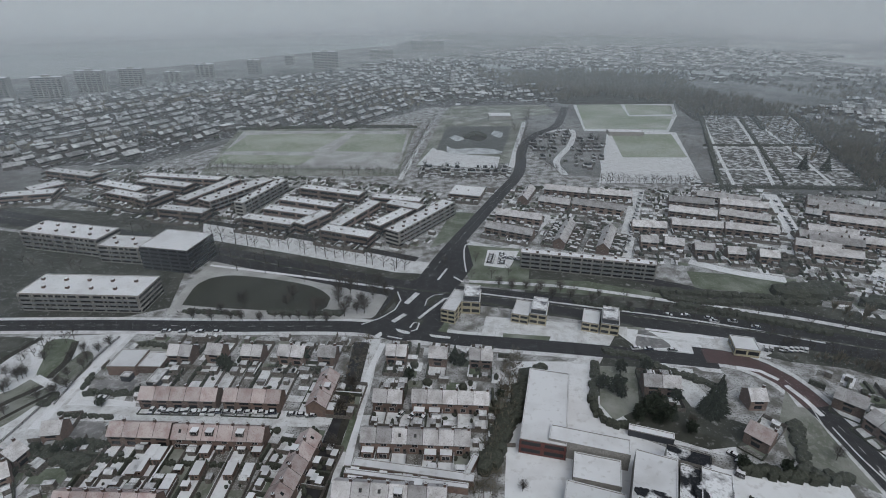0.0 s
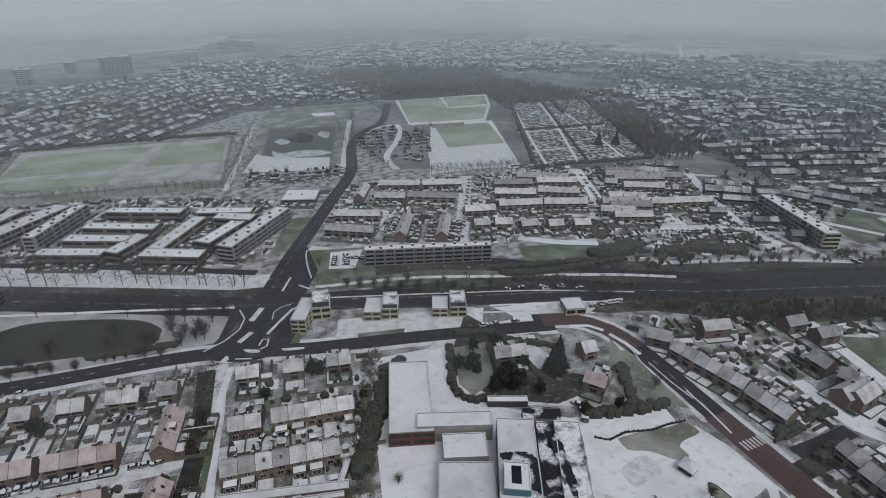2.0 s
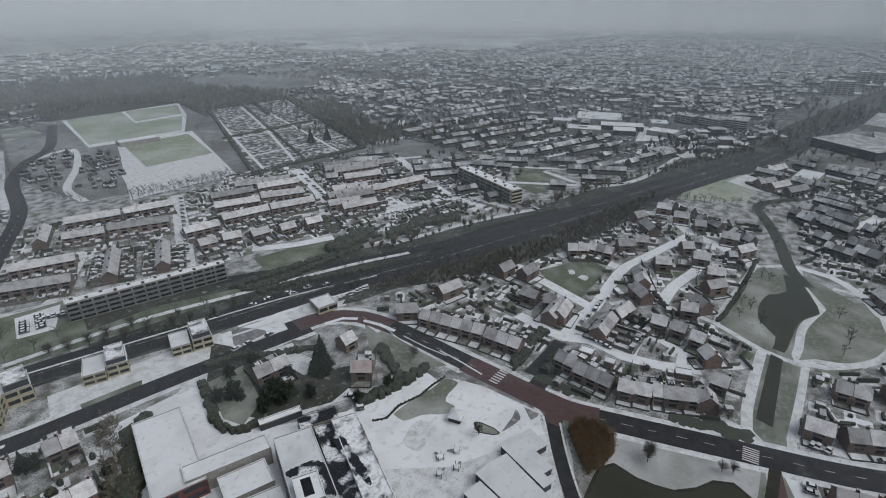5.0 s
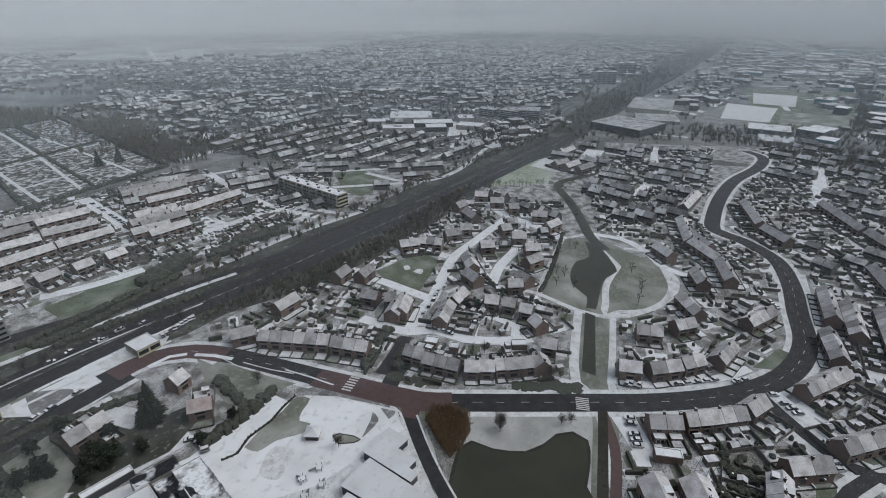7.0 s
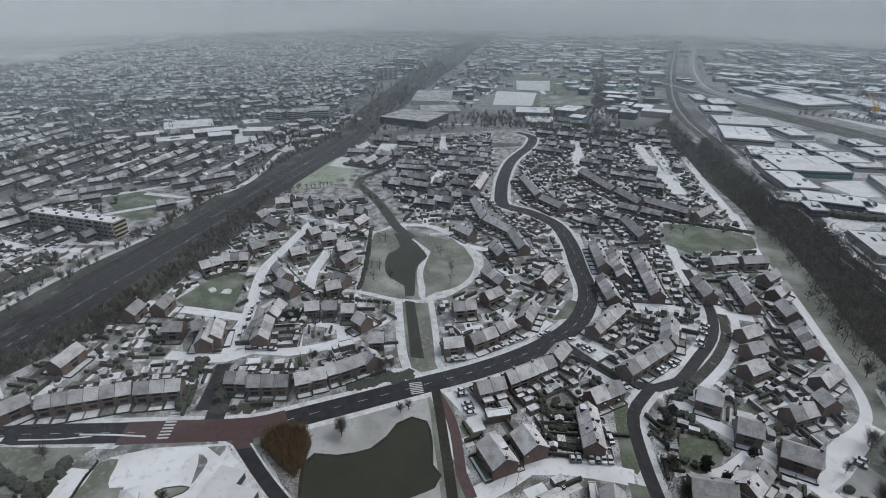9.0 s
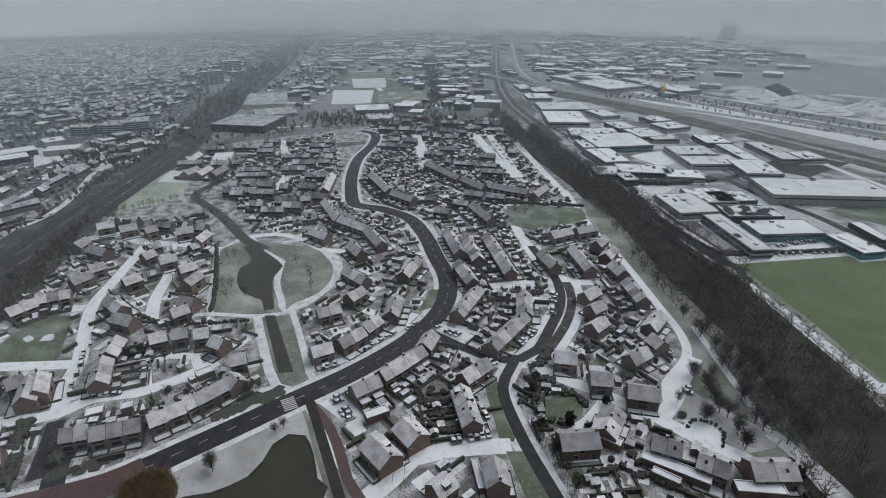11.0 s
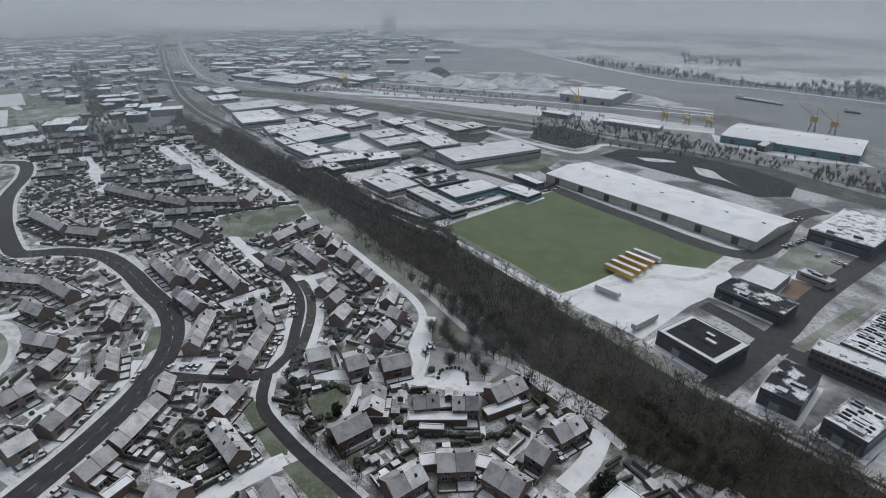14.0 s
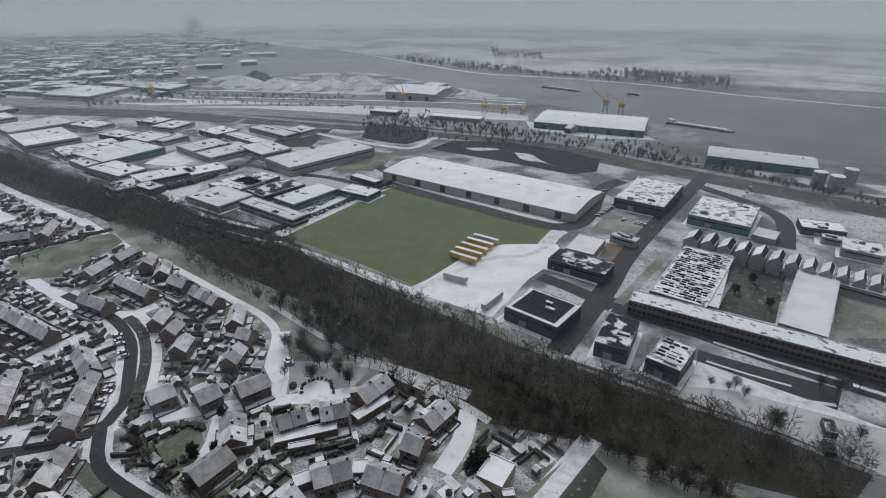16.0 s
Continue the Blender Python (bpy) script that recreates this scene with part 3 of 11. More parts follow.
def flat_block(x0, y0, x1, y1, depth, height, wall="concrete", top="flatsnow", name="flat_roofed_building", label="flat-roofed building with snow on its roof", storeys=0, band="glass", parapet=0.4, bays=0, panels=0, apron=0.0):
    """A flat-roofed block; the line is the edge of its roof, and depth goes to the left of it."""
    a, b = Vector((x0, y0)), Vector((x1, y1))
    L = (b - a).length
    turn = math.atan2(b.y - a.y, b.x - a.x)
    ob = thing(name, label, "building", at=Matrix.Translation((x0, y0, 0)) @ Matrix.Rotation(turn, 4, 'Z'))
    ya = y0
    mark(x0, y0, x1, y1, max(0, depth) + 2, max(0, -depth) + 2)
    y0, y1 = (0, depth) if depth > 0 else (depth, 0)
    s = Shape(wall)
    s.box(0, y0, 0, L, y1, height)
    part("wall", s, ob)
    r = Shape(top, "concrete")
    if L * abs(depth) > 500:
        e = Shape("concrete", "flatsnow")
        for q in ((0, y0, L, y0 + 0.3), (0, y1 - 0.3, L, y1), (0, y0 + 0.3, 0.3, y1 - 0.3), (L - 0.3, y0 + 0.3, L, y1 - 0.3)):
            e.box(q[0], q[1], height - 0.1, q[2], q[3], height + 0.4, 0, 1)
        part("parapet", e, ob)
        parapet = 0
    r.box(0.35, y0 + 0.35, height, L - 0.35, y1 - 0.35, height + 0.08, 0)
    if parapet:
        for q in ((0, y0, L, y0 + 0.3), (0, y1 - 0.3, L, y1), (0, y0 + 0.3, 0.3, y1 - 0.3), (L - 0.3, y0 + 0.3, L, y1 - 0.3)):
            r.box(q[0], q[1], height - 0.1, q[2], q[3], height + parapet, 1, 0)
    if top == "bitumen":
        q = Shape("bitumen")
        q.box(2.2, y0 + 2.2, height + 0.08, L - 2.6, y1 - 1.4, height + 0.12)
        r.mats = ("flatsnow", "concrete")
        part("bare_roofing", q, ob, "wet dark roofing free of snow")
    part("roof", r, ob)
    if name == "factory_bay":
        g = Shape("bitumen", "flatsnow", "concrete")
        h0, h1, xr = height + 0.4, height + 3.2, L * 0.62
        g.face([(L - 0.3, y0, h0), (L - 0.3, y1, h0), (xr, y1, h1), (xr, y0, h1)], 0)
        g.face([(0.3, y1, h0), (0.3, y0, h0), (xr, y0, h1), (xr, y1, h1)], 1)
        g.face([(0.3, y0, height + 0.4), (L - 0.3, y0, height + 0.4), (L * 0.62, y0, height + 3.2)], 2)
        g.face([(L - 0.3, y1, height + 0.4), (0.3, y1, height + 0.4), (L * 0.62, y1, height + 3.2)], 2)
        part("skylight", g, ob, "sloping roof light with snow on one side")
    if name == "apartment_block" and storeys:
        dress_apartments(ob, L, depth, height, storeys)
    if panels:
        roof_panels(ob, L, depth, height)
    if apron:
        dress_works(ob, L, y0, y1, height)
    if apron:
        k = 0.30 + 0.003 * (len(APRONS.f) % 20)
        ca, sa = math.cos(turn), math.sin(turn)
        APRONS.face([(x0 + u * ca - v * sa, ya + u * sa + v * ca, k - 0.29) for u, v in ((-apron, y0 - apron), (L + apron, y0 - apron), (L + apron, y1 + apron), (-apron, y1 + apron))])
    if storeys:
        h = height / storeys
        n = bays or max(2, int(L / 5.5))
        me = make_pane(L / n * 0.84, h * 0.5, band)
        for k in range(storeys):
            for i in range(n):
                for y, rz in ((y0 - 0.02, 0), (y1 + 0.02, 180)):
                    part("window", me, ob, "", pose(L / n * (i + 0.5), y, k * h + h * 0.32, 0, 0, rz))
            n2 = max(1, int(abs(depth) / 4.2))
            for i in range(n2):
                for x, rz in ((-0.02, -90), (L + 0.02, 90)):
                    part("window", me, ob, "", pose(x, y0 + abs(depth) / n2 * (i + 0.5), k * h + h * 0.32, 0, 0, rz))
    return ob


def dress_works(ob, L, y0, y1, height):
    """Works details: a dark window band, a loading door, roof lights and vents."""
    g = Shape("glass", "dark")
    z = height * 0.62
    for q in ((1.5, y0 - 0.06, L - 1.5, y0 + 0.02), (1.5, y1 - 0.02, L - 1.5, y1 + 0.06), (-0.06, y0 + 1.5, 0.02, y1 - 1.5), (L - 0.02, y0 + 1.5, L + 0.06, y1 - 1.5)):
        g.box(q[0], q[1], z, q[2], q[3], z + 0.9, 0, 1, bottom=True)
    part("window_band", g, ob, "dark strip of windows", kind="stuff")
    d = Shape("steel", "dark")
    d.box(L * 0.3, y0 - 0.12, 0, L * 0.3 + 3.6, y0 - 0.01, height * 0.5, 0)
    d.box(L * 0.3 - 0.2, y0 - 0.2, height * 0.5, L * 0.3 + 3.8, y0 - 0.01, height * 0.5 + 0.25, 1, bottom=True)
    part("loading_door", d, ob)
    for k in range(3):
        w, e = RNG.uniform(0.8, 2.6), RNG.uniform(0.6, 1.6)
        x, y = RNG.uniform(3, max(3.5, L - 4)), RNG.uniform(y0 + 2.5, max(y0 + 2.6, y1 - 2.5))
        v = Shape("steel" if k else "darkwall", "shedtop", "bitumen")
        v.box(x - w, y - e, height + 0.05, x + w, y + e, height + RNG.uniform(0.5, 1.6), 0, 2 if k == 1 else 1)
        part("roof_unit", v, ob)
    if L > 24:
        v = Shape("bitumen")
        y = y0 + (y1 - y0) * RNG.uniform(0.25, 0.7)
        v.box(L * 0.1, y, height + 0.08, L * RNG.uniform(0.5, 0.9), y + 0.35, height + 0.2, 0)
        part("roof_seam", v, ob, "dark strip of bare roofing")


def dress_apartments(ob, L, depth, height, storeys):
    """Balcony bands on the near side and a row of vents along the roof."""
    y = min(0, depth)
    s = Shape("concrete", "steel")
    s.box(0.5, y - 1.3, 0, L - 0.5, y - 0.02, 0.18, 0, bottom=True)
    s.box(0.5, y - 1.34, 0.1, L - 0.5, y - 1.26, 1.05, 1)
    n = max(2, int(L / 7))
    for i in range(n + 1):
        x = 0.5 + (L - 1.2) * i / n
        s.box(x, y - 1.3, 0.18, x + 0.15, y - 0.02, 2.5, 0)
    me = s.mesh("balcony")
    for k in range(1, storeys):
        part("balcony", me, ob, "concrete balcony band with a grey railing", pose(0, 0, height / storeys * k))
    v = Shape("chimney", "flatsnow")
    v.box(-0.7, -0.7, 0, 0.7, 0.7, 1.3, 0, 1)
    vent = v.mesh("roof_vent")
    for i in range(max(3, int(L / 6))):
        part("roof_vent", vent, ob, "", pose(3 + i * 6, depth * (0.3 if i % 2 else 0.7), height))


def roof_panels(ob, L, depth, height):
    """Rows of low dark roof panels between strips of snow."""
    s = Shape("bitumen", "flatsnow")
    rows = int(abs(depth) / 2.6)
    y0 = min(0, depth)
    for i in range(1, rows):
        y = y0 + i * 2.6
        x = 2.0
        while x < L - 3:
            w = RNG.uniform(1.2, 4.0)
            if RNG.random() < 0.8:
                s.box(x, y, height + 0.08, min(x + w, L - 1.5), y + 1.1, height + 0.5, 0, 1 if RNG.random() < 0.35 else None)
            x += w + RNG.uniform(0.3, 1.0)
    part("roof_panel", s, ob, "rows of dark panels on the roof", kind="stuff")


APRONS = Shape("snow")
PANES = {}


def make_pane(w, h, band):
    key = (round(w, 1), round(h, 1), band)
    if key not in PANES:
        s = Shape("dark", band)
        s.box(-w / 2, -0.06, 0, w / 2, 0.06, h, 0, bottom=True)
        s.box(-w / 2 + 0.07, -0.09, 0.07, w / 2 - 0.07, -0.055, h - 0.07, 1, bottom=True)
        PANES[key] = s.mesh("window")
    return PANES[key]


def hall(x0, y0, x1, y1, depth, height, wall="metalwall", rise=2.5, label="long industrial hall with a low snow-covered gable roof"):
    """A long hall with a shallow gable; the line is its near eaves."""
    a, b = Vector((x0, y0)), Vector((x1, y1))
    L = (b - a).length
    ob = thing("industrial_hall", label, "hall", at=Matrix.Translation((x0, y0, 0)) @ Matrix.Rotation(math.atan2(b.y - a.y, b.x - a.x), 4, 'Z'))
    s = Shape(wall)
    s.box(0, 0, 0, L, depth, height - 0.2)
    for x in (0, L):
        s.face([(x, 0, height - 0.2), (x, depth, height - 0.2), (x, depth / 2, height + rise - 0.2)])
    part("wall", s, ob)
    r = Shape("flatsnow", "concrete")
    for q in ([(-0.4, -0.5, height), (L + 0.4, -0.5, height), (L + 0.4, depth / 2, height + rise), (-0.4, depth / 2, height + rise)],
              [(-0.4, depth / 2, height + rise), (L + 0.4, depth / 2, height + rise), (L + 0.4, depth + 0.5, height), (-0.4, depth + 0.5, height)]):
        r.face(q)
    r.box(-0.4, -0.55, height - 0.3, L + 0.4, -0.45, height + 0.05, 1)
    part("roof", r, ob, "snow-covered sheet roof")
    n = max(2, int(L / 22))
    d = Shape("dark", "steel")
    d.box(-2.2, -0.12, 0, 2.2, 0.05, 4.8, 0)
    d.box(-2.5, -0.18, 4.8, 2.5, 0.05, 5.1, 1, bottom=True)
    me = d.mesh("loading_door")
    v = Shape("steel", "flatsnow")
    v.box(-1, -0.6, -0.3, 1, 0.6, 0.7, 0, 1)
    vent = v.mesh("roof_vent")
    for k in range(n):
        x = L * (k + 0.5) / n
        part("loading_door", me, ob, "", pose(x, -0.05, 0))
        part("roof_vent", vent, ob, "", pose(x + 4, depth / 2, height + rise))
    return ob


def low_flats(x0, y0, x1, y1, depth, height):
    """A low row of flats under a flat snowy roof, with roof boxes."""
    ob = flat_block(x0, y0, x1, y1, depth, height, "brick", name="low_flats", label="low brick row of flats with a flat snow-covered roof", storeys=2, bays=max(2, int(math.hypot(x1 - x0, y1 - y0) / 13)))
    s = Shape("concrete", "flatsnow")
    s.box(-0.6, -0.6, 0, 0.6, 0.6, 1.1, 0, 1)
    me = s.mesh("roof_box")
    L = math.hypot(x1 - x0, y1 - y0)
    for k in range(max(2, int(L / 9))):
        part("roof_box", me, ob, "", pose(4 + k * 9, depth * 0.5, height))
    gardens(x0, y0, x1, y1, max(2, int(L / 6)), 0, -1, 8, False)


def tower_block(x0, y0, x1, y1, height):
    """A far tower block with storeys of dark windows and pale balcony bands."""
    L = math.hypot(x1 - x0, y1 - y0)
    ob = thing("tower_block", "tall pale concrete apartment tower on the distant shore", "tower", "towers on the shore", at=Matrix.Translation((x0, y0, 0)) @ Matrix.Rotation(math.atan2(y1 - y0, x1 - x0), 4, 'Z'))
    s = Shape("concrete")
    s.box(0, 0, 0, L, 16, height)
    part("wall", s, ob)
    r = Shape("concrete", "flatsnow")
    r.box(L * 0.35, 5, height, L * 0.6, 11, height + 3, 0, 1)
    r.box(0.3, 0.3, height, L - 0.3, 15.7, height + 0.15, 0, 1)
    part("roof", r, ob)
    n = max(3, int(height / 3))
    band = Shape("glass", "concrete")
    cols = max(3, int(L / 7))
    for c in range(cols):
        band.box(L * (c + 0.14) / cols, -0.15, 0, L * (c + 0.86) / cols, 0, 1.5, 0, bottom=True)
        band.box(L * (c + 0.10) / cols, -1.1, -1.0, L * (c + 0.9) / cols, -0.02, -0.15, 1, bottom=True)
    me = band.mesh("window_row")
    for k in range(n):
        part("window_row", me, ob, "", pose(0, 0, (k + 0.45) * height / n))


# ---- harbour and yard things ----
def barge(x0, y0, x1, y1):
    a, b = Vector((x0, y0)), Vector((x1, y1))
    L = (b - a).length
    ob = thing("barge", "long dark cargo barge lying low in the grey river", "ship", "ships on the river", at=Matrix.Translation((x0, y0, -0.4)) @ Matrix.Rotation(math.atan2(b.y - a.y, b.x - a.x), 4, 'Z'))
    w = L * 0.055
    s = Shape("darkwall", "steel")
    out = [(0, -w), (L * 0.93, -w), (L, 0), (L * 0.93, w), (0, w)]
    for (ax, ay), (bx, by) in zip(out, out[1:] + out[:1]):
        s.face([(ax, ay, 0), (bx, by, 0), (bx, by, 2.2), (ax, ay, 2.2)])
    s.face([(x, y, 2.2) for x, y in out], 1)
    part("hull", s, ob)
    h = Shape("steel", "flatsnow")
    h.box(L * 0.16, -w * 0.75, 2.2, L * 0.88, w * 0.75, 3.3, 0, 1)
    part("hatch_cover", h, ob)
    c = Shape("white", "flatsnow", "glass")
    c.box(L * 0.02, -w * 0.7, 2.2, L * 0.12, w * 0.7, 5.5, 0, 1)
    c.box(L * 0.12, -w * 0.6, 4.0, L * 0.122, w * 0.6, 5.0, 2)
    part("wheelhouse", c, ob)


def heap(x, y, r, h, mat="path"):
    rng = random.Random(int(x * 3 + y))
    s = Shape(mat)
    n = 18
    rings = []
    for k in range(7):
        t = k / 6
        rings.append([(x + r * (1 - t) * rng.uniform(0.85, 1.12) * math.cos(6.2832 * i / n), y + r * (1 - t) * rng.uniform(0.85, 1.12) * math.sin(6.2832 * i / n), h * (1 - (1 - t) ** 1.3) * rng.uniform(0.85, 1.05) if k else 0) for i in range(n)])
    for p, q in zip(rings, rings[1:]):
        for i in range(n):
            j = (i + 1) % n
            s.face([p[i], p[j], q[j], q[i]])
    thing("gravel_heap", "heap of gravel under patchy snow on the quay", "heap", "gravel heaps on the quay", data=s.mesh("gravel_heap"))


def crane(x, y, h=24.0, turn=0.0):
    ob = thing("harbour_crane", "yellow harbour crane standing on the quay", "crane", "harbour cranes", at=pose(x, y, 0, 0, 0, turn))
    s = Shape("steel")
    for sx in (-3, 3):
        for sy in (-3, 3):
            s.rod((sx, sy, 0), (sx * 0.5, sy * 0.5, h * 0.4), 0.5, 0.4, 0, 6)
    part("portal", s, ob)
    c = Shape("yellow", "glass")
    c.box(-3.5, -2.4, h * 0.4, 3.5, 2.4, h * 0.62, 0, bottom=True)
    c.box(3.5, -1.2, h * 0.45, 3.6, 1.2, h * 0.56, 1)
    part("cabin", c, ob)
    j = Shape("yellow")
    for sy in (-0.8, 0.8):
        j.rod((1, sy, h * 0.6), (h * 0.75, 0, h * 1.1), 0.4, 0.25, 0, 5)
        j.rod((-2, sy, h * 0.6), (0, 0, h), 0.35, 0.3, 0, 5)
    j.rod((0, 0, h), (h * 0.75, 0, h * 1.1), 0.15, 0.15, 0, 4)
    part("jib", j, ob)


def trailer(x0, y0, x1, y1, mat="yellow"):
    a, b = Vector((x0, y0)), Vector((x1, y1))
    L = (b - a).length
    ob = thing("lorry_trailer", "%s lorry trailer parked on the snowy yard" % ("yellow" if mat == "yellow" else "pale"), "trailer", "trailers on the yard", at=Matrix.Translation((x0, y0, 0.1)) @ Matrix.Rotation(math.atan2(b.y - a.y, b.x - a.x), 4, 'Z'))
    s = Shape(mat, "flatsnow")
    s.box(0, -1.25, 1.1, L, 1.25, 3.7, 0, 1, bottom=True)
    part("box_body", s, ob)
    f = Shape("dark")
    f.box(0.3, -0.5, 0.8, L - 0.3, 0.5, 1.1, 0, bottom=True)
    f.box(L - 3, -0.9, 0, L - 2.8, -0.7, 0.9)
    f.box(L - 3, 0.7, 0, L - 2.8, 0.9, 0.9)
    part("chassis", f, ob)
    for k in range(3):
        for sy in (-1.05, 1.05):
            part("wheel", WHEEL_BIG, ob, "", pose(1.6 + k * 1.3, sy, 0.5))


def silo(x, y, r=5.0, h=12.0):
    ob = thing("silo", "round pale concrete silo beside the harbour", "silo", "silos", at=pose(x, y, 0))
    s = Shape("concrete")
    s.rod((0, 0, 0), (0, 0, h), r, r, 0, 24)
    part("wall", s, ob)
    t = Shape("flatsnow")
    for k in range(24):
        p, q = k * math.pi / 12, (k + 1) * math.pi / 12
        t.face([(r * math.cos(p), r * math.sin(p), h), (r * math.cos(q), r * math.sin(q), h), (0, 0, h + 1.2)])
    part("roof", t, ob)


def dashes(pts, step=9.0, length=3.0, width=0.08, shift=0.0, z=0.22):
    """White lane marks along a road."""
    s = Shape("white")
    line = smooth(pts, 1.5)
    run = 0.0
    for p, q in zip(line, line[1:]):
        d = (q - p)
        run += d.length
        if run % step < length:
            d.normalize()
            n = Vector((-d.y, d.x))
            a, b = p + n * (shift + width), p + n * (shift - width)
            c, e = q + n * (shift - width), q + n * (shift + width)
            s.face([(a.x, a.y, z), (b.x, b.y, z), (c.x, c.y, z), (e.x, e.y, z)])
    thing("lane_marking", "white painted lane marks on the asphalt", "marking", kind="structure", data=s.mesh("lane_marking"))


def zebra(x0, y0, x1, y1, length=4.0, n=9, z=0.225):
    s = Shape("white")
    a, b = Vector((x0, y0)), Vector((x1, y1))
    d = (b - a) / n
    t = Vector((-d.y, d.x)).normalized() * length / 2
    for k in range(n):
        p, q = a + d * k, a + d * (k + 0.5)
        s.face([(*(p - t), z), (*(q - t), z), (*(q + t), z), (*(p + t), z)])
    thing("zebra_crossing", "white zebra stripes across the road", "marking", kind="structure", data=s.mesh("zebra_crossing"))


def play_frame(x, y, turn=0.0):
    """A small climbing frame: posts, a platform and a slide."""
    ob = thing("climbing_frame", "small dark climbing frame standing in the snow", "play frame", "play frames", at=pose(x, y, 0, 0, 0, turn))
    for sx in (-0.9, 0.9):
        for sy in (-0.9, 0.9):
            s = Shape("dark")
            s.rod((sx, sy, 0), (sx, sy, 2.4), 0.09, 0.09, 0, 5)
            part("post", s, ob)
    p = Shape("fence", "flatsnow")
    p.box(-1, -1, 1.2, 1, 1, 1.32, 0, 1, bottom=True)
    part("platform", p, ob)
    q = Shape("steel")
    q.face([(1, -0.35, 1.3), (3.4, -0.35, 0.15), (3.4, 0.35, 0.15), (1, 0.35, 1.3)])
    q.face([(1, 0.35, 1.22), (3.4, 0.35, 0.07), (3.4, -0.35, 0.07), (1, -0.35, 1.22)])
    part("slide", q, ob)


def roof_patch(*xy, z=9.3):
    """A ragged patch of wet dark roofing where the snow has slid or melted off."""
    rng = random.Random(int(xy[0] * 10))
    line = smooth([(xy[k], xy[k + 1]) for k in range(0, len(xy), 2)] + [xy[:2]], 0.8)[:-1]
    line = [p + Vector((rng.uniform(-0.35, 0.35), rng.uniform(-0.35, 0.35))) for p in line]
    bm = bmesh.new()
    f = bm.faces.new([bm.verts.new((p.x, p.y, z)) for p in line])
    bm.normal_update()
    if f.normal.z < 0:
        f.normal_flip()
    bmesh.ops.triangulate(bm, faces=[f])
    me = bpy.data.meshes.new("bare_roofing")
    bm.to_mesh(me)
    bm.free()
    me.materials.append(M["slid"])
    thing("bare_roofing", "wet dark school roofing between patches of snow", "roof", kind="structure", data=me)


def pavilion(*wings, height=3.4):
    """A low pavilion of staggered wings; each wing: two ends of one long eave and its depth."""
    ob = thing("school_pavilion", "low school pavilion of staggered wings with snowy roofs", "school building")
    for k, (x0, y0, x1, y1, depth) in enumerate(wings):
        L = math.hypot(x1 - x0, y1 - y0)
        m = pose(x0, y0, 0, 0, 0, math.degrees(math.atan2(y1 - y0, x1 - x0)))
        h = height + 0.012 * k
        w = Shape("darkwall")
        a, b = min(0.0, depth), max(0.0, depth)
        w.box(0.25, a + 0.02, 0, L - 0.25, b - 0.02, h - 0.25)
        part("wing", w, ob, "dark-walled wing", m)
        r = Shape("concrete", "slabsnow")
        r.box(-0.3, a, h - 0.25, L + 0.3, b, h, 0, 1, bottom=True)
        roof = part("roof", r, ob, "snow-covered roof slab", m)
        for v in (0.0, 0.5):
            e = Shape("dark")
            y = a + (b - a) * v
            e.box(-0.3, y - 0.07, h, L + 0.3, y + 0.07, h + 0.08)
            part("seam", e, roof, "", m)
        for u in (0.3, 0.62):
            v = Shape("steel", "flatsnow")
            v.box(L * u - 0.3, a + (b - a) * 0.7 - 0.3, h, L * u + 0.3, a + (b - a) * 0.7 + 0.3, h + 0.35, 0, 1)
            part("roof_vent", v, roof, "", m)


def railing(pts, height=1.1, step=6.0):
    """A dark steel railing: posts with two rails along a line."""
    ob = thing("railing", "long dark steel railing beside a snowy path", "railing")
    line = smooth(pts, step)
    for p in line:
        s = Shape("dark")
        s.box(p[0] - 0.06, p[1] - 0.06, 0, p[0] + 0.06, p[1] + 0.06, height)
        part("post", s, ob)
    r = Shape("dark")
    for p, q in zip(line, line[1:]):
        for z in (0.35, 0.7, height):
            r.rod((p[0], p[1], z), (q[0], q[1], z), 0.09, 0.09, 0, 4)
    part("rail", r, ob)


def play_hut(x, y, turn=20.0):
    ob = thing("play_hut", "small dark hut with a snowy pyramid roof in the playground", "hut", at=pose(x, y, 0, 0, 0, turn))
    s = Shape("dark")
    s.box(-2.2, -2.2, 0, 2.2, 2.2, 2.2)
    part("wall", s, ob)
    r = Shape("flatsnow")
    c = [(-2.8, -2.8, 2.2), (2.8, -2.8, 2.2), (2.8, 2.8, 2.2), (-2.8, 2.8, 2.2)]
    for k in range(4):
        r.face([c[k], c[(k + 1) % 4], (0, 0, 3.8)])
    part("roof", r, ob)


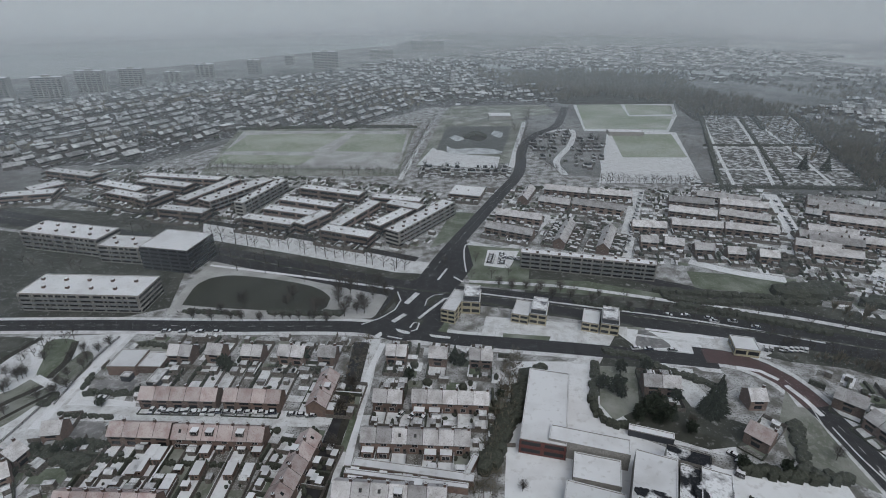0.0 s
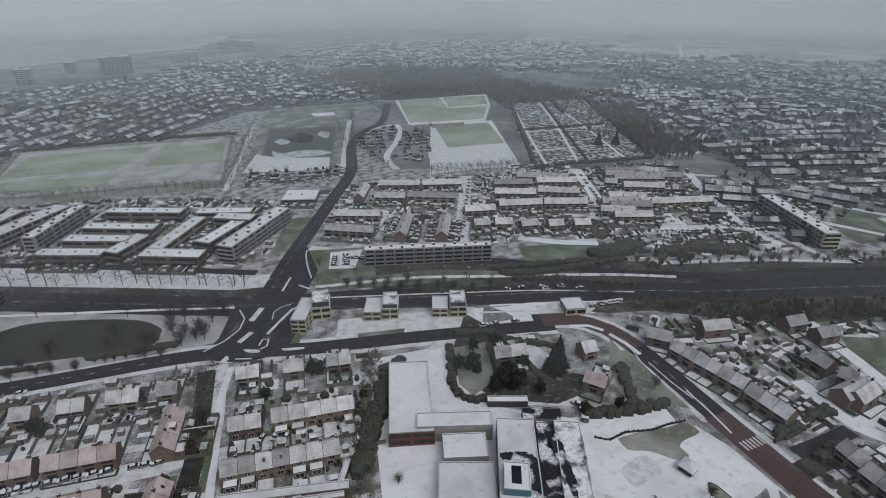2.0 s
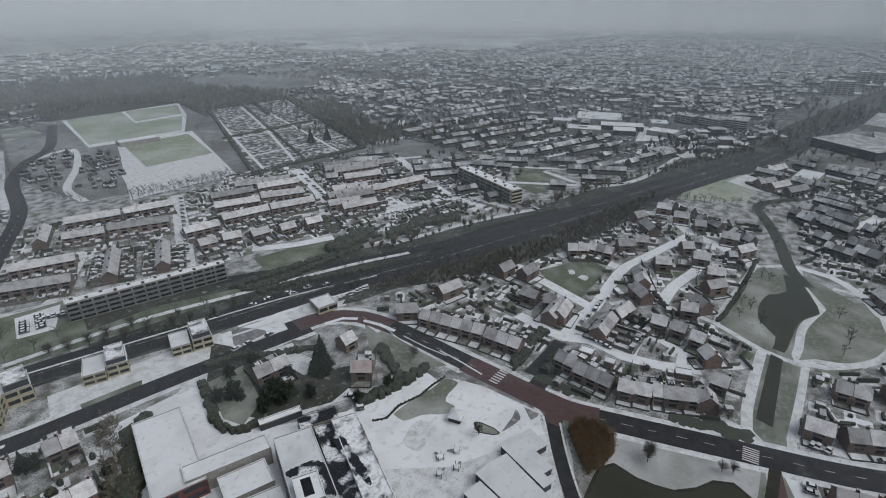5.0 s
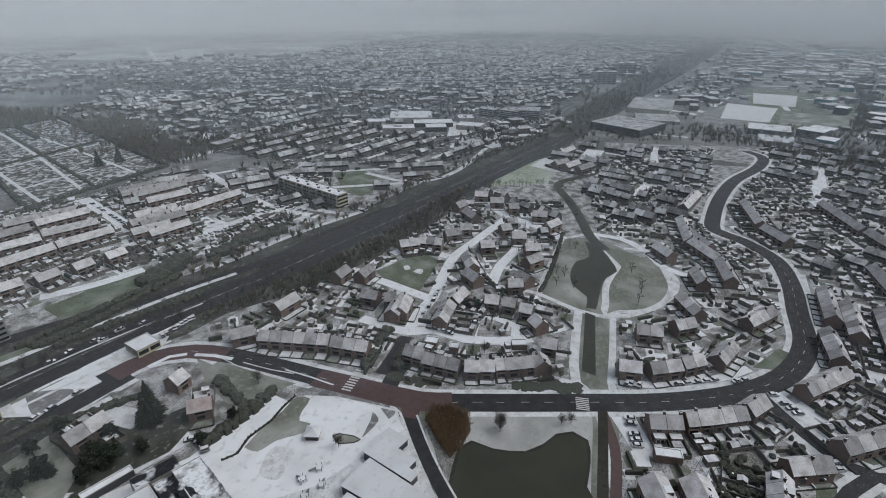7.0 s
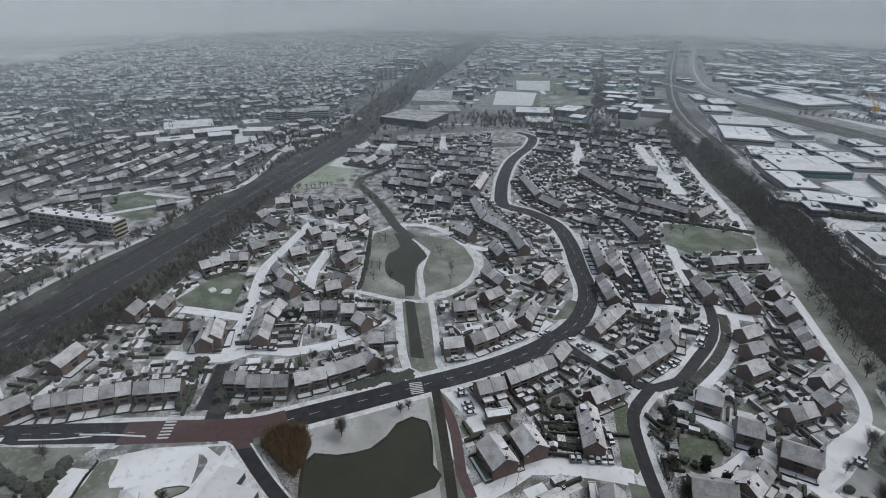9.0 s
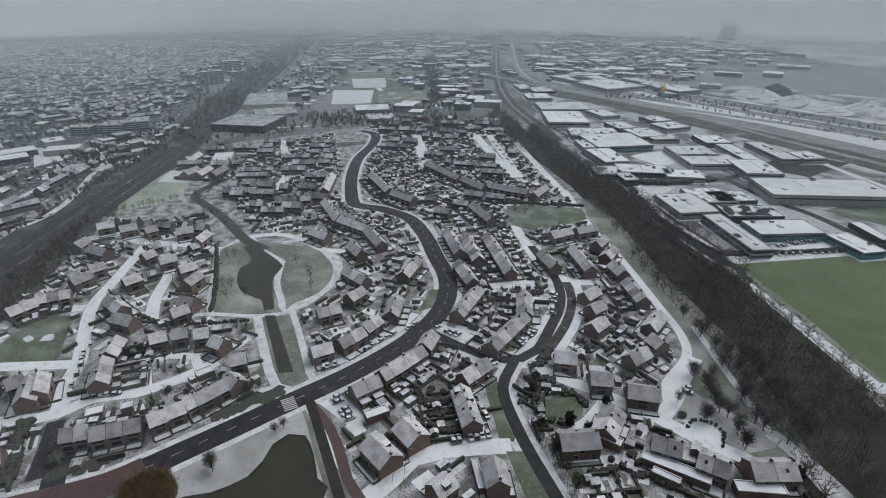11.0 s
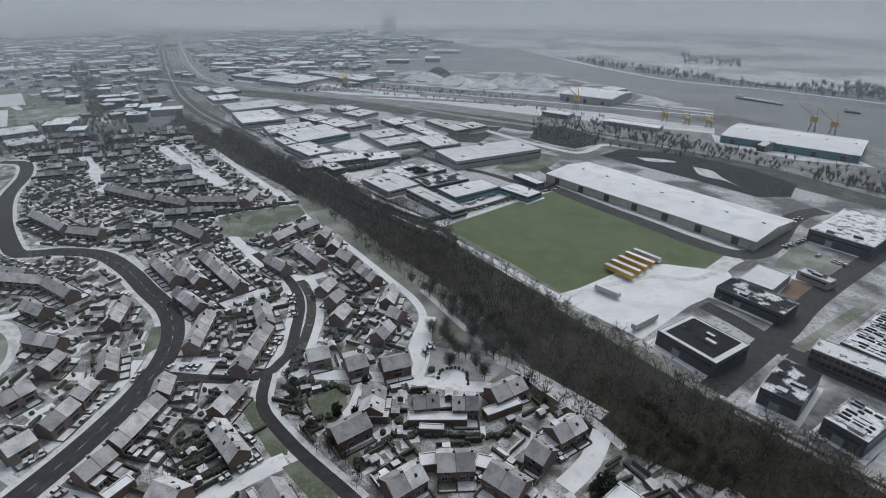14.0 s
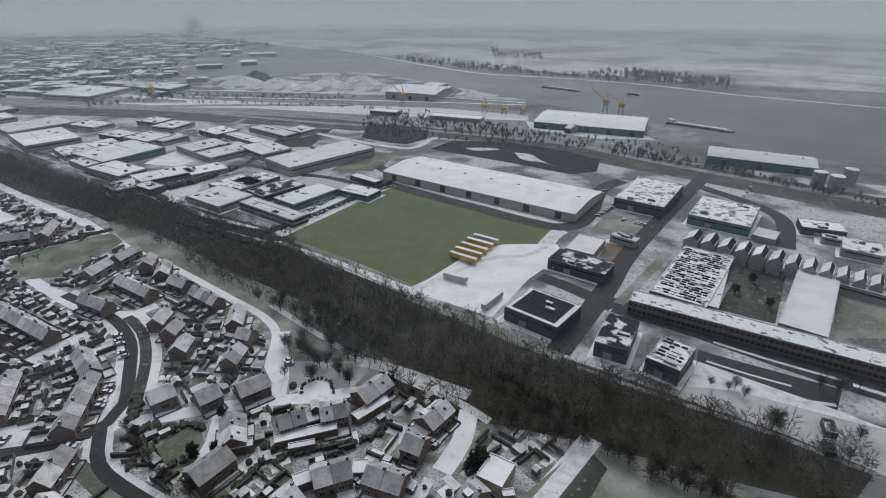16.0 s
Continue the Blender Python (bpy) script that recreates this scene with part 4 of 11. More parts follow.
# ---- trees ----
def grow(s, rng, base, height, spread, twigs, mats=(0, 1), thin=1.0, fine=0.0):
    """A bare winter tree: a tapered trunk, limbs that fork, and a haze of twigs."""
    base = Vector(base)
    top = base + Vector((rng.uniform(-0.4, 0.4), rng.uniform(-0.4, 0.4), height * 0.62))
    r = height * 0.018 * thin
    s.rod(base, top, r, r * 0.5, mats[0], 5)
    tips = []
    n = max(4, int(twigs / (12 if fine else 5)))
    for k in range(n):
        t = 0.3 + 0.7 * k / n
        p = base.lerp(top, t)
        ang = k * 2.4 + rng.random()
        up = rng.uniform(0.35, 1.1)
        d = Vector((math.cos(ang), math.sin(ang), up)).normalized()
        q = p + d * spread * rng.uniform(0.6, 1.1) * (1.1 - 0.4 * t)
        s.rod(p, q, r * 0.45, r * 0.16, mats[0], 3)
        tips.append((p, q, d))
    for k in range(twigs):
        p, q, d = tips[k % n]
        o = p.lerp(q, rng.uniform(0.35, 1.0))
        e = o + (d + Vector((rng.uniform(-0.9, 0.9), rng.uniform(-0.9, 0.9), rng.uniform(-0.1, 0.9)))).normalized() * spread * rng.uniform(0.25, 0.6)
        if fine:
            s.blade(o, e, fine, mats[1])
        else:
            s.rod(o, e, r * 0.14, r * 0.05, mats[1], 3)


def make_tree(seed, height, spread, twigs, mats=("bark", "twig"), thin=1.0):
    rng = random.Random(seed)
    full = Shape(*mats)
    grow(full, rng, (0, 0, 0), height, spread, twigs, thin=thin)
    halves = []
    for want in (0, 1):
        h = Shape(mats[want])
        for f, m in zip(full.f, full.m):
            if m == want:
                h.face([full.v[i] for i in f])
        halves.append(h.mesh("tree_part"))
    return halves


TREES = [make_tree(k, 11, 3.9, 420, thin=0.95) for k in range(4)]
OCHRE = make_tree(9, 9, 4.6, 700, ("willow", "willow"), 1.5)


FAR_ROWS = Shape("bark", "twig")


def tree(x, y, height=11.0, word="bare leafless tree with grey-brown twigs", mesh=None, category="tree"):
    if mesh is None and math.hypot(x, y) > 250:
        grow(FAR_ROWS, RNG, (x, y, 0), height, height * 0.34, 90, thin=1.0, fine=0.05)
        return
    trunk, crown = mesh or TREES[RNG.randrange(4)]
    k = height / 11
    ob = thing("bare_tree", word, category, "bare trees", at=pose(x, y, 0, 0, 0, RNG.random() * 360) @ Matrix.Scale(k, 4))
    part("trunk", trunk, ob)
    part("crown", crown, ob)


def tree_row(x0, y0, x1, y1, n, height=11.0, jitter=1.5):
    for k in range(n):
        t = (k + 0.5) / n
        tree(x0 + (x1 - x0) * t + RNG.uniform(-jitter, jitter), y0 + (y1 - y0) * t + RNG.uniform(-jitter, jitter), height * RNG.uniform(0.8, 1.2))


def reeds(poly):
    """A dense stand of ochre reeds and low willow by the water."""
    ob = wood(poly, 36, 4.5, "dense ochre reeds and low willows beside the pond", 77, ("willow", "willow"), 70, 0.0, 0.8, 1400)
    ob.name = "reed_bed"


def wood(poly, n, height, label, seed=1, mats=("belt", "belt"), twigs=34, bushes=0.0, thin=0.45, saplings=0):
    """Many bare trees that nobody could count, as one object."""
    rng = random.Random(seed)
    xs, ys = [p[0] for p in poly], [p[1] for p in poly]
    s = Shape(*mats, "soil")
    made = 0
    tries = 0
    while made < n and tries < n * 40:
        tries += 1
        x, y = rng.uniform(min(xs), max(xs)), rng.uniform(min(ys), max(ys))
        if not inside((x, y), poly):
            continue
        made += 1
        h = height * rng.uniform(0.6, 1.2)
        if rng.random() < bushes:
            for k in range(14):
                a = rng.random() * 6.28
                s.rod((x, y, 0), (x + math.cos(a) * h * 0.25, y + math.sin(a) * h * 0.25, h * rng.uniform(0.15, 0.35)), 0.16, 0.05, 1)
        else:
            if thin > 1.5:
                clump(s, rng, x, y, h)
            else:
                grow(s, rng, (x, y, 0), h, h * 0.34, twigs, thin=thin, fine=0.045)
    made = 0
    while made < saplings:
        x, y = rng.uniform(min(xs), max(xs)), rng.uniform(min(ys), max(ys))
        if inside((x, y), poly):
            made += 1
            h = rng.uniform(1.5, 6)
            for k in range(3):
                u = rng.random() * 6.28
                q = rng.uniform(0.2, 1.2)
                s.rod((x, y, 0), (x + q * math.cos(u), y + q * math.sin(u), h * rng.uniform(0.6, 1)), 0.07, 0.02, 1)
    return thing("woodland", label, "woodland", kind="stuff", data=s.mesh("woodland"))


def make_conifer(seed):
    rng = random.Random(seed)
    s = Shape("bark", "conifer")
    s.rod((0, 0, 0), (0, 0, 9.5), 0.25, 0.05, 0, 6)
    for k in range(420):
        z = 0.5 + 9.3 * (1 - math.sqrt(rng.random()))
        r = (10 - z) * 0.36 * rng.uniform(0.55, 1.1)
        a = rng.random() * 6.283
        s.rod((0.2 * r * math.cos(a), 0.2 * r * math.sin(a), z), (r * math.cos(a), r * math.sin(a), z - 0.3 - 0.25 * r * rng.random()), 0.34, 0.08, 1)
    halves = []
    for want in (0, 1):
        h = Shape(s.mats[want])
        for f, m in zip(s.f, s.m):
            if m == want:
                h.face([s.v[i] for i in f])
        halves.append(h.mesh("conifer_part"))
    return halves


CONIFERS = [make_conifer(k) for k in range(2)]


def conifer(x, y, height=10.0):
    trunk, crown = CONIFERS[RNG.randrange(2)]
    ob = thing("conifer", "dark green conifer standing in a garden", "tree", "conifers", at=pose(x, y, 0, 0, 0, RNG.random() * 360) @ Matrix.Scale(height / 10, 4))
    part("trunk", trunk, ob)
    part("crown", crown, ob)


def make_evergreen(seed):
    rng = random.Random(seed)
    trunk = Shape("bark")
    trunk.rod((0, 0, 0), (0, 0, 6), 0.28, 0.1, 0, 6)
    crown = Shape("conifer")
    for k in range(520):
        u, w = rng.random() * 6.283, rng.uniform(-0.75, 1)
        r = 3.6 * rng.uniform(0.55, 1.05) * (0.8 + 0.25 * math.sin(3 * u + 5 * w + seed))
        d = Vector((math.cos(u) * math.sqrt(1 - w * w * 0.95), math.sin(u) * math.sqrt(1 - w * w * 0.95), w * 1.25))
        c = Vector((0, 0, 5.2)) + d * r
        t = Vector((rng.uniform(-1, 1), rng.uniform(-1, 1), rng.uniform(-0.6, 0.6)))
        crown.rod(c - t * 0.45, c + t * 0.45, 0.42, 0.1, 0)
    return trunk.mesh("trunk"), crown.mesh("crown")


EVERGREENS = [make_evergreen(k) for k in range(3)]


def evergreen(x, y, height=9.0, wide=1.0):
    """A broad dark evergreen tree of many small leaf clumps."""
    trunk, crown = EVERGREENS[RNG.randrange(3)]
    k = height / 10
    ob = thing("evergreen_tree", "broad dark evergreen tree with dense foliage", "tree", "evergreen trees", at=pose(x, y, 0, 0, 0, RNG.random() * 360) @ Matrix.Diagonal((k * wide, k * wide, k, 1)))
    part("trunk", trunk, ob)
    part("crown", crown, ob)


def hedge(pts, width=1.4, height=1.8, name="hedge", label="dark evergreen hedge with an uneven top"):
    rng = random.Random(int(pts[0][0] * 7 + pts[0][1]))
    s = Shape("hedge")
    line = smooth(pts, 1.5)
    if len(line) == 2:
        n = max(2, int((line[1] - line[0]).length / 1.5))
        line = [line[0].lerp(line[1], k / n) for k in range(n + 1)]
    for p in line:
        for k in range(3):
            a = p + Vector((rng.uniform(-0.5, 0.5), rng.uniform(-0.5, 0.5))) * width
            r = width * rng.uniform(0.4, 0.7)
            h = height * rng.uniform(0.75, 1.1)
            ring0 = [(a.x + r * math.cos(t), a.y + r * math.sin(t), 0) for t in (0, 1.26, 2.5, 3.77, 5.03)]
            ring1 = [(a.x + r * 0.9 * math.cos(t), a.y + r * 0.9 * math.sin(t), h * 0.75) for t in (0, 1.26, 2.5, 3.77, 5.03)]
            for i in range(5):
                j = (i + 1) % 5
                s.face([ring0[i], ring0[j], ring1[j], ring1[i]])
                s.face([ring1[i], ring1[j], (a.x, a.y, h)])
    return thing(name, label, "hedge", data=s.mesh(name))


def willow(x, y, height=8.0):
    tree(x, y, height, "ochre willow shrub with dense bare twigs", OCHRE, "shrub")


# ---- cars ----
def make_car(paint):
    body = Shape(paint, "flatsnow")
    prof = [(-2.1, 0.35), (-2.15, 0.75), (-1.95, 0.95), (-1.0, 1.0), (1.9, 1.0), (2.1, 0.85), (2.1, 0.35)]
    for y in (-0.86, 0.86):
        q = [(x, y, z) for x, z in prof]
        body.face(q if y < 0 else q[::-1])
    for (ax, az), (bx, bz) in zip(prof, prof[1:]):
        body.face([(ax, -0.86, az), (ax, 0.86, az), (bx, 0.86, bz), (bx, -0.86, bz)], 1 if az >= 0.95 and bz >= 0.95 else 0)
    cab = Shape("glass", "flatsnow")
    a = [(-1.05, 1.0), (-0.35, 1.45), (1.25, 1.47), (1.85, 1.0)]
    for y, k in ((-0.8, -0.66), (0.8, 0.66)):
        q = [(a[0][0], y, 1.0), (a[1][0], k, 1.45), (a[2][0], k, 1.47), (a[3][0], y, 1.0)]
        cab.face(q[::-1] if y < 0 else q)
    ys = (0.8, 0.66, 0.66, 0.8)
    for i in range(3):
        cab.face([(a[i][0], -ys[i], a[i][1]), (a[i][0], ys[i], a[i][1]), (a[i + 1][0], ys[i + 1], a[i + 1][1]), (a[i + 1][0], -ys[i + 1], a[i + 1][1])], 1 if i == 1 else 0)
    return body.mesh("car_body"), cab.mesh("car_cabin")


def make_wheel():
    s = Shape("tyre", "steel")
    ring = [(0.31 * math.cos(t * math.pi / 5), 0.31 * math.sin(t * math.pi / 5)) for t in range(10)]
    for y, d in ((-0.1, -1), (0.1, 1)):
        q = [(x, y, z) for x, z in ring]
        s.face(q if d < 0 else q[::-1], 1)
    for (ax, az), (bx, bz) in zip(ring, ring[1:] + ring[:1]):
        s.face([(ax, -0.1, az), (ax, 0.1, az), (bx, 0.1, bz), (bx, -0.1, bz)])
    return s.mesh("wheel")


WHEEL_BIG = make_wheel()
CARS = [make_car("car%d" % k) for k in range(5)]
CAR_WORDS = ["black", "grey", "dark blue", "red", "silver"]
WHEEL = make_wheel()


def car(x, y, turn, k=None):
    k = RNG.choice((0, 0, 1, 1, 2, 4, 4)) if k is None else k
    ob = thing("car", "parked %s car with snow on its roof and bonnet" % CAR_WORDS[k], "car", "parked cars", at=pose(x, y, 0.15, 0, 0, turn))
    part("body", CARS[k][0], ob)
    part("cabin", CARS[k][1], ob)
    if math.hypot(x, y) < 190:
        for wx in (-1.35, 1.3):
            for wy in (-0.8, 0.8):
                part("wheel", WHEEL, ob, "", pose(wx, wy, 0.31))


def car_row(x0, y0, x1, y1, n, turn=90.0, skip=0.15):
    """Parked cars between two points; turn is measured from the line."""
    t0 = math.degrees(math.atan2(y1 - y0, x1 - x0))
    for k in range(n):
        if RNG.random() < skip:
            continue
        t = (k + 0.5) / n
        car(x0 + (x1 - x0) * t, y0 + (y1 - y0) * t, t0 + turn + RNG.uniform(-3, 3) + RNG.choice((0, 180)))


# ---- far districts ----
def clump(s, rng, x, y, h, mat=0):
    """A far bare crown: a few thick limbs fanning out of a short trunk."""
    s.rod((x, y, 0), (x, y, h * 0.5), h * 0.03, h * 0.02, mat, 3)
    for k in range(13):
        a = k * 1.05 + rng.random()
        r = h * rng.uniform(0.12, 0.38)
        s.blade((x + 0.2 * r * math.cos(a), y + 0.2 * r * math.sin(a), h * rng.uniform(0.2, 0.45)), (x + r * math.cos(a), y + r * math.sin(a), h * rng.uniform(0.5, 1.0)), h * 0.034, mat)


def district(poly, turn, row=26.0, unit=30.0, seed=1, roof="roof", label="distant rows of brick houses with snow-dusted roofs", height=7.2, fill=0.8, depth=7.6, trees=1.3, snowy=0.36):
    """Far streets: rows of gabled houses with sheds and dark shrubs between them."""
    rng = random.Random(seed)
    houses = Shape("farwall", "farroof", "farwall", "shedtop", "hedge", "glass", "path")
    clumps = Shape("clump")
    c, s_ = math.cos(radians(turn)), math.sin(radians(turn))
    loc = [(x * c + y * s_, -x * s_ + y * c) for x, y in poly]
    u0, u1 = min(p[0] for p in loc), max(p[0] for p in loc)
    v0, v1 = min(p[1] for p in loc), max(p[1] for p in loc)
    m = Matrix.Rotation(radians(turn), 4, 'Z')

    def put(u, v):
        return (u * c - v * s_, u * s_ + v * c)

    v = v0 + row * 0.5
    count = 0
    while v < v1:
        count += 1
        if count % 2 and row > 18:
            u = u0
            while u < u1:
                if inside(put(u + 6, v + row / 2), poly):
                    houses.face([tuple(m @ Vector(q)) for q in ((u, v + row / 2 - 2.6, 0.07), (u + 12, v + row / 2 - 2.6, 0.07), (u + 12, v + row / 2 + 2.6, 0.07), (u, v + row / 2 + 2.6, 0.07))], 6)
                u += 12
        u = u0 + rng.random() * unit * 0.5
        while u < u1:
            L = unit * rng.choice((0.35, 0.5, 0.7, 0.9, 1.15))
            mid = put(u + L / 2, v)
            if inside(mid, poly) and (int(mid[0] // CELL), int(mid[1] // CELL)) not in TAKEN:
                if rng.random() < fill:
                    D, e, r = depth / 2 * rng.uniform(0.85, 1.05), height * 0.62, height * rng.uniform(0.9, 1.1)
                    w = v + rng.uniform(-0.14, 0.14) * row
                    houses.box(u, w - D, 0, u + L, w + D, e, 0, m=m)
                    units = max(1, round(L / 6))
                    for j in range(units):
                        ua, ub = u + L * j / units, u + L * (j + 1) / units - (0.3 if j < units - 1 else 0)
                        up = rng.uniform(-0.25, 0.25)
                        for q in ([(ua, w - D - 0.3, e), (ub, w - D - 0.3, e), (ub, w, r + up), (ua, w, r + up)], [(ua, w, r + up), (ub, w, r + up), (ub, w + D + 0.3, e), (ua, w + D + 0.3, e)]):
                            houses.face([tuple(m @ Vector(p)) for p in q], 1)
                    for x in (u, u + L):
                        houses.face([tuple(m @ Vector(q)) for q in ((x, w - D, e), (x, w + D, e), (x, w, r))], 0)
                    for k in range(max(1, int(L / 12))):
                        x = u + 4 + k * 12
                        houses.box(x, w - 0.4, r - 0.4, x + 0.8, w + 0.4, r + 1.1, 0, 3, m=m)
                    for sg in (-1, 1):
                        houses.box(u + 0.8, w + sg * D - 0.06, 3.0, u + L - 0.8, w + sg * D + 0.06, 4.2, 5, m=m)
                n = int(L / 5)
                for k in range(n):
                    x = u + (k + rng.random()) * L / n
                    y = v + rng.choice((-1, 1)) * row * rng.uniform(0.26, 0.48)
                    kind = rng.random()
                    if kind < snowy:
                        a, b = rng.uniform(1.2, 3.2), rng.uniform(1.0, 1.8)
                        houses.box(x - a, y - b, 0, x + a, y + b, 2.3, 2, 3, m=m)
                    elif kind < 0.85:
                        a, b = rng.uniform(0.7, 3.0), rng.uniform(0.5, 1.2)
                        houses.box(x - a, y - b, 0, x + a, y + b, rng.uniform(1.2, 3.0), 4, m=m)
                for _ in range(int(trees * L / 14 + rng.random())):
                    p = put(u + L * rng.random(), v + row * rng.choice((-0.42, 0.42, 0.3)))
                    clump(clumps, rng, p[0], p[1], rng.uniform(5, 11))
            u += L + rng.choice((2, 4, 7, 14))
        v += row * rng.uniform(0.92, 1.08)
    ob = thing("far_houses", label, "houses", kind="stuff", data=houses.mesh("far_houses"))
    if clumps.f:
        thing("far_trees", "bare trees between distant rows of houses", "trees", kind="stuff", data=clumps.mesh("far_trees"))
    return ob


def far_mix(poly, turn, houses=200, trees=300, seed=1, size=(2.6, 6.0), snow=60, big=0.06):
    """Far town: small scattered houses under thin snow among many bare crowns."""
    rng = random.Random(seed)
    s = Shape("farwall", "farroof", "shedtop", "path")
    c = Shape("clump")
    xs, ys = [p[0] for p in poly], [p[1] for p in poly]

    def spot():
        while True:
            p = (rng.uniform(min(xs), max(xs)), rng.uniform(min(ys), max(ys)))
            free = all((int((p[0] + i) // CELL), int((p[1] + j) // CELL)) not in TAKEN for i in (-5, 0, 5) for j in (-5, 0, 5))
            if inside(p, poly) and free:
                return p

    for k in range(houses):
        x, y = spot()
        zone = int(x // 140) * 7 + int(y // 140) * 13
        m = Matrix.Translation((x, y, 0)) @ Matrix.Rotation(radians(turn + (zone * 37) % 60 - 30 + rng.choice((0, 0, 90))), 4, 'Z')
        a, b, e, r = rng.uniform(*size), rng.uniform(2.4, 3.6), rng.uniform(2.6, 4.2), rng.uniform(4.8, 6.8)
        if rng.random() < big:
            a, b, e = a * 2.2, b * 2, e + 3
            s.box(-a, -b, 0, a, b, e, 0, 2, m=m)
            continue
        s.box(-a, -b, 0, a, b, e, 0, m=m)
        s.face([tuple(m @ Vector(q)) for q in ((-a, -b - 0.3, e), (a, -b - 0.3, e), (a, 0, r), (-a, 0, r))], 1)
        s.face([tuple(m @ Vector(q)) for q in ((-a, 0, r), (a, 0, r), (a, b + 0.3, e), (-a, b + 0.3, e))], 1)
        for x1 in (-a, a):
            s.face([tuple(m @ Vector(q)) for q in ((x1, -b, e), (x1, b, e), (x1, 0, r))], 0)
    for k in range(snow):
        x, y = spot()
        m = Matrix.Translation((x, y, 0.05)) @ Matrix.Rotation(radians(turn + rng.choice((0, 90, 12, 100))), 4, 'Z')
        a, b = rng.uniform(6, 26), rng.uniform(2, 5)
        s.face([tuple(m @ Vector(q)) for q in ((-a, -b, k * 0.0007), (a, -b, k * 0.0007), (a, b, k * 0.0007), (-a, b, k * 0.0007))], 3)
    for k in range(trees):
        x, y = spot()
        for _ in range(rng.choice((1, 1, 2, 3))):
            clump(c, rng, x + rng.uniform(-7, 7), y + rng.uniform(-7, 7), rng.uniform(5, 12))
    thing("far_houses", "scattered far houses with thin snow on their roofs", "houses", kind="stuff", data=s.mesh("far_houses"))
    thing("far_trees", "bare trees among far houses", "trees", kind="stuff", data=c.mesh("far_trees"))


def sheds_field(poly, turn, n, seed, size=(8, 30), height=(5, 9), label="distant industrial sheds with snow-covered flat roofs"):
    rng = random.Random(seed)
    s = Shape("concrete", "flatsnow", "darkwall", "bluewall")
    xs, ys = [p[0] for p in poly], [p[1] for p in poly]
    m = Matrix.Rotation(radians(turn), 4, 'Z')
    inv = m.inverted()
    got = []
    for _ in range(n * 30):
        if len(got) >= n:
            break
        x, y = rng.uniform(min(xs), max(xs)), rng.uniform(min(ys), max(ys))
        a, b = rng.uniform(*size), rng.uniform(size[0], size[0] + (size[1] - size[0]) * 0.6)
        q = inv @ Vector((x, y, 0))
        if not inside((x, y), poly) or any((int((x + i) // CELL), int((y + j) // CELL)) in TAKEN for i in (-8, 0, 8) for j in (-8, 0, 8)) or any(abs(q.x - g[0]) < a + g[2] + 3 and abs(q.y - g[1]) < b + g[3] + 3 for g in got):
            continue
        got.append((q.x, q.y, a, b))
        h = rng.uniform(*height)
        s.box(q.x - a, q.y - b, 0, q.x + a, q.y + b, h, rng.choice((0, 0, 2, 3)), 1, m=m)
        if rng.random() < 0.5:
            s.box(q.x - a * 0.3, q.y - b * 0.3, h, q.x + a * 0.2, q.y + b * 0.2, h + 1.5, 0, 1, m=m)
    return thing("industrial_sheds", label, "sheds", kind="stuff", data=s.mesh("industrial_sheds"))


# ---- distance haze, painted on see-through rings ----
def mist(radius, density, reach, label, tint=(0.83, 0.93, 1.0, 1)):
    """A see-through ring about the camera that paints in distance haze, denser with height."""
    m = bpy.data.materials.new("painted_haze")
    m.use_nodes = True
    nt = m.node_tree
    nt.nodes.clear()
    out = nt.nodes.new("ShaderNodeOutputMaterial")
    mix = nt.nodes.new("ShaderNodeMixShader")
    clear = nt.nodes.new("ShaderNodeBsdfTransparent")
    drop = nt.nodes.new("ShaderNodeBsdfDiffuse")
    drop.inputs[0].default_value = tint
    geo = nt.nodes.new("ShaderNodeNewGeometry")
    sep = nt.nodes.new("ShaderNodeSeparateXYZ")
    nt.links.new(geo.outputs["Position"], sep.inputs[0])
    # Density rises with height to match distance as the camera sees it.
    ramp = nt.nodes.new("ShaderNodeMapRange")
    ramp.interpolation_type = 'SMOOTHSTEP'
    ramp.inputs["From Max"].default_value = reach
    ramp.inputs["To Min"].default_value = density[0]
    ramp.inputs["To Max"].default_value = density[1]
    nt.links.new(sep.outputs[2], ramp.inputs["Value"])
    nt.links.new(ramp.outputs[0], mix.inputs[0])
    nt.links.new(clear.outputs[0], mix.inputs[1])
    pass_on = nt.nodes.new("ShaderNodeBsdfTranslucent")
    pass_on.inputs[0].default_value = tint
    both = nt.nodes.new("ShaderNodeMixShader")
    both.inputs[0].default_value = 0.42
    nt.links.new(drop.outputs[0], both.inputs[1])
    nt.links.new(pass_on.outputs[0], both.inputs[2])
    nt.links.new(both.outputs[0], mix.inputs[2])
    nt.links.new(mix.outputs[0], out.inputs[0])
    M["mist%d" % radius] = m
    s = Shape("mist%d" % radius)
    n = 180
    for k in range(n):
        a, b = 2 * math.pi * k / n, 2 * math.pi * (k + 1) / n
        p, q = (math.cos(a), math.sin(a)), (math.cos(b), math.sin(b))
        # Rings flare outwards so that the haze catches more sky light.
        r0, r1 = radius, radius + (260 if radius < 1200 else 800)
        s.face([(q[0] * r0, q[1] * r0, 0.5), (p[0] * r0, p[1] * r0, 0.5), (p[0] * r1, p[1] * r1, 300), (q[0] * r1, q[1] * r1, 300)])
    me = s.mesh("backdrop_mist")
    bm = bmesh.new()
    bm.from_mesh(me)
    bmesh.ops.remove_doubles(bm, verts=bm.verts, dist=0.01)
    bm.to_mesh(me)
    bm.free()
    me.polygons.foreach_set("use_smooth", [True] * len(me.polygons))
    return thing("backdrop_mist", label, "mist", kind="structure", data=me)


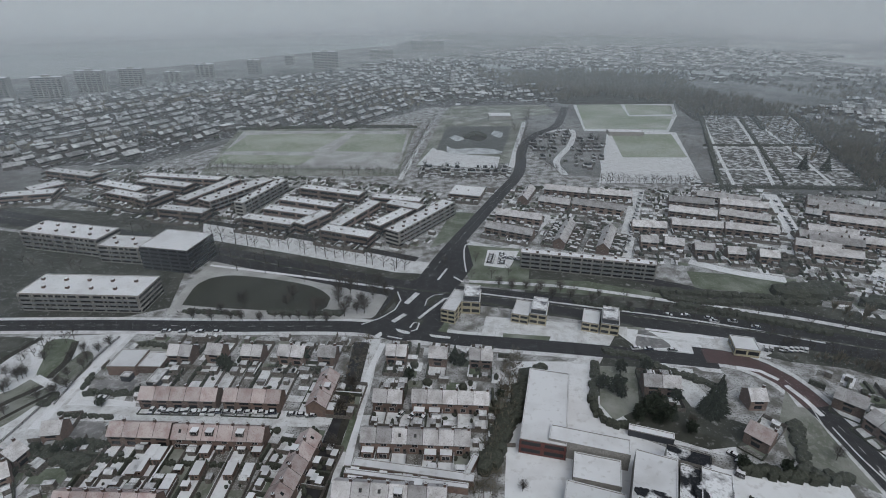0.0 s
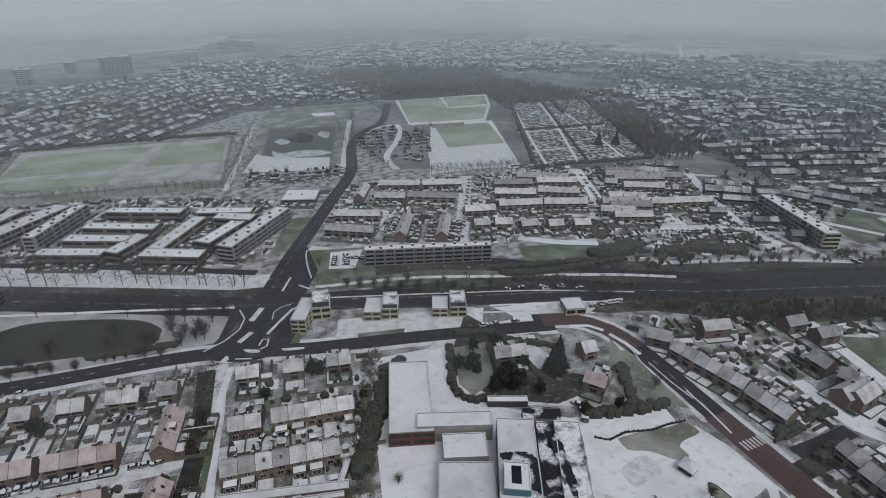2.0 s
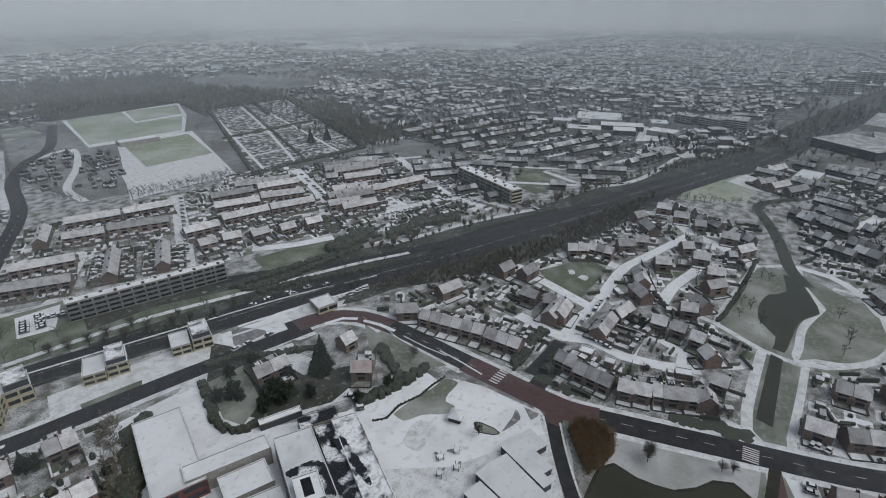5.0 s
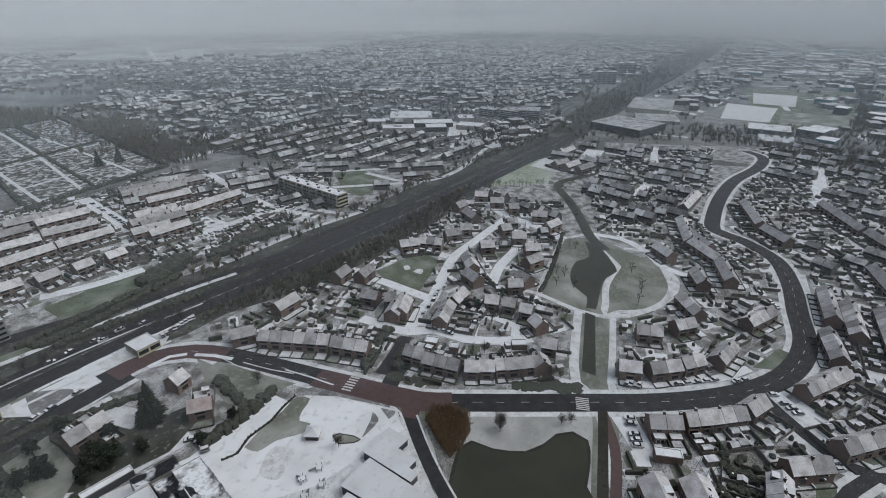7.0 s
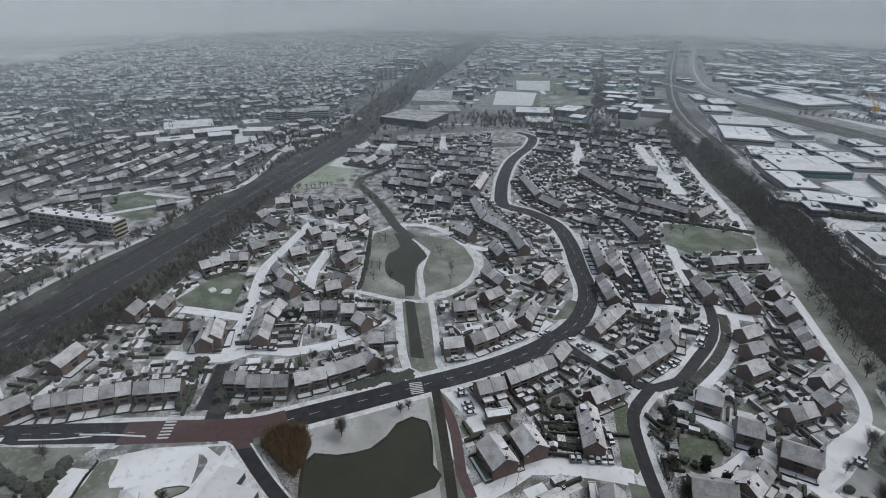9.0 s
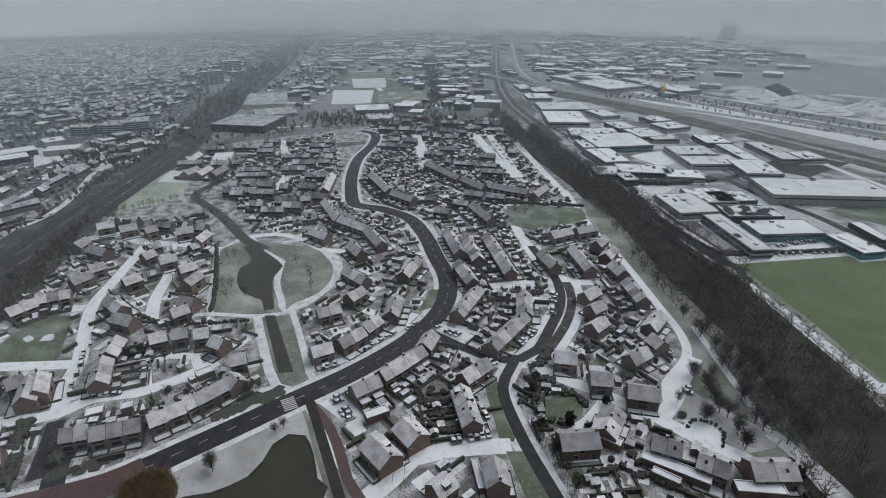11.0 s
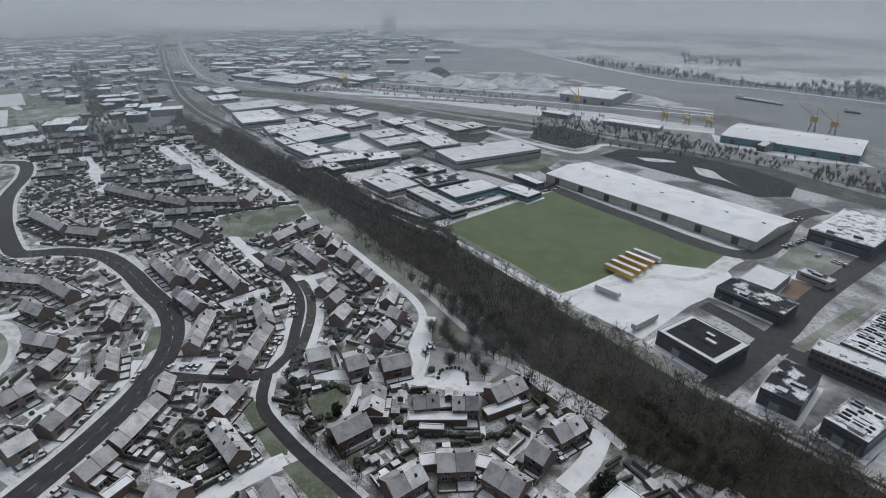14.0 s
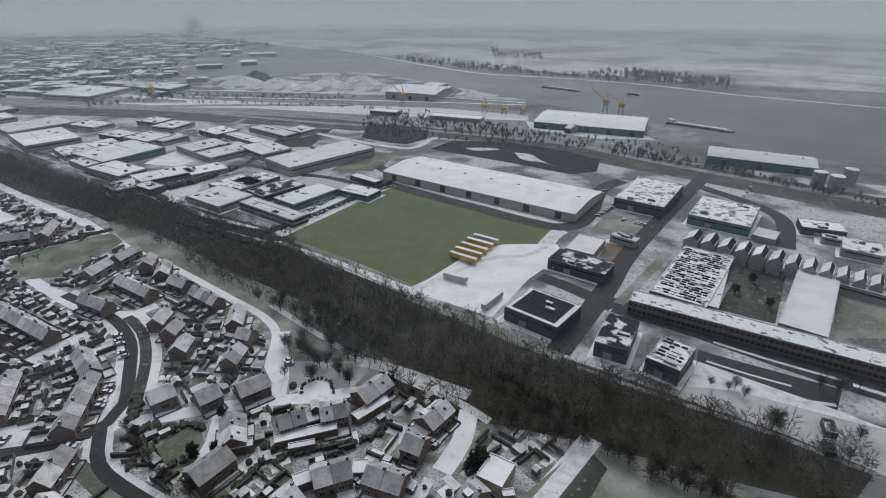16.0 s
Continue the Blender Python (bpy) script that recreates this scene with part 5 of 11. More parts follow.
# Nearest haze ring is added to lift dark tones over the gardens.
mist(170, (0.036, 0.038), 110, "faint painted haze ring that lifts dark tones of the near gardens")
mist(300, (0.03, 0.04), 110, "very faint painted haze ring over the town")
mist(450, (0.045, 0.06), 110, "very faint painted haze ring over the estates")
mist(650, (0.08, 0.13), 110, "faint painted haze ring over the far estates", (0.80, 0.92, 1.0, 1))
mist(900, (0.12, 0.25), 120, "faint grey painted haze ring over the far town", (0.82, 0.93, 1.0, 1))
mist(1250, (0.15, 0.38), 125, "grey painted haze ring over the fields", (0.92, 0.96, 0.99, 1))
mist(1750, (0.18, 0.90), 126, "grey painted haze ring near the horizon", (0.98, 0.99, 1.0, 1))

# ---- ground ----
s = Shape("ground")
s.face([(4900 * math.cos(k * math.pi / 36), 4900 * math.sin(k * math.pi / 36), 0) for k in range(72)])
thing("ground", "flat ground under patchy snow reaching the horizon", "ground", kind="structure", data=s.mesh("ground"))

# ---- the place ----
area("town_ground", "town", [(-317.3, 360.3), (-266.4, 459.5), (-126.9, 749.4), (13.9, 840.7), (104.8, 444), (235.6, 414.3), (507.4, 111.4), (549.6, -114.4), (574.7, 92.1), (625, -100.2), (574.7, -308.1), (377.7, -277.2), (202.4, -221.2), (139.3, -177.1), (95.3, -160.8), (-25.5, -139.3), (11.5, -116.2), (82.7, -74.4), (121.5, 14), (69.8, 113.8), (-10.7, 115.8), (-133.3, 112.9)], 0.004, "town ground, garden soil with patches of snow", "ground")
area("pond_west", "wet", [(-129.9, 230.2), (-130.5, 252.3), (-119.3, 261.2), (-93.3, 257.4), (-68.4, 248.7), (-57.2, 237), (-57.5, 228.2), (-67.1, 224), (-106.8, 227.1)], 0.082, "pond west, still dark water", "water", curved=True)
area("lawn_of_pond", "frost", [(139.4, 64), (146.3, 55.1), (165.4, 6), (152.3, -0.6), (112.3, -4.4), (95.5, 32), (114, 48.4)], 0.034, "lawn of pond, grass under thin grey snow", "ground", curved=True)
area("lawn_of_pond_west", "frost", [(-134.9, 227.6), (-135.6, 263.2), (-124.4, 284.5), (-70.7, 266.7), (-24.9, 247.5), (-28.4, 222.5), (-49.4, 217.5), (-125.5, 218.8)], 0.042, "lawn of pond west, grass under thin grey snow", "ground", curved=True)
area("park_ground", "lawn", [(309.8, 50.1), (328.6, 29.1), (304, -10.6), (263.9, -19.5), (234.8, -5), (236.5, 13.7), (238.1, 42.1)], 0.026, "park ground, frosted grass", "ground")
area("park_lawn_east", "lawn", [(281.4, 11.1), (302.1, 6.4), (310.3, -3), (302.6, -12.6), (276, -17.5), (251, -10.1), (242.9, 1), (239.6, 8.5), (254.1, 11.3), (269.3, 12.3)], 0.034, "park lawn east, frosted grass", "ground", curved=True)
area("park_lawn_west", "lawn", [(323.1, 44.7), (318.6, 33.7), (302.5, 28.4), (290.2, 33.1), (274, 34), (257.8, 30.3), (247, 22.1), (237.9, 22), (236.1, 25.8), (243.1, 42.1), (283.8, 44.3)], 0.034, "park lawn west, frosted grass", "ground", curved=True)
area("creek", "wet", [(319.4, 32.4), (314.1, 22.7), (291.7, 11.3), (285.2, 9.5), (271, 15.3), (256.3, 15.3), (239.1, 15.1), (239.1, 19.7), (250, 20.9), (259.9, 30), (274.9, 33.6), (289.9, 32.6), (298.2, 26.8)], 0.110, "creek, still dark water", "water", curved=True)
area("canal", "wet", [(234.5, 19.4), (233.3, 14.5), (186.7, 8), (187.7, 13.8)], 0.114, "canal, still dark water", "water")
area("canal_bank", "lawn", [(234, 25), (240.9, 8.3), (180, 0.5), (173.3, 16.9)], 0.030, "canal bank, frosted grass", "ground")
area("play_green", "green", [(234, 135), (266.5, 121.8), (259.5, 106.7), (218.3, 102.4), (222.5, 120.2)], 0.058, "play green, thinly frosted green grass", "ground")
area("lawn_strip_north", "green", [(14.4, 260.1), (78.2, 255.1), (115.5, 240.6), (113.8, 236.1), (63.3, 241.7), (14, 250.6)], 0.026, "lawn strip north, thinly frosted green grass", "ground")
area("lawn_block", "green", [(17.9, 300.5), (33.4, 298.9), (24.4, 270.2), (16.4, 270.2)], 0.026, "lawn block, thinly frosted green grass", "ground")
area("lawn_flat_east", "green", [(136.5, 267), (192.4, 257.2), (178.7, 239), (133.1, 247.7)], 0.026, "lawn flat east, thinly frosted green grass", "ground")
area("lawn_north_road", "green", [(-8.1, 296.4), (6.6, 357.6), (24.5, 354.4), (5.8, 308.9)], 0.050, "lawn north road, thinly frosted green grass", "ground")
area("school_field", "green", [(388.4, 262.2), (398.4, 238.3), (386.8, 199.2), (339.1, 204.3), (343.2, 221.9)], 0.030, "school field, thinly frosted green grass", "ground")
area("pasture_corner", "pitch", [(400.6, 120.2), (478.1, 126.9), (506.2, 84.8), (425.8, 78.5)], 0.058, "pasture corner, pale frosted sports pitch", "ground")
area("pond_island", "soil", [(22, 573.9), (36, 608.3), (48.5, 586.8), (39.5, 561.6)], 0.106, "pond island, dark leaf litter under bare trees", "ground", curved=True)
area("pond_north_bank", "lawn", [(55.8, 487.2), (85.9, 662.8), (100.7, 669.4), (67.4, 474.4)], 0.026, "pond north bank, frosted grass", "ground")
area("allotments", "graves", [(-23.2, 435.8), (-17.7, 486.9), (67.8, 478), (55.4, 436.1)], 0.030, "allotments, grave plots with snow", "ground")
area("cemetery", "graves", [(329.4, 694.3), (445.3, 694.8), (342.6, 407.6), (224.2, 414.3)], 0.026, "cemetery, grave plots with snow", "ground")
area("green_field", "field", [(215.7, -233.3), (198.7, -350.3), (64, -328.5), (68.6, -283.6), (86.4, -284.2), (113.7, -215.6)], 0.038, "green field, green winter field", "ground")
area("field_margin", "path", [(224.9, -233.8), (202, -360.8), (55.3, -331.3), (59.3, -274), (111.4, -206)], 0.026, "field margin, thin trodden snow", "ground")
area("lorry_yard", "snow", [(112.7, -211.6), (98.5, -272.7), (86.4, -284.2), (56.9, -298.3), (49.1, -286.5), (60.3, -248.1), (66, -205.4)], 0.050, "lorry yard, snow-covered surface", "ground")
area("belt_floor", "soil", [(572.2, -277.5), (392.2, -256.1), (217.2, -229.9), (112.2, -207.5), (29.8, -188.4), (-17.1, -182.6), (-81.4, -178.4), (-65.5, -149.5), (-50.8, -148.8), (-27.0, -146.6), (-0.9, -146.1), (17.6, -143.9), (45.2, -139.9), (66.1, -136.8), (99.9, -148.9), (166.6, -169.7), (263, -194.8), (344.9, -211.9), (517.2, -246.4)], 0.030, "belt floor, dark leaf litter under bare trees", "ground")
area("belt_floor_west", "soil", [(688.9, -281.8), (492.9, -253.3), (359.2, -258.6), (226.7, -244.8), (212.9, -240), (174.7, -181.1), (207.8, -187.1), (291.9, -210.1), (425.3, -220.2), (611.9, -229.1)], 0.034, "belt floor west, dark leaf litter under bare trees", "ground")
area("belt_path_lawn", "lawn", [(335, -209.2), (330.8, -219.2), (207.9, -190.1), (142.6, -178.3), (91.9, -156.5), (96.7, -137.7), (138.8, -134.8), (152.2, -154.9), (202, -170.5), (288.5, -188.4)], 0.042, "belt path lawn, frosted grass", "ground")
area("park_by_belt", "frost", [(134.4, -138.3), (104.4, -151.7), (97.9, -154.6), (99.1, -134.9), (117.1, -130.5), (120.9, -121.7)], 0.046, "park by belt, grass under thin grey snow", "ground")
area("industrial_ground", "yard", [(582.4, -283.3), (812.3, -413.3), (412.5, -594.6), (158.3, -520.3), (-155.2, -509.5), (-81.5, -178.9), (-17, -183.3), (30, -189.2), (112.7, -208.5), (218.9, -231.9), (392.2, -256.1)], 0.008, "industrial ground, industrial yards of asphalt and snow", "ground")
area("lawn_triangle", "green", [(156.6, -63.8), (159.7, -70), (129.4, -65.7), (126.1, -63.1), (129.2, -59)], 0.058, "lawn triangle, thinly frosted green grass", "ground")
area("estate_green", "green", [(139.3, -79.9), (143, -88), (139.6, -96.2), (130.9, -92.2), (126.5, -83.6), (131.8, -78.3)], 0.058, "estate green, thinly frosted green grass", "ground", curved=True)
area("school_yard_east", "path", [(94.5, 127.3), (132.1, 110.5), (143, 79.4), (130.7, 66.4), (107.7, 45.8), (86.9, 57.8), (65.8, 109.5)], 0.026, "school yard east, thin trodden snow", "ground")
area("school_yard", "snow", [(29, 184.8), (63.5, 184.8), (56.6, 157.3), (66.9, 143), (91.6, 128), (127.7, 121.4), (125.4, 102), (17, 101.9), (25.4, 163.6)], 0.042, "school yard, snow-covered surface", "ground")
area("villas_lot", "path", [(20.8, 220), (88.4, 210.4), (83.8, 196.2), (16.9, 201.3)], 0.042, "villas lot, thin trodden snow", "ground")
area("corner_lot", "snow", [(86.5, 212.8), (120.5, 205.8), (114.6, 189.6), (81.4, 196.2)], 0.058, "corner lot, snow-covered surface", "ground")
area("dark_yard", "asphalt", [(-23.5, -217.4), (-75, -212.7), (-70.3, -195.5), (-22.7, -200.5)], 0.038, "dark yard, dark wet asphalt", "ground")
area("cleared_plot", "tan", [(28.9, -312.6), (10.7, -312.1), (13.1, -290.9), (30.4, -290.9)], 0.026, "cleared plot, bare tan earth", "ground")
area("plot_lawn", "lawn", [(38, -360.7), (4.6, -357.2), (12, -324.7), (41.4, -325.6)], 0.034, "plot lawn, frosted grass", "ground")
area("forest_floor_north", "soil", [(60, 1060.1), (424.5, 1062.3), (413.8, 868.7), (446.6, 795), (459.8, 694.8), (380.6, 444.7), (353, 407.6), (439.3, 660.9), (307.8, 660.4), (323.4, 772.3), (172, 771.6), (15.6, 954.2)], 0.008, "forest floor north, dark leaf litter under bare trees", "ground")
area("river", "river", [(840.1, -754.9), (880.7, -881.5), (876.9, -1055.3), (925.5, -1158.8), (838.5, -1230), (560.3, -1070.6), (358.2, -975.3), (200.2, -971.2), (51, -959.3), (-62.7, -925.5), (-240.1, -890.5), (-395.9, -823.8), (-236.7, -440.8), (-171.6, -583.2), (-73.8, -568.6), (-25.4, -615.7), (42.3, -681.5), (201.9, -732.7), (395.6, -717.2), (524.2, -685.4), (784.5, -690.4)], 0.026, "river, wide grey water", "water")
area("far_river", "sea", [(40.8, 1202.5), (214.5, 1144.9), (390.3, 1093.9), (577.8, 1068), (825.8, 1075.6), (1070.9, 940.8), (1192.1, 971.7), (964.6, 1069.8), (618.6, 1142), (329.3, 1182.7), (135.8, 1252.1), (45.2, 1270.7)], 0.030, "far river, open water with pale sky reflection painted in", "water")
area("sea", "sea", [(-1294.9, 744.2), (-1013.3, 835.7), (-795.6, 1003.1), (-584, 1205.2), (-406.6, 1442.3), (-144.5, 1747), (-87.3, 2026.9), (-61.9, 2656.1), (-271, 3333.7), (-2497.3, 3290.2), (-4621.4, 2826.4)], 0.026, "sea, open water with pale sky reflection painted in", "water")
area("boulevard_verge", "verge", [(44.4, 270.2), (111.9, 259.1), (153.9, 240.7), (212.1, 221.4), (303.1, 192.8), (432.3, 166), (612.5, 124.8), (1026.5, 57.3), (2656.5, -176.9), (2458.5, -224.3), (942.3, 25.1), (546.4, 86.8), (381.6, 122.6), (265, 138.1), (210.3, 154.7), (166.7, 180.4), (146.3, 184.7), (119.2, 197.8), (83.5, 212.4), (41.4, 226.2)], 0.012, "boulevard verge, dark winter grass", "ground")
area("boulevard_verge_west", "verge", [(-422.4, 386.1), (-323.2, 368.2), (-191, 349.7), (-27.1, 275.1), (-1.1, 253.7), (-12.5, 235.9), (-49, 249.3), (-106.5, 270), (-183.5, 296.1), (-294.2, 329.3), (-389.9, 351.4)], 0.008, "boulevard verge west, dark winter grass", "ground")
area("peninsula", "yard", [(735.6, -647.3), (752.4, -748.2), (547.8, -888.6), (379.5, -822.1), (202.8, -741.3), (384.5, -696.8), (633.6, -624.8)], 0.070, "peninsula, industrial yards of asphalt and snow", "ground")
area("basin", "river", [(672.1, -586.2), (397.8, -626.3), (191, -695), (203.2, -723.3), (421.8, -665.2), (687.4, -611.2)], 0.074, "basin, wide grey water", "water")
area("yard_snow", "snow", [(94.5, 127.3), (117.1, 114.7), (133.7, 106.4), (141.6, 78.7), (130.3, 67.3), (97.9, 82.2), (68.5, 112.3)], 0.030, "yard snow, snow-covered surface", "ground")
area("farmland", "farm", [(817.9, 1650.1), (960.1, 1108), (1396.9, 857), (2054.3, 678.2), (3376.3, 355), (5552.1, 615.6), (1730.1, 3461.5)], 0.012, "farmland, snow-covered farmland", "ground")
area("farmland_south", "farm", [(2577, -904.2), (1516, -1301.5), (1055.9, -1229.3), (961.6, -1205.1), (622.4, -1134.6), (375.8, -1054.6), (202.8, -1030.3), (73.7, -1014.8), (-268.8, -1019.3), (-488.1, -1045.9), (-2094, -4910.9), (4589.4, -1650.7)], 0.004, "farmland south, snow-covered farmland", "ground")
area("far_town_floor", "farsoil", [(-540, 458.8), (-879.5, 788.8), (-605.2, 747.3), (-467.4, 951.5), (-188, 1141.9), (21.7, 1353.8), (197.3, 895.1), (152.1, 750.6), (-18.5, 749.8), (-106.6, 619.2), (-213.5, 607.5), (-273.4, 473.4)], 0.012, "far town floor, far gardens and snow", "ground")
area("far_town_floor_north", "farsoil", [(392.3, 398), (416.8, 248.9), (424.6, 184.5), (601.4, 122.3), (1529.9, 109.4), (2057.1, 365.5), (1521.1, 962.1), (884.7, 800.3), (509.3, 734.1), (493.4, 563.7)], 0.012, "far town floor north, far gardens and snow", "ground")
area("far_town_floor_east", "farsoil", [(876.7, 362.2), (1235, 75), (2286, -169.2), (2369.7, 364.4), (2227.7, 855.3)], 0.012, "far town floor east, far gardens and snow", "ground")
area("rail_zone", "verge", [(1074.3, -408.5), (853.8, -436.8), (371, -532.7), (203.4, -541.7), (-2.5, -514.6), (-147.7, -475.7), (-137.1, -428.2), (-4.6, -466.3), (189.7, -506.1), (345.4, -494.6), (785.5, -398.1), (968.2, -363.2)], 0.030, "rail zone, dark winter grass", "ground")
area("west_ground", "path", [(-192.6, 163.4), (-198.8, 201), (-142.8, 205.5), (-140.7, 157.1), (-144.4, 127.9), (-168.8, 135)], 0.026, "west ground, thin trodden snow", "ground")
area("courtyard", "verge", [(-31.7, -256.7), (-44.5, -312.9), (-66.7, -314.1), (-55.9, -253.7)], 0.034, "courtyard, dark winter grass", "ground")
area("factory_lawn", "lawn", [(-88.9, -308.3), (-110.1, -307), (-99.7, -260.6), (-78.5, -252)], 0.034, "factory lawn, frosted grass", "ground")
area("belt_side_lawn", "path", [(-18, -183.7), (-23.6, -208.9), (-37.4, -209), (-70.3, -195.5), (-84.2, -191.1), (-81.8, -180.4)], 0.034, "belt side lawn, thin trodden snow", "ground")
area("far_quay", "slush", [(1088.6, -486.5), (672.1, -586.2), (393.7, -619.6), (181.1, -660.7), (32.4, -577.1), (34.9, -547.7), (205.2, -546.5), (371, -532.7), (862.6, -441.8)], 0.038, "far quay, grey slushy asphalt", "ground")
area("crossing", "asphalt", [(-35.8, 205.7), (-27.4, 241.6), (-12, 260.1), (2.1, 280.9), (14.7, 308.9), (17.5, 273.7), (6.6, 244.6), (3.1, 220), (-4.7, 201.2), (-21, 199)], 0.098, "crossing, dark wet asphalt", "ground")
area("villa_lawn", "green", [(-6.1, 204.8), (-2.4, 222.5), (4.5, 220), (1.7, 205.7)], 0.042, "villa lawn, thinly frosted green grass", "ground")
area("villa_lawn_two", "green", [(27.5, 205.7), (49, 203.1), (46.9, 198.7), (27, 200.4)], 0.046, "villa lawn two, thinly frosted green grass", "ground")
area("corner_green", "lawn", [(86.9, 214.2), (117.9, 205.8), (102.4, 205.8), (85.5, 209.5)], 0.062, "corner green, frosted grass", "ground")
area("villa_garden", "town", [(64.2, 182.9), (104.9, 181.1), (113.8, 170.3), (95.3, 128), (69.3, 144.3), (57.9, 154.3)], 0.058, "villa garden, garden soil with patches of snow", "ground")
area("east_garden", "lawn", [(134.3, 167), (132.2, 145.7), (132.3, 128.1), (118.4, 123.5), (117.1, 135.3), (123.3, 151.4)], 0.062, "east garden, frosted grass", "ground")
strip("far_bank", "path", 8, [(830.5, -1218.1), (551.4, -1053.4), (353.1, -961.6), (198.7, -964.7), (50.1, -947.4), (-62.1, -909.8), (-238.1, -881.5)], 0.074, "far bank, thin trodden snow", "road")
strip("near_street_m", "snow", 8.8, [(462.3, -117.1), (406.3, -125.8), (368.8, -127.2)], 0.038, "near street m, snow-covered surface", "road")
strip("near_street_n", "snow", 8.8, [(556.8, -200.6), (462.9, -189.1), (398.9, -183.6)], 0.038, "near street n, snow-covered surface", "road")
strip("west_path", "path", 8, [(-144.1, 132.6), (-145.3, 148.3), (-145.7, 163.4), (-143.3, 206.4)], 0.050, "west path, thin trodden snow", "road")
strip("cycle_path", "path", 3, [(14.1, 255), (64.7, 248.9), (113.4, 235), (167.1, 219.2), (202.1, 205)], 0.090, "cycle path, thin trodden snow", "road")
strip("grave_path_a", "path", 3, [(371.1, 690.9), (326.1, 562.6), (267.6, 414.4)], 0.034, "grave path a, thin trodden snow", "road")
strip("grave_path_b", "path", 3, [(263.1, 534.6), (374.7, 535)], 0.038, "grave path b, thin trodden snow", "road")
strip("grave_path_c", "path", 3, [(385.6, 677.2), (347.9, 528.3), (316, 411.7)], 0.042, "grave path c, thin trodden snow", "road")
strip("grave_path_d", "path", 4, [(439.1, 684.3), (391.8, 535), (347.6, 414.6)], 0.046, "grave path d, thin trodden snow", "road")
strip("grave_path_e", "path", 3, [(318.2, 660.4), (269.5, 517.5), (235.6, 414.3)], 0.046, "grave path e, thin trodden snow", "road")
strip("grave_path_f", "path", 3, [(238.4, 460.9), (358.8, 461.2)], 0.050, "grave path f, thin trodden snow", "road")
strip("boulevard_far_lane", "asphalt", 8, [(62.9, 279.2), (110.2, 256.3), (145.8, 236.7), (197.8, 208.5), (292.5, 177.6), (399.5, 153.2), (487.4, 129.6), (587.7, 106.8)], 0.074, "boulevard far lane, dark wet asphalt", "road")
strip("boulevard", "asphalt", 18, [(-478.4, 398.9), (-308.4, 348.4), (-189.9, 308.5), (-109.5, 279.3), (-50.2, 256.8), (-12.9, 244.5), (33.4, 236), (86.4, 221.1), (135.3, 209.5), (192.5, 192.1), (197.5, 189), (257.5, 173.5), (331.5, 153.2), (456.8, 120.9), (582.2, 93.4), (914.5, 48.8), (2181.7, -150.4)], 0.078, "boulevard, dark wet asphalt", "road")
strip("north_road", "asphalt", 10, [(-12.9, 244.5), (2.1, 288.5), (17.3, 327), (41.4, 387.2), (66.1, 452), (80.5, 534), (103.9, 592.3), (134.5, 637.8), (167.7, 750.7)], 0.094, "north road, dark wet asphalt", "road")
strip("south_street_pavement", "path", 14, [(-257.9, 210), (-206.6, 211.5), (-154.1, 212), (-101, 211.1), (-48.4, 211.2), (-24.4, 207.9), (4.2, 201.2), (29.2, 197.8), (53.6, 194.5), (84.2, 189.6), (115.7, 184.1)], 0.038, "south street pavement, thin trodden snow", "road")
strip("south_street", "asphalt", 9, [(-257.9, 210), (-206.6, 211.5), (-154.1, 212), (-101, 211.1), (-48.4, 211.2), (-24.4, 207.9), (4.2, 201.2), (29.2, 197.8), (53.6, 194.5), (84.2, 189.6), (115.7, 184.1)], 0.102, "south street, dark wet asphalt", "road")
strip("estate_road_pavement", "path", 15, [(108.3, 190.6), (126, 185.5), (137.3, 172.5), (141.6, 151.6), (142.8, 123.5), (144.1, 92.4), (145.7, 68.7), (153.8, 46.5), (168.5, 10.7), (180.2, -17.2), (194.3, -41.5), (209.8, -58.9), (227, -69.8), (247.1, -75.8), (273.2, -76.9), (304.5, -78.6), (336.3, -75.1), (360, -58.5), (370.8, -44.3), (395.7, -44.3), (442.8, -51.4), (493.7, -64.8), (541.8, -86.6), (581.8, -95.5), (603.4, -82.8)], 0.054, "estate road pavement, thin trodden snow", "road")
strip("estate_road", "asphalt", 10, [(108.3, 190.6), (126, 185.5), (137.3, 172.5), (141.6, 151.6), (142.8, 123.5), (144.1, 92.4), (145.7, 68.7), (153.8, 46.5), (168.5, 10.7), (180.2, -17.2), (194.3, -41.5), (209.8, -58.9), (227, -69.8), (247.1, -75.8), (273.2, -76.9), (304.5, -78.6), (336.3, -75.1), (360, -58.5), (370.8, -44.3), (395.7, -44.3), (442.8, -51.4), (493.7, -64.8), (541.8, -86.6), (581.8, -95.5), (603.4, -82.8)], 0.106, "estate road, dark wet asphalt", "road")
strip("red_crossing", "redroad", 11, [(142.9, 112.7), (144.1, 92.4), (145.7, 68.7), (150, 56.5)], 0.110, "red crossing, red brick paving", "road")
strip("red_bend", "redroad", 10, [(112, 189), (126, 185.5), (137.3, 172.5), (140.7, 156.9)], 0.110, "red bend, red brick paving", "road")
strip("cross_link", "asphalt", 9, [(-12.9, 244.5), (-25.2, 217.5), (-32.4, 210.3)], 0.082, "cross link, dark wet asphalt", "road")
strip("spur", "asphalt", 7, [(147, 82.7), (159.7, 84.1), (174.8, 83.3)], 0.082, "spur, dark wet asphalt", "road")
strip("estate_loop_pavement", "path", 11, [(200.6, -51.7), (182.9, -63.9), (171, -74.9), (168.7, -84.5), (172.5, -94.5), (186.6, -107.7), (203.2, -121.4), (222, -130.1), (242.3, -133.9), (270.3, -136.8)], 0.046, "estate loop pavement, thin trodden snow", "road")
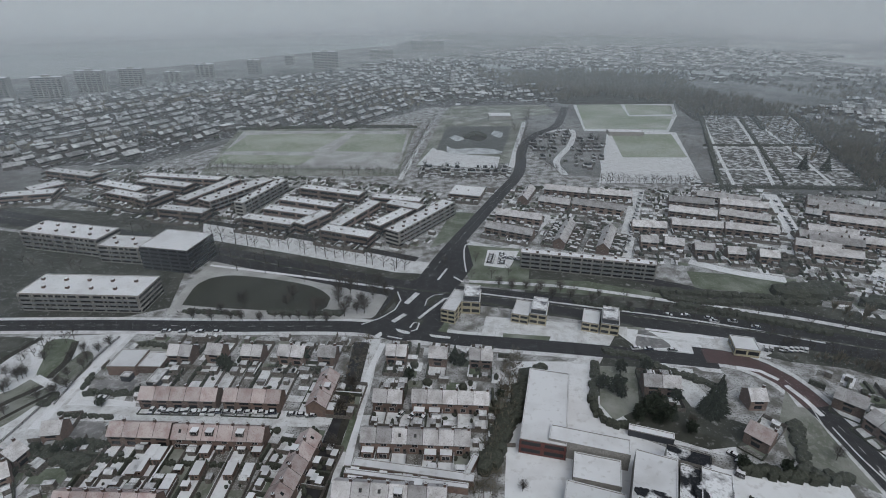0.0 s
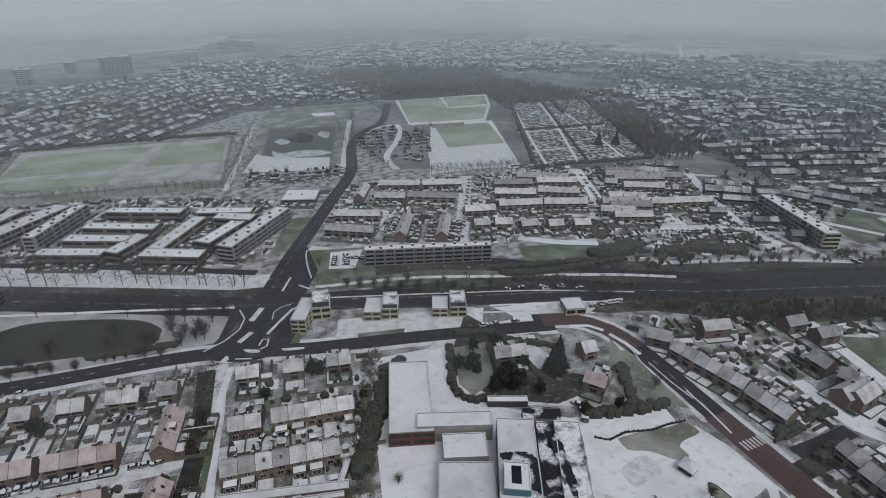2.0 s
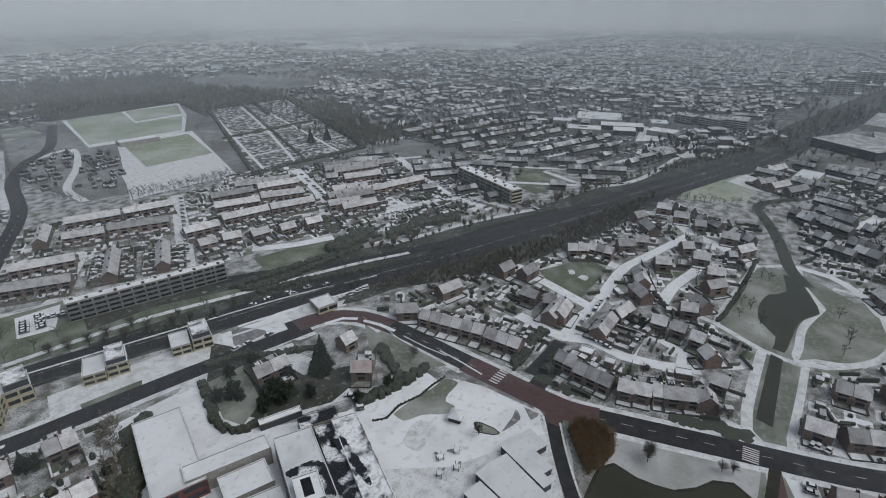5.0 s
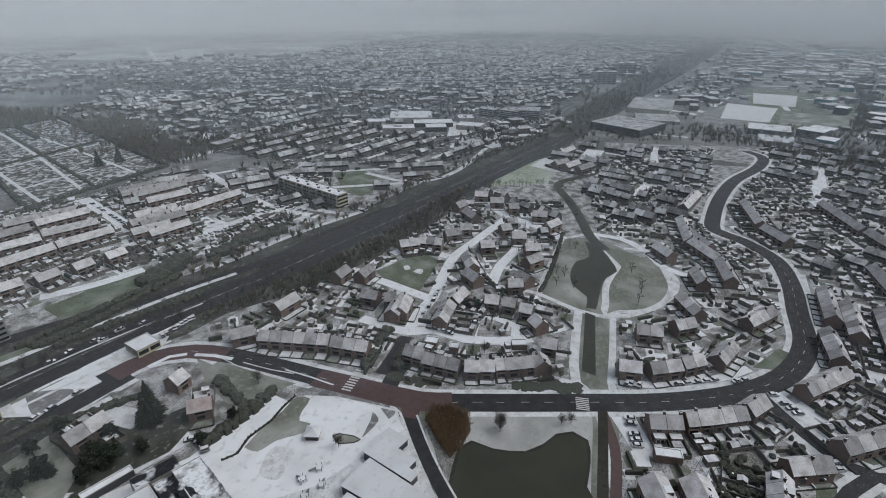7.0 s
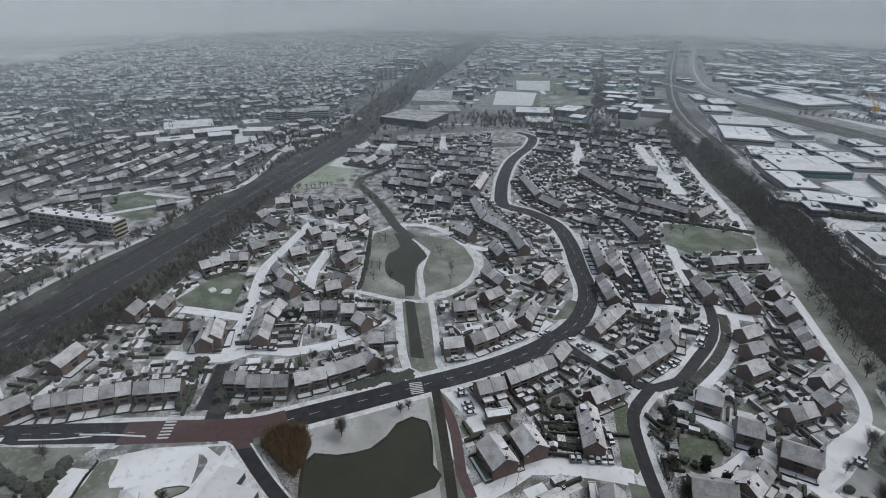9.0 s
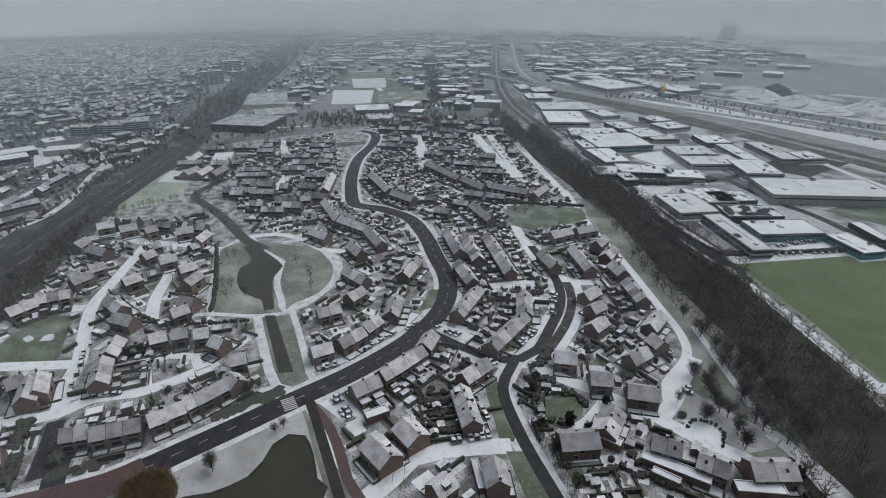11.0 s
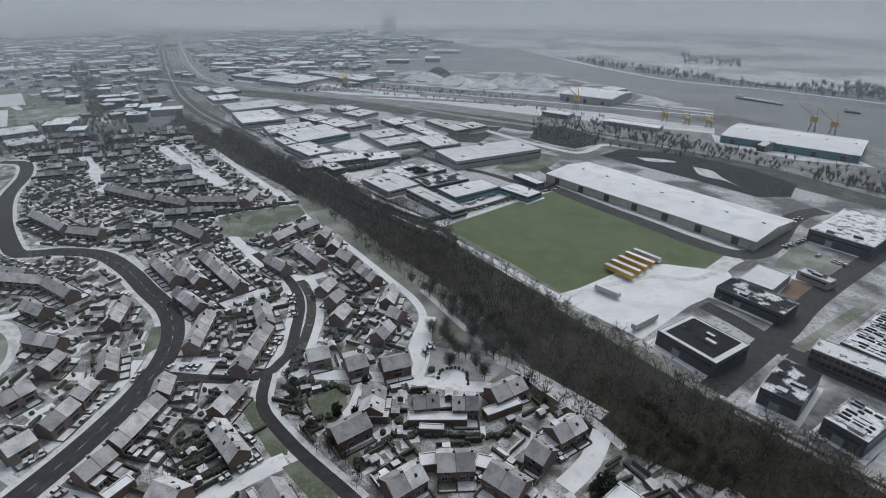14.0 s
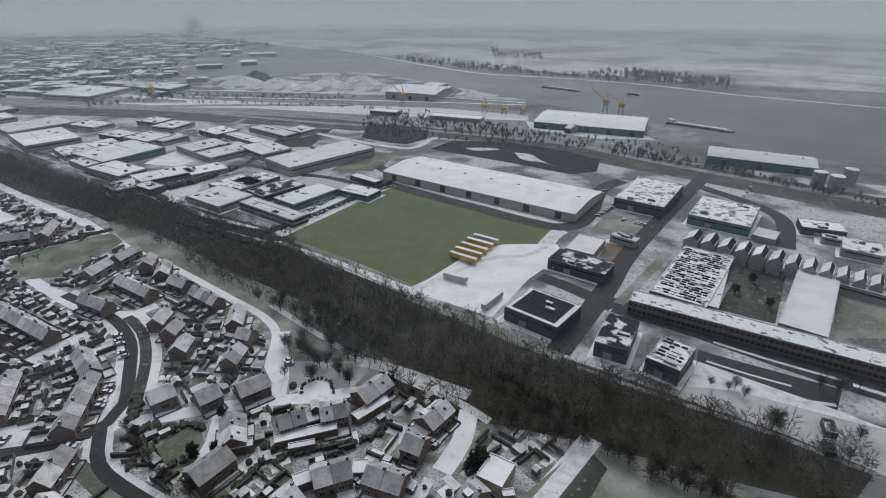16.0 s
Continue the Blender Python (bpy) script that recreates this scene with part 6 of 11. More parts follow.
strip("estate_loop", "asphalt", 5, [(200.6, -51.7), (182.9, -63.9), (171, -74.9), (168.7, -84.5), (172.5, -94.5), (186.6, -107.7), (203.2, -121.4), (222, -130.1), (242.3, -133.9), (270.3, -136.8)], 0.090, "estate loop, dark wet asphalt", "road")
strip("estate_down_pavement", "path", 9, [(168.2, -81.6), (153.8, -70.4), (134.9, -67.2), (117.8, -66.5), (102.8, -66.7), (93.9, -66.6)], 0.050, "estate down pavement, thin trodden snow", "road")
strip("estate_down", "asphalt", 4.5, [(168.2, -81.6), (153.8, -70.4), (134.9, -67.2), (117.8, -66.5), (102.8, -66.7), (93.9, -66.6)], 0.094, "estate down, dark wet asphalt", "road")
strip("north_lane", "snow", 6, [(303.1, -140.1), (263, -133.2), (232.5, -130.5)], 0.050, "north lane, snow-covered surface", "road")
strip("belt_path", "snow", 4, [(357.4, -206.9), (288.5, -188.4), (243.4, -180.6), (195.8, -169.5), (164.3, -161.7), (148.8, -152), (137.3, -133.6), (123.9, -125.6)], 0.066, "belt path, snow-covered surface", "road")
strip("long_lane", "snow", 7, [(582.2, 1.6), (466.2, 1.2), (415.1, 15.1)], 0.058, "long lane, snow-covered surface", "road")
strip("close_lane", "snow", 7, [(579.5, -139.3), (472.2, -122.1), (436.9, -129.5)], 0.034, "close lane, snow-covered surface", "road")
strip("industrial_road", "asphalt", 11, [(31.3, -191.5), (21.1, -251.6), (12.7, -314.2), (-22.7, -470.4), (-38.9, -529.6)], 0.050, "industrial road, dark wet asphalt", "road")
strip("industrial_branch", "asphalt", 8, [(18.4, -244), (-20.4, -233.4), (-73.7, -226.4), (-95.2, -222.4)], 0.054, "industrial branch, dark wet asphalt", "road")
strip("industrial_front", "asphalt", 12, [(214.7, -355.9), (128, -335.4), (55.1, -328.1), (48.3, -409.5), (36.1, -438.2)], 0.042, "industrial front, dark wet asphalt", "road")
strip("street_a", "path", 9, [(155.7, 407.2), (125.3, 332), (103.3, 277.5)], 0.026, "street a, thin trodden snow", "road")
strip("street_b", "snow", 9, [(253.9, 395.8), (234.0, 337.1), (212.6, 282.0)], 0.030, "street b, snow-covered surface", "road")
strip("street_c", "path", 6, [(16.3, 304.7), (40.1, 296.4), (67.5, 336.8), (72.1, 352.3)], 0.054, "street c, thin trodden snow", "road")
strip("lane_west", "path", 7, [(-31.4, 201.2), (-31.8, 166.8), (-34.4, 142.9), (-38, 117)], 0.042, "lane west, thin trodden snow", "road")
strip("lane_rows", "path", 8, [(-149.2, 154.1), (-100.5, 152.7), (-46, 150.7), (-38.1, 152.7)], 0.046, "lane rows, thin trodden snow", "road")
strip("lane_south", "path", 6, [(-29.4, 149.8), (13.7, 150.7)], 0.046, "lane south, thin trodden snow", "road")
strip("allot_path", "path", 6, [(104.8, 444), (105.8, 487.3), (132.4, 550.1), (146.2, 614.4), (111.5, 600.3)], 0.038, "allot path, thin trodden snow", "road")
strip("farm_road", "path", 8, [(965.9, 1103.7), (1535.6, 1812)], 0.034, "farm road, thin trodden snow", "road")
strip("verge_path", "path", 4, [(210.4, 219.9), (262.8, 206.7), (310.9, 188.2)], 0.082, "verge path, thin trodden snow", "road")
strip("lot_path", "path", 6, [(55.9, -150.7), (88.8, -152.6), (104.4, -151.7)], 0.050, "lot path, thin trodden snow", "road")
strip("lane_end", "snow", 6, [(10.3, -146.8), (14.5, -132.5), (19.4, -117.9)], 0.034, "lane end, snow-covered surface", "road")
strip("stream", "wet", 7, [(311.1, 19), (329.1, 30.8), (361.3, 42.6), (392.4, 55.8), (421.2, 70.1), (440.2, 65.9), (465.6, 50.7), (517.2, 47.9), (583.3, 55)], 0.114, "stream, still dark water", "road")
strip("island_one", "snow", 2, [(122, 181), (130.6, 178.3), (135, 172.8)], 0.126, "island one, snow-covered surface", "road")
strip("island_two", "snow", 2, [(135.9, 169.5), (138.5, 161.1), (139.6, 152.3)], 0.130, "island two, snow-covered surface", "road")
strip("path_wall", "path", 3, [(168.4, -171.7), (104.4, -151.7)], 0.142, "path wall, thin trodden snow", "road")
area("yard_lawn_two", "lawn", [(142.7, 55.9), (145.3, 78.2), (141.1, 78.4), (132.6, 61.7)], 0.058, "yard lawn two, frosted grass", "ground")
area("west_tree_strip", "path", [(-162.3, 337.6), (-99.7, 314.9), (-47.6, 293.9), (-8.5, 277.2), (-2.5, 262.6), (-26.8, 265.2), (-77.5, 284.2), (-152.3, 310.9)], 0.046, "west tree strip, thin trodden snow", "ground")
strip("west_far_lane", "asphalt", 6, [(-299.8, 391), (-233, 362.6), (-155.3, 336.5), (-100.1, 316.6), (-54.6, 298), (-14.9, 281.1)], 0.082, "west far lane, dark wet asphalt", "road")
strip("west_snow_edge", "snow", 2, [(-132.7, 273.6), (-72.7, 259), (-25.9, 246.6)], 0.102, "west snow edge, snow-covered surface", "road")
strip("island_a", "path", 0.7, [(-38.1, 212.7), (-29.7, 218.3), (-23.5, 225.7), (-21.2, 234.7), (-23.5, 243.4)], 0.142, "island a, snow-covered surface", "road")
strip("island_c", "path", 2.4, [(-23.6, 215), (-18.1, 221.8)], 0.150, "island c, snow-covered surface", "road")
strip("island_d", "path", 1.5, [(-11.5, 217.8), (-7.5, 224.1), (-3.3, 230.2), (1.1, 236.5), (4.8, 237.1)], 0.150, "island d, snow-covered surface", "road")
strip("island_e", "path", 0.8, [(-15.3, 209.9), (-13.6, 214.3), (-11, 213.9), (-12, 208.5), (-14.7, 207.1)], 0.154, "island e, snow-covered surface", "road")
strip("island_f", "path", 1.2, [(-2.6, 256.2), (2.4, 269.8)], 0.142, "island f, snow-covered surface", "road")
strip("island_g", "path", 0.8, [(-22.6, 265.8), (-15.3, 267.3), (-7.9, 271.5)], 0.146, "island g, snow-covered surface", "road")
strip("island_h", "path", 1.2, [(6, 259.9), (10.8, 254)], 0.146, "island h, snow-covered surface", "road")
strip("island_i", "path", 0.8, [(-25, 203.1), (-18.3, 201.1)], 0.158, "island i, snow-covered surface", "road")
strip("island_j", "path", 1.0, [(-28.8, 204.6), (-31.1, 202.8)], 0.162, "island j, snow-covered surface", "road")
strip("kerb_line", "path", 0.8, [(13.1, 265.4), (12.5, 284.8), (14, 301.2), (19.4, 303.7), (50.1, 296.2)], 0.150, "kerb line, snow-covered surface", "road")
area("corner_park", "green", [(15.7, 301), (53.4, 294.8), (45.1, 248.4), (15.2, 252), (12.6, 266.8)], 0.082, "corner park, thinly frosted green grass", "ground")
area("corner_car_park", "snow", [(27.2, 294.2), (46, 292.7), (37.5, 269.7), (23.4, 273.5)], 0.102, "corner car park, snow-covered surface", "ground")
strip("median_a", "verge", 2.2, [(13.8, 234.5), (54.4, 220.8), (88.8, 211.5)], 0.126, "median a, dark winter grass", "road")
strip("median_b", "snow", 1.6, [(93.7, 209.1), (102.9, 207.1), (111.7, 204.2), (122.2, 201.9)], 0.142, "median b, snow-covered surface", "road")
strip("median_c", "snow", 1.4, [(140.1, 197.5), (155.1, 193.6)], 0.142, "median c, snow-covered surface", "road")
strip("lane_edge", "path", 1.2, [(14.4, 243), (71, 229.1), (125.4, 214.6), (170.1, 198.2)], 0.130, "lane edge, thin trodden snow", "road")
strip("lane_edge_south", "path", 1.6, [(86.4, 204.8), (114.2, 197.3), (139.6, 187)], 0.134, "lane edge south, thin trodden snow", "road")
area("villa_snow", "path", [(53.4, 183.6), (63, 182.1), (57.3, 159), (61, 146.2), (68.5, 142.9), (98.4, 132.3), (104.6, 147.9), (101.2, 169.9), (103.2, 179.7), (59.9, 188.8)], 0.082, "villa snow, thin trodden snow", "ground")
area("villa_beds", "lawn", [(65.4, 181.7), (80.5, 181.3), (73.6, 156.3), (62.3, 150), (59.4, 158.6)], 0.090, "villa beds, frosted grass", "ground")
area("verge_of_road", "lawn", [(128.6, 157.9), (136.5, 156.6), (136.1, 131.9), (136.5, 118), (129.5, 123.1), (120.3, 128.7), (125, 144.6)], 0.086, "verge of road, frosted grass", "ground")
strip("yard_link", "asphalt", 9, [(55.6, -253.6), (37.7, -248.3), (14.8, -237.6)], 0.062, "yard link, dark wet asphalt", "road")
strip("factory_front_road", "asphalt", 9, [(14.8, -237.6), (-17.3, -232.4), (-58.8, -221.4), (-89.6, -215)], 0.066, "factory front road, dark wet asphalt", "road")
strip("east_yard_road", "asphalt", 11, [(-19.9, -448.6), (-55.9, -421.8), (-73, -397.3), (-69.7, -348.1)], 0.054, "east yard road, dark wet asphalt", "road")
strip("field_track", "path", 4, [(220.4, -228.5), (206.3, -316.6), (198, -353.6)], 0.050, "field track, thin trodden snow", "road")
strip("field_track_east", "path", 4, [(112.7, -208.5), (88.9, -260.8), (67.2, -278.4), (56.2, -318.9)], 0.066, "field track east, thin trodden snow", "road")
area("plaza_snow", "path", [(-19.9, -188.1), (-23.6, -208.9), (-65.6, -199.9), (-85, -194.4), (-82.2, -181.9), (-54.3, -180.7)], 0.054, "plaza snow, thin trodden snow", "ground")
strip("lane_d", "snow", 7, [(340.2, 356.6), (313.2, 300.4), (293.3, 250.4), (291.3, 216.4)], 0.086, "lane d, snow-covered surface", "road")
strip("lane_e", "path", 4.5, [(290.2, 373.3), (319.7, 366.4), (340.9, 352.3)], 0.090, "lane e, thin trodden snow", "road")
strip("lane_f", "path", 5, [(393.5, 230.7), (385.3, 192.5), (399.2, 169.4), (440.9, 159.3), (515.5, 160.6)], 0.082, "lane f, thin trodden snow", "road")
strip("lane_g", "path", 4.5, [(292.1, 257.8), (299.9, 234.3), (302.5, 194.9)], 0.090, "lane g, thin trodden snow", "road")
strip("lane_j", "snow", 6, [(595.1, -144.2), (498, -129.5), (448.1, -123.4), (422, -134.4)], 0.082, "lane j, snow-covered surface", "road")
strip("lane_k", "snow", 7, [(561.5, -217.2), (468.4, -199.8), (397.4, -186)], 0.042, "lane k, snow-covered surface", "road")
strip("lane_m", "snow", 6, [(505.9, -229.4), (403.9, -211.3), (342.5, -201.3)], 0.086, "lane m, snow-covered surface", "road")
strip("park_walk", "path", 3, [(233, 11.4), (241.6, 3.6), (250.3, -11.3), (275.1, -19.1), (300.3, -13.9)], 0.094, "park walk, thin trodden snow", "road")
area("loop_green", "green", [(123, -58.9), (121.4, -64.5), (100.7, -64.9), (99.2, -61.5), (102.8, -57.6)], 0.082, "loop green, thinly frosted green grass", "ground")
area("belt_green", "green", [(338.2, -148.7), (334.9, -165.6), (318, -198.9), (299.1, -192.5), (290.4, -148.4), (304.3, -138.6)], 0.082, "belt green, thinly frosted green grass", "ground")
area("corner_bed", "green", [(217.2, -51.8), (236.3, -63.9), (234.5, -68.3), (218.7, -60.8)], 0.082, "corner bed, thinly frosted green grass", "ground")
area("thicket_floor", "soil", [(212.6, 198.1), (260.3, 196.7), (322.9, 176.8), (355.3, 152.3), (375.9, 142), (302.7, 147.4), (257.1, 169.5), (217.3, 169.3), (193.5, 180.7)], 0.026, "thicket floor, dark leaf litter under bare trees", "ground")
# Verge patch whose dark tone also paints in the shade of trees.
area("west_dark", "verge", [(-337.4, 336), (-183.5, 296.1), (-143.9, 267.9), (-134.9, 227.6), (-157.1, 217.3), (-235.7, 214.8)], 0.026, "west dark, winter grass darkened to paint in tree shade", "ground")
strip("boulevard_median", "verge", 1.6, [(-478.4, 398.9), (-308.4, 348.4), (-189.9, 308.5), (-109.5, 279.3), (-50.2, 256.8), (-12.9, 244.5), (33.4, 236), (86.4, 221.1), (135.3, 209.5), (192.5, 192.1), (197.5, 189), (257.5, 173.5), (331.5, 153.2), (456.8, 120.9), (582.2, 93.4), (914.5, 48.8), (2181.7, -150.4)], 0.138, "boulevard median, dark winter grass", "road", shift=0.4)
area("farm_strip_a", "farm", [(918.2, 1258.3), (1002.4, 1088.7), (1086.7, 950), (1663.5, 918.2), (2280.3, 1224.1), (2729, 2866.7), (2612.7, 3444.9)], 0.026, "farm strip a, snow-covered farmland", "ground")
area("quay_snow", "path", [(612.8, -503.8), (507.7, -543.4), (361.7, -568), (279.1, -587.8), (165.7, -619), (173.4, -646.2), (288.8, -642.6), (420.9, -607.3), (636.7, -553.5)], 0.054, "quay snow, thin trodden snow", "ground")
area("quay_snow_west", "path", [(890.1, -457.3), (720.9, -488.3), (618.9, -509.1), (636.7, -553.5), (773.9, -545.1), (961.3, -497.6)], 0.058, "quay snow west, thin trodden snow", "ground")
area("quay_dark", "slush", [(828.9, -466.2), (707.1, -494.6), (617.2, -535.4), (630.1, -547.3), (745, -523.2), (865, -488.4)], 0.062, "quay dark, grey slushy asphalt", "ground")
strip("quay_edge", "snow", 4, [(650.3, -571.1), (410.6, -647), (195.3, -709.6)], 0.078, "quay edge, snow-covered surface", "road")
strip("dock_edge", "snow", 4, [(687.4, -611.2), (553.5, -655.9), (388.9, -704.8), (199.7, -724.8)], 0.082, "dock edge, snow-covered surface", "road")
area("dock_yard", "path", [(168.7, -617.7), (156.5, -610.3), (34.7, -601.6), (22.3, -586.6), (75.9, -567.4), (150.5, -576.9)], 0.070, "dock yard, thin trodden snow", "ground")
area("road_verge_a", "lawn", [(15.6, -243), (-3.5, -314.2), (-8.3, -312.3), (10.1, -242.5)], 0.058, "road verge a, frosted grass", "ground")
area("lane_green", "green", [(-31.8, 166.8), (-31.3, 151.3), (-32.8, 135.1), (-35.1, 135.1), (-33.6, 152.7), (-33.5, 166.8)], 0.082, "lane green, thinly frosted green grass", "ground")
strip("pond_walk", "path", 3, [(164, 3.8), (152.3, -0.6), (137.5, -3.2), (125.7, -7.8)], 0.082, "pond walk, thin trodden snow", "road")
area("west_lawn_two", "lawn", [(-136.8, 198.9), (-125.3, 201.1), (-117.9, 190.6), (-128.7, 187.8)], 0.082, "west lawn two, frosted grass", "ground")
strip("field_edge", "path", 3, [(112.6, -213.5), (163.6, -223.4), (214.1, -231.3)], 0.070, "field edge, thin trodden snow", "road")
area("belt_edge_lawn", "lawn", [(111.4, -209.1), (67.1, -200.7), (45.4, -195.7), (28, -190.9), (29.1, -185.4), (52.8, -190.1), (110.1, -203.6)], 0.046, "belt edge lawn, frosted grass", "ground")
area("villa_dark", "verge", [(79.6, 206.1), (90, 184.7), (93.4, 157.5), (109.9, 147.9), (108.8, 138.7), (90.8, 136.1), (69.5, 146), (57.3, 169.3)], 0.086, "villa dark, dark winter grass", "ground")
terrace(-112.5, 159.5, -83.7, 158.6, roof="pinkroof", back=1, garden=17, front=3)
terrace(-80.9, 158.6, -59.8, 157.4, roof="pinkroof", back=1, garden=17, front=3)
terrace(-113.9, 141.3, -92.6, 140.5, roof="pinkroof", back=-1, garden=24, front=3)
terrace(-91.4, 140, -60.3, 138.7, roof="pinkroof", back=-1, garden=24, front=3)
terrace(-44.7, 138.2, -49.8, 110.4, roof="pinkroof")
terrace(-44.2, 170.7, -46.3, 151.9, roof="pinkroof", back=1)
terrace(-114.5, 112.7, -84.1, 111.8, roof="pinkroof")
terrace(-114.3, 186.5, -104.5, 185.7)
terrace(-98.6, 187.3, -91.9, 186.5)
terrace(-83.6, 186.5, -75.1, 185.7)
terrace(-68.2, 186.5, -57.2, 184.9)
terrace(-51.5, 185.7, -44.3, 185)
terrace(-137.1, 141.3, -130.8, 142.1)
terrace(-23.3, 186.6, -15, 185.8)
terrace(-5.5, 185, 2, 184.2)
terrace(11.3, 183.8, 20.6, 182.7)
terrace(-25.5, 158.3, -14.9, 157.4)
terrace(-11.2, 158, 17, 156.5, back=-1, garden=9)
terrace(-27.4, 138.7, 9.2, 136.9, back=-1, garden=13)
terrace(-32.9, 116.5, 1.1, 114)
terrace(77.8, 167.3, 91.3, 165.7)
terrace(106.3, 142.3, 111.7, 136.2, roof="pinkroof", back=1)
terrace(113.8, 158.8, 120.1, 158.8, garden=0)
terrace(58.2, 371.4, 68.2, 397.3, garden=0)
terrace(79.1, 397.4, 109.6, 388)
terrace(111.8, 388, 141.4, 380.3)
terrace(70.6, 371.4, 91.4, 363.1)
terrace(94, 365.4, 126.4, 351.7)
terrace(37.2, 344.9, 66.5, 334.5)
terrace(28.6, 322.5, 56.8, 308.6)
terrace(70.2, 295.7, 83.8, 327.5)
terrace(94.5, 287.6, 107.8, 317.9)
terrace(165.4, 371.6, 194.6, 363.3)
terrace(199.8, 365.7, 229.3, 356.4)
terrace(157.9, 351.8, 186.3, 341)
terrace(190.2, 345.3, 218.2, 332.8)
terrace(150.5, 327.6, 180.7, 320.9)
terrace(182.5, 320.9, 211.9, 311.6)
terrace(123.6, 324.6, 144.3, 320.8)
terrace(120.9, 300, 130.7, 298.3)
terrace(134.8, 297.5, 145.1, 294.2)
terrace(149.1, 289.3, 160.1, 287.7)
terrace(165.9, 283.8, 175.6, 282.3)
terrace(182.6, 280, 192.7, 277.7)
terrace(222.7, 308.9, 248.5, 302.8)
terrace(213.2, 296, 234, 286.3)
terrace(248.5, 300.3, 265.9, 294.4)
terrace(215.9, 283.9, 240.2, 276.3)
terrace(266.6, 371.9, 289.8, 363.5)
terrace(263.7, 354.2, 300.7, 341.2)
terrace(259, 334.9, 287.2, 323)
terrace(190.9, 383.3, 229.1, 366.5)
terrace(262.1, 364.3, 318.3, 339.9)
terrace(234.5, 318.6, 259, 307.3)
terrace(224.6, 301.6, 252, 292.3)
terrace(265.9, 295.3, 300.3, 287.2)
terrace(394.8, -23.8, 432.1, -33.7, garden=0)
terrace(355.6, -24.4, 328.7, -39.3)
terrace(424.9, -65.6, 380.5, -71.7)
terrace(375.7, -72.8, 356.2, -84.2)
terrace(340.4, -170.8, 355, -187.6, garden=5)
terrace(371.7, -147.1, 347.8, -169.7)
terrace(442.6, -117.3, 393.6, -131.5)
terrace(392.7, -133.6, 366.2, -142.6)
terrace(334.7, -121.7, 304.8, -124.4)
flat_block(43.6, 270.3, 113.9, 254.5, 5.7, 9.9, "concrete", storeys=4, name="apartment_block", label="long four-storey concrete apartment block with balconies")
flat_block(-26.8, 296.8, 8.3, 349.5, 9.9, 10.3, "concrete", storeys=4, name="apartment_block", label="four-storey apartment block beside the road")
flat_block(-137.1, 346.9, -120.6, 399.2, 7.4, 10.3, "concrete", storeys=4, name="apartment_block", label="four-storey apartment block with chimneys")
flat_block(-163.3, 353.7, -132.3, 404.5, 12.4, 8.6, "brick", storeys=3, name="apartment_block")
flat_block(326.8, 271.2, 307.7, 205.2, 9.5, 10.7, "cream", storeys=4, name="apartment_block", label="four-storey brick apartment block end-on to the road")
flat_block(-168.1, 269.1, -139.1, 263.3, 24.6, 13.8, "darkwall", storeys=6, name="office_block", label="dark blue-black cube-shaped office block")
flat_block(-205.1, 225.0, -145.3, 222.4, 19.9, 9.5, "concrete", storeys=4, name="apartment_block", label="long apartment building with stepped terraces and flat roof")
flat_block(-253.6, 296.0, -200.8, 283.8, 17.7, 11.2, "concrete", storeys=4, name="apartment_block")
flat_block(-197.1, 278.0, -171.6, 274.3, 15.1, 10.3, "concrete", storeys=4, name="apartment_block")
flat_block(-0.9, 215.3, 5.6, 212.9, 19.8, 7.0, "cream", name="villa", label="cream cubic villa with a flat snowy roof", storeys=3, bays=2)
flat_block(32.2, 215.1, 39.8, 212.6, 13.5, 4.7, "cream", storeys=2, bays=2)
flat_block(40.5, 213.7, 48.0, 211.6, 12.5, 5.5, "cream", name="villa", label="cream cubic villa with broad dark windows", storeys=2, bays=2)
flat_block(41.1, 214.0, 47.7, 212.2, 11.5, 7.8, "darkwall", top="meltroof", name="villa_top_storey", label="dark set-back top storey of a cream villa")
flat_block(63.6, 207.9, 70.8, 205.6, 11.8, 4.7, "cream", storeys=2, bays=2)
flat_block(71.6, 205.5, 79.3, 203.2, 12.3, 5.5, "cream", name="villa", label="cream cubic villa with broad dark windows", storeys=2, bays=2)
flat_block(72.2, 205.8, 79.0, 203.8, 11.3, 7.8, "darkwall", top="meltroof", name="villa_top_storey", label="dark set-back top storey of a cream villa")
flat_block(9.3, 222.7, 17.9, 221.7, 12.0, 6.6, "cream", name="villa", label="cream cubic villa with broad dark windows", storeys=2, bays=2)
flat_block(9.9, 223.1, 17.5, 222.3, 11.0, 9.4, "darkwall", top="meltroof", name="villa_top_storey", label="dark set-back top storey of a cream villa")
flat_block(-121.5, -357.8, -150.4, -347.8, 20.3, 6.0, "concrete", apron=3)
flat_block(-83.5, -299.1, -132.0, -286.3, 11.3, 5.2, "concrete", apron=3)
flat_block(-89.8, -364.6, -102.4, -363.3, 6.3, 4.3, "concrete", apron=3)
hall(215.4, -364.5, 54.1, -335.8, 52.2, 6, "metalwall")
hall(150.3, -586, 34.7, -589.5, 70, 7.2, "bluewall")
hall(-25.2, -519, -108.4, -514.7, 36, 7, "bluewall")
low_flats(-240.7, 404.4, -196.7, 390.5, 10, 7)
low_flats(-245.2, 419.5, -177.5, 407.8, 9, 7)
low_flats(-250.3, 377.8, -208.3, 360.7, 9, 7)
low_flats(-210.9, 359.3, -200.4, 380, 9, 7)
low_flats(-182.8, 360.5, -160.4, 410.2, 10, 7)
low_flats(-196.1, 344.6, -161.4, 336.1, 9, 7)
low_flats(-109.1, 388.6, -61.4, 371.9, 9, 7)
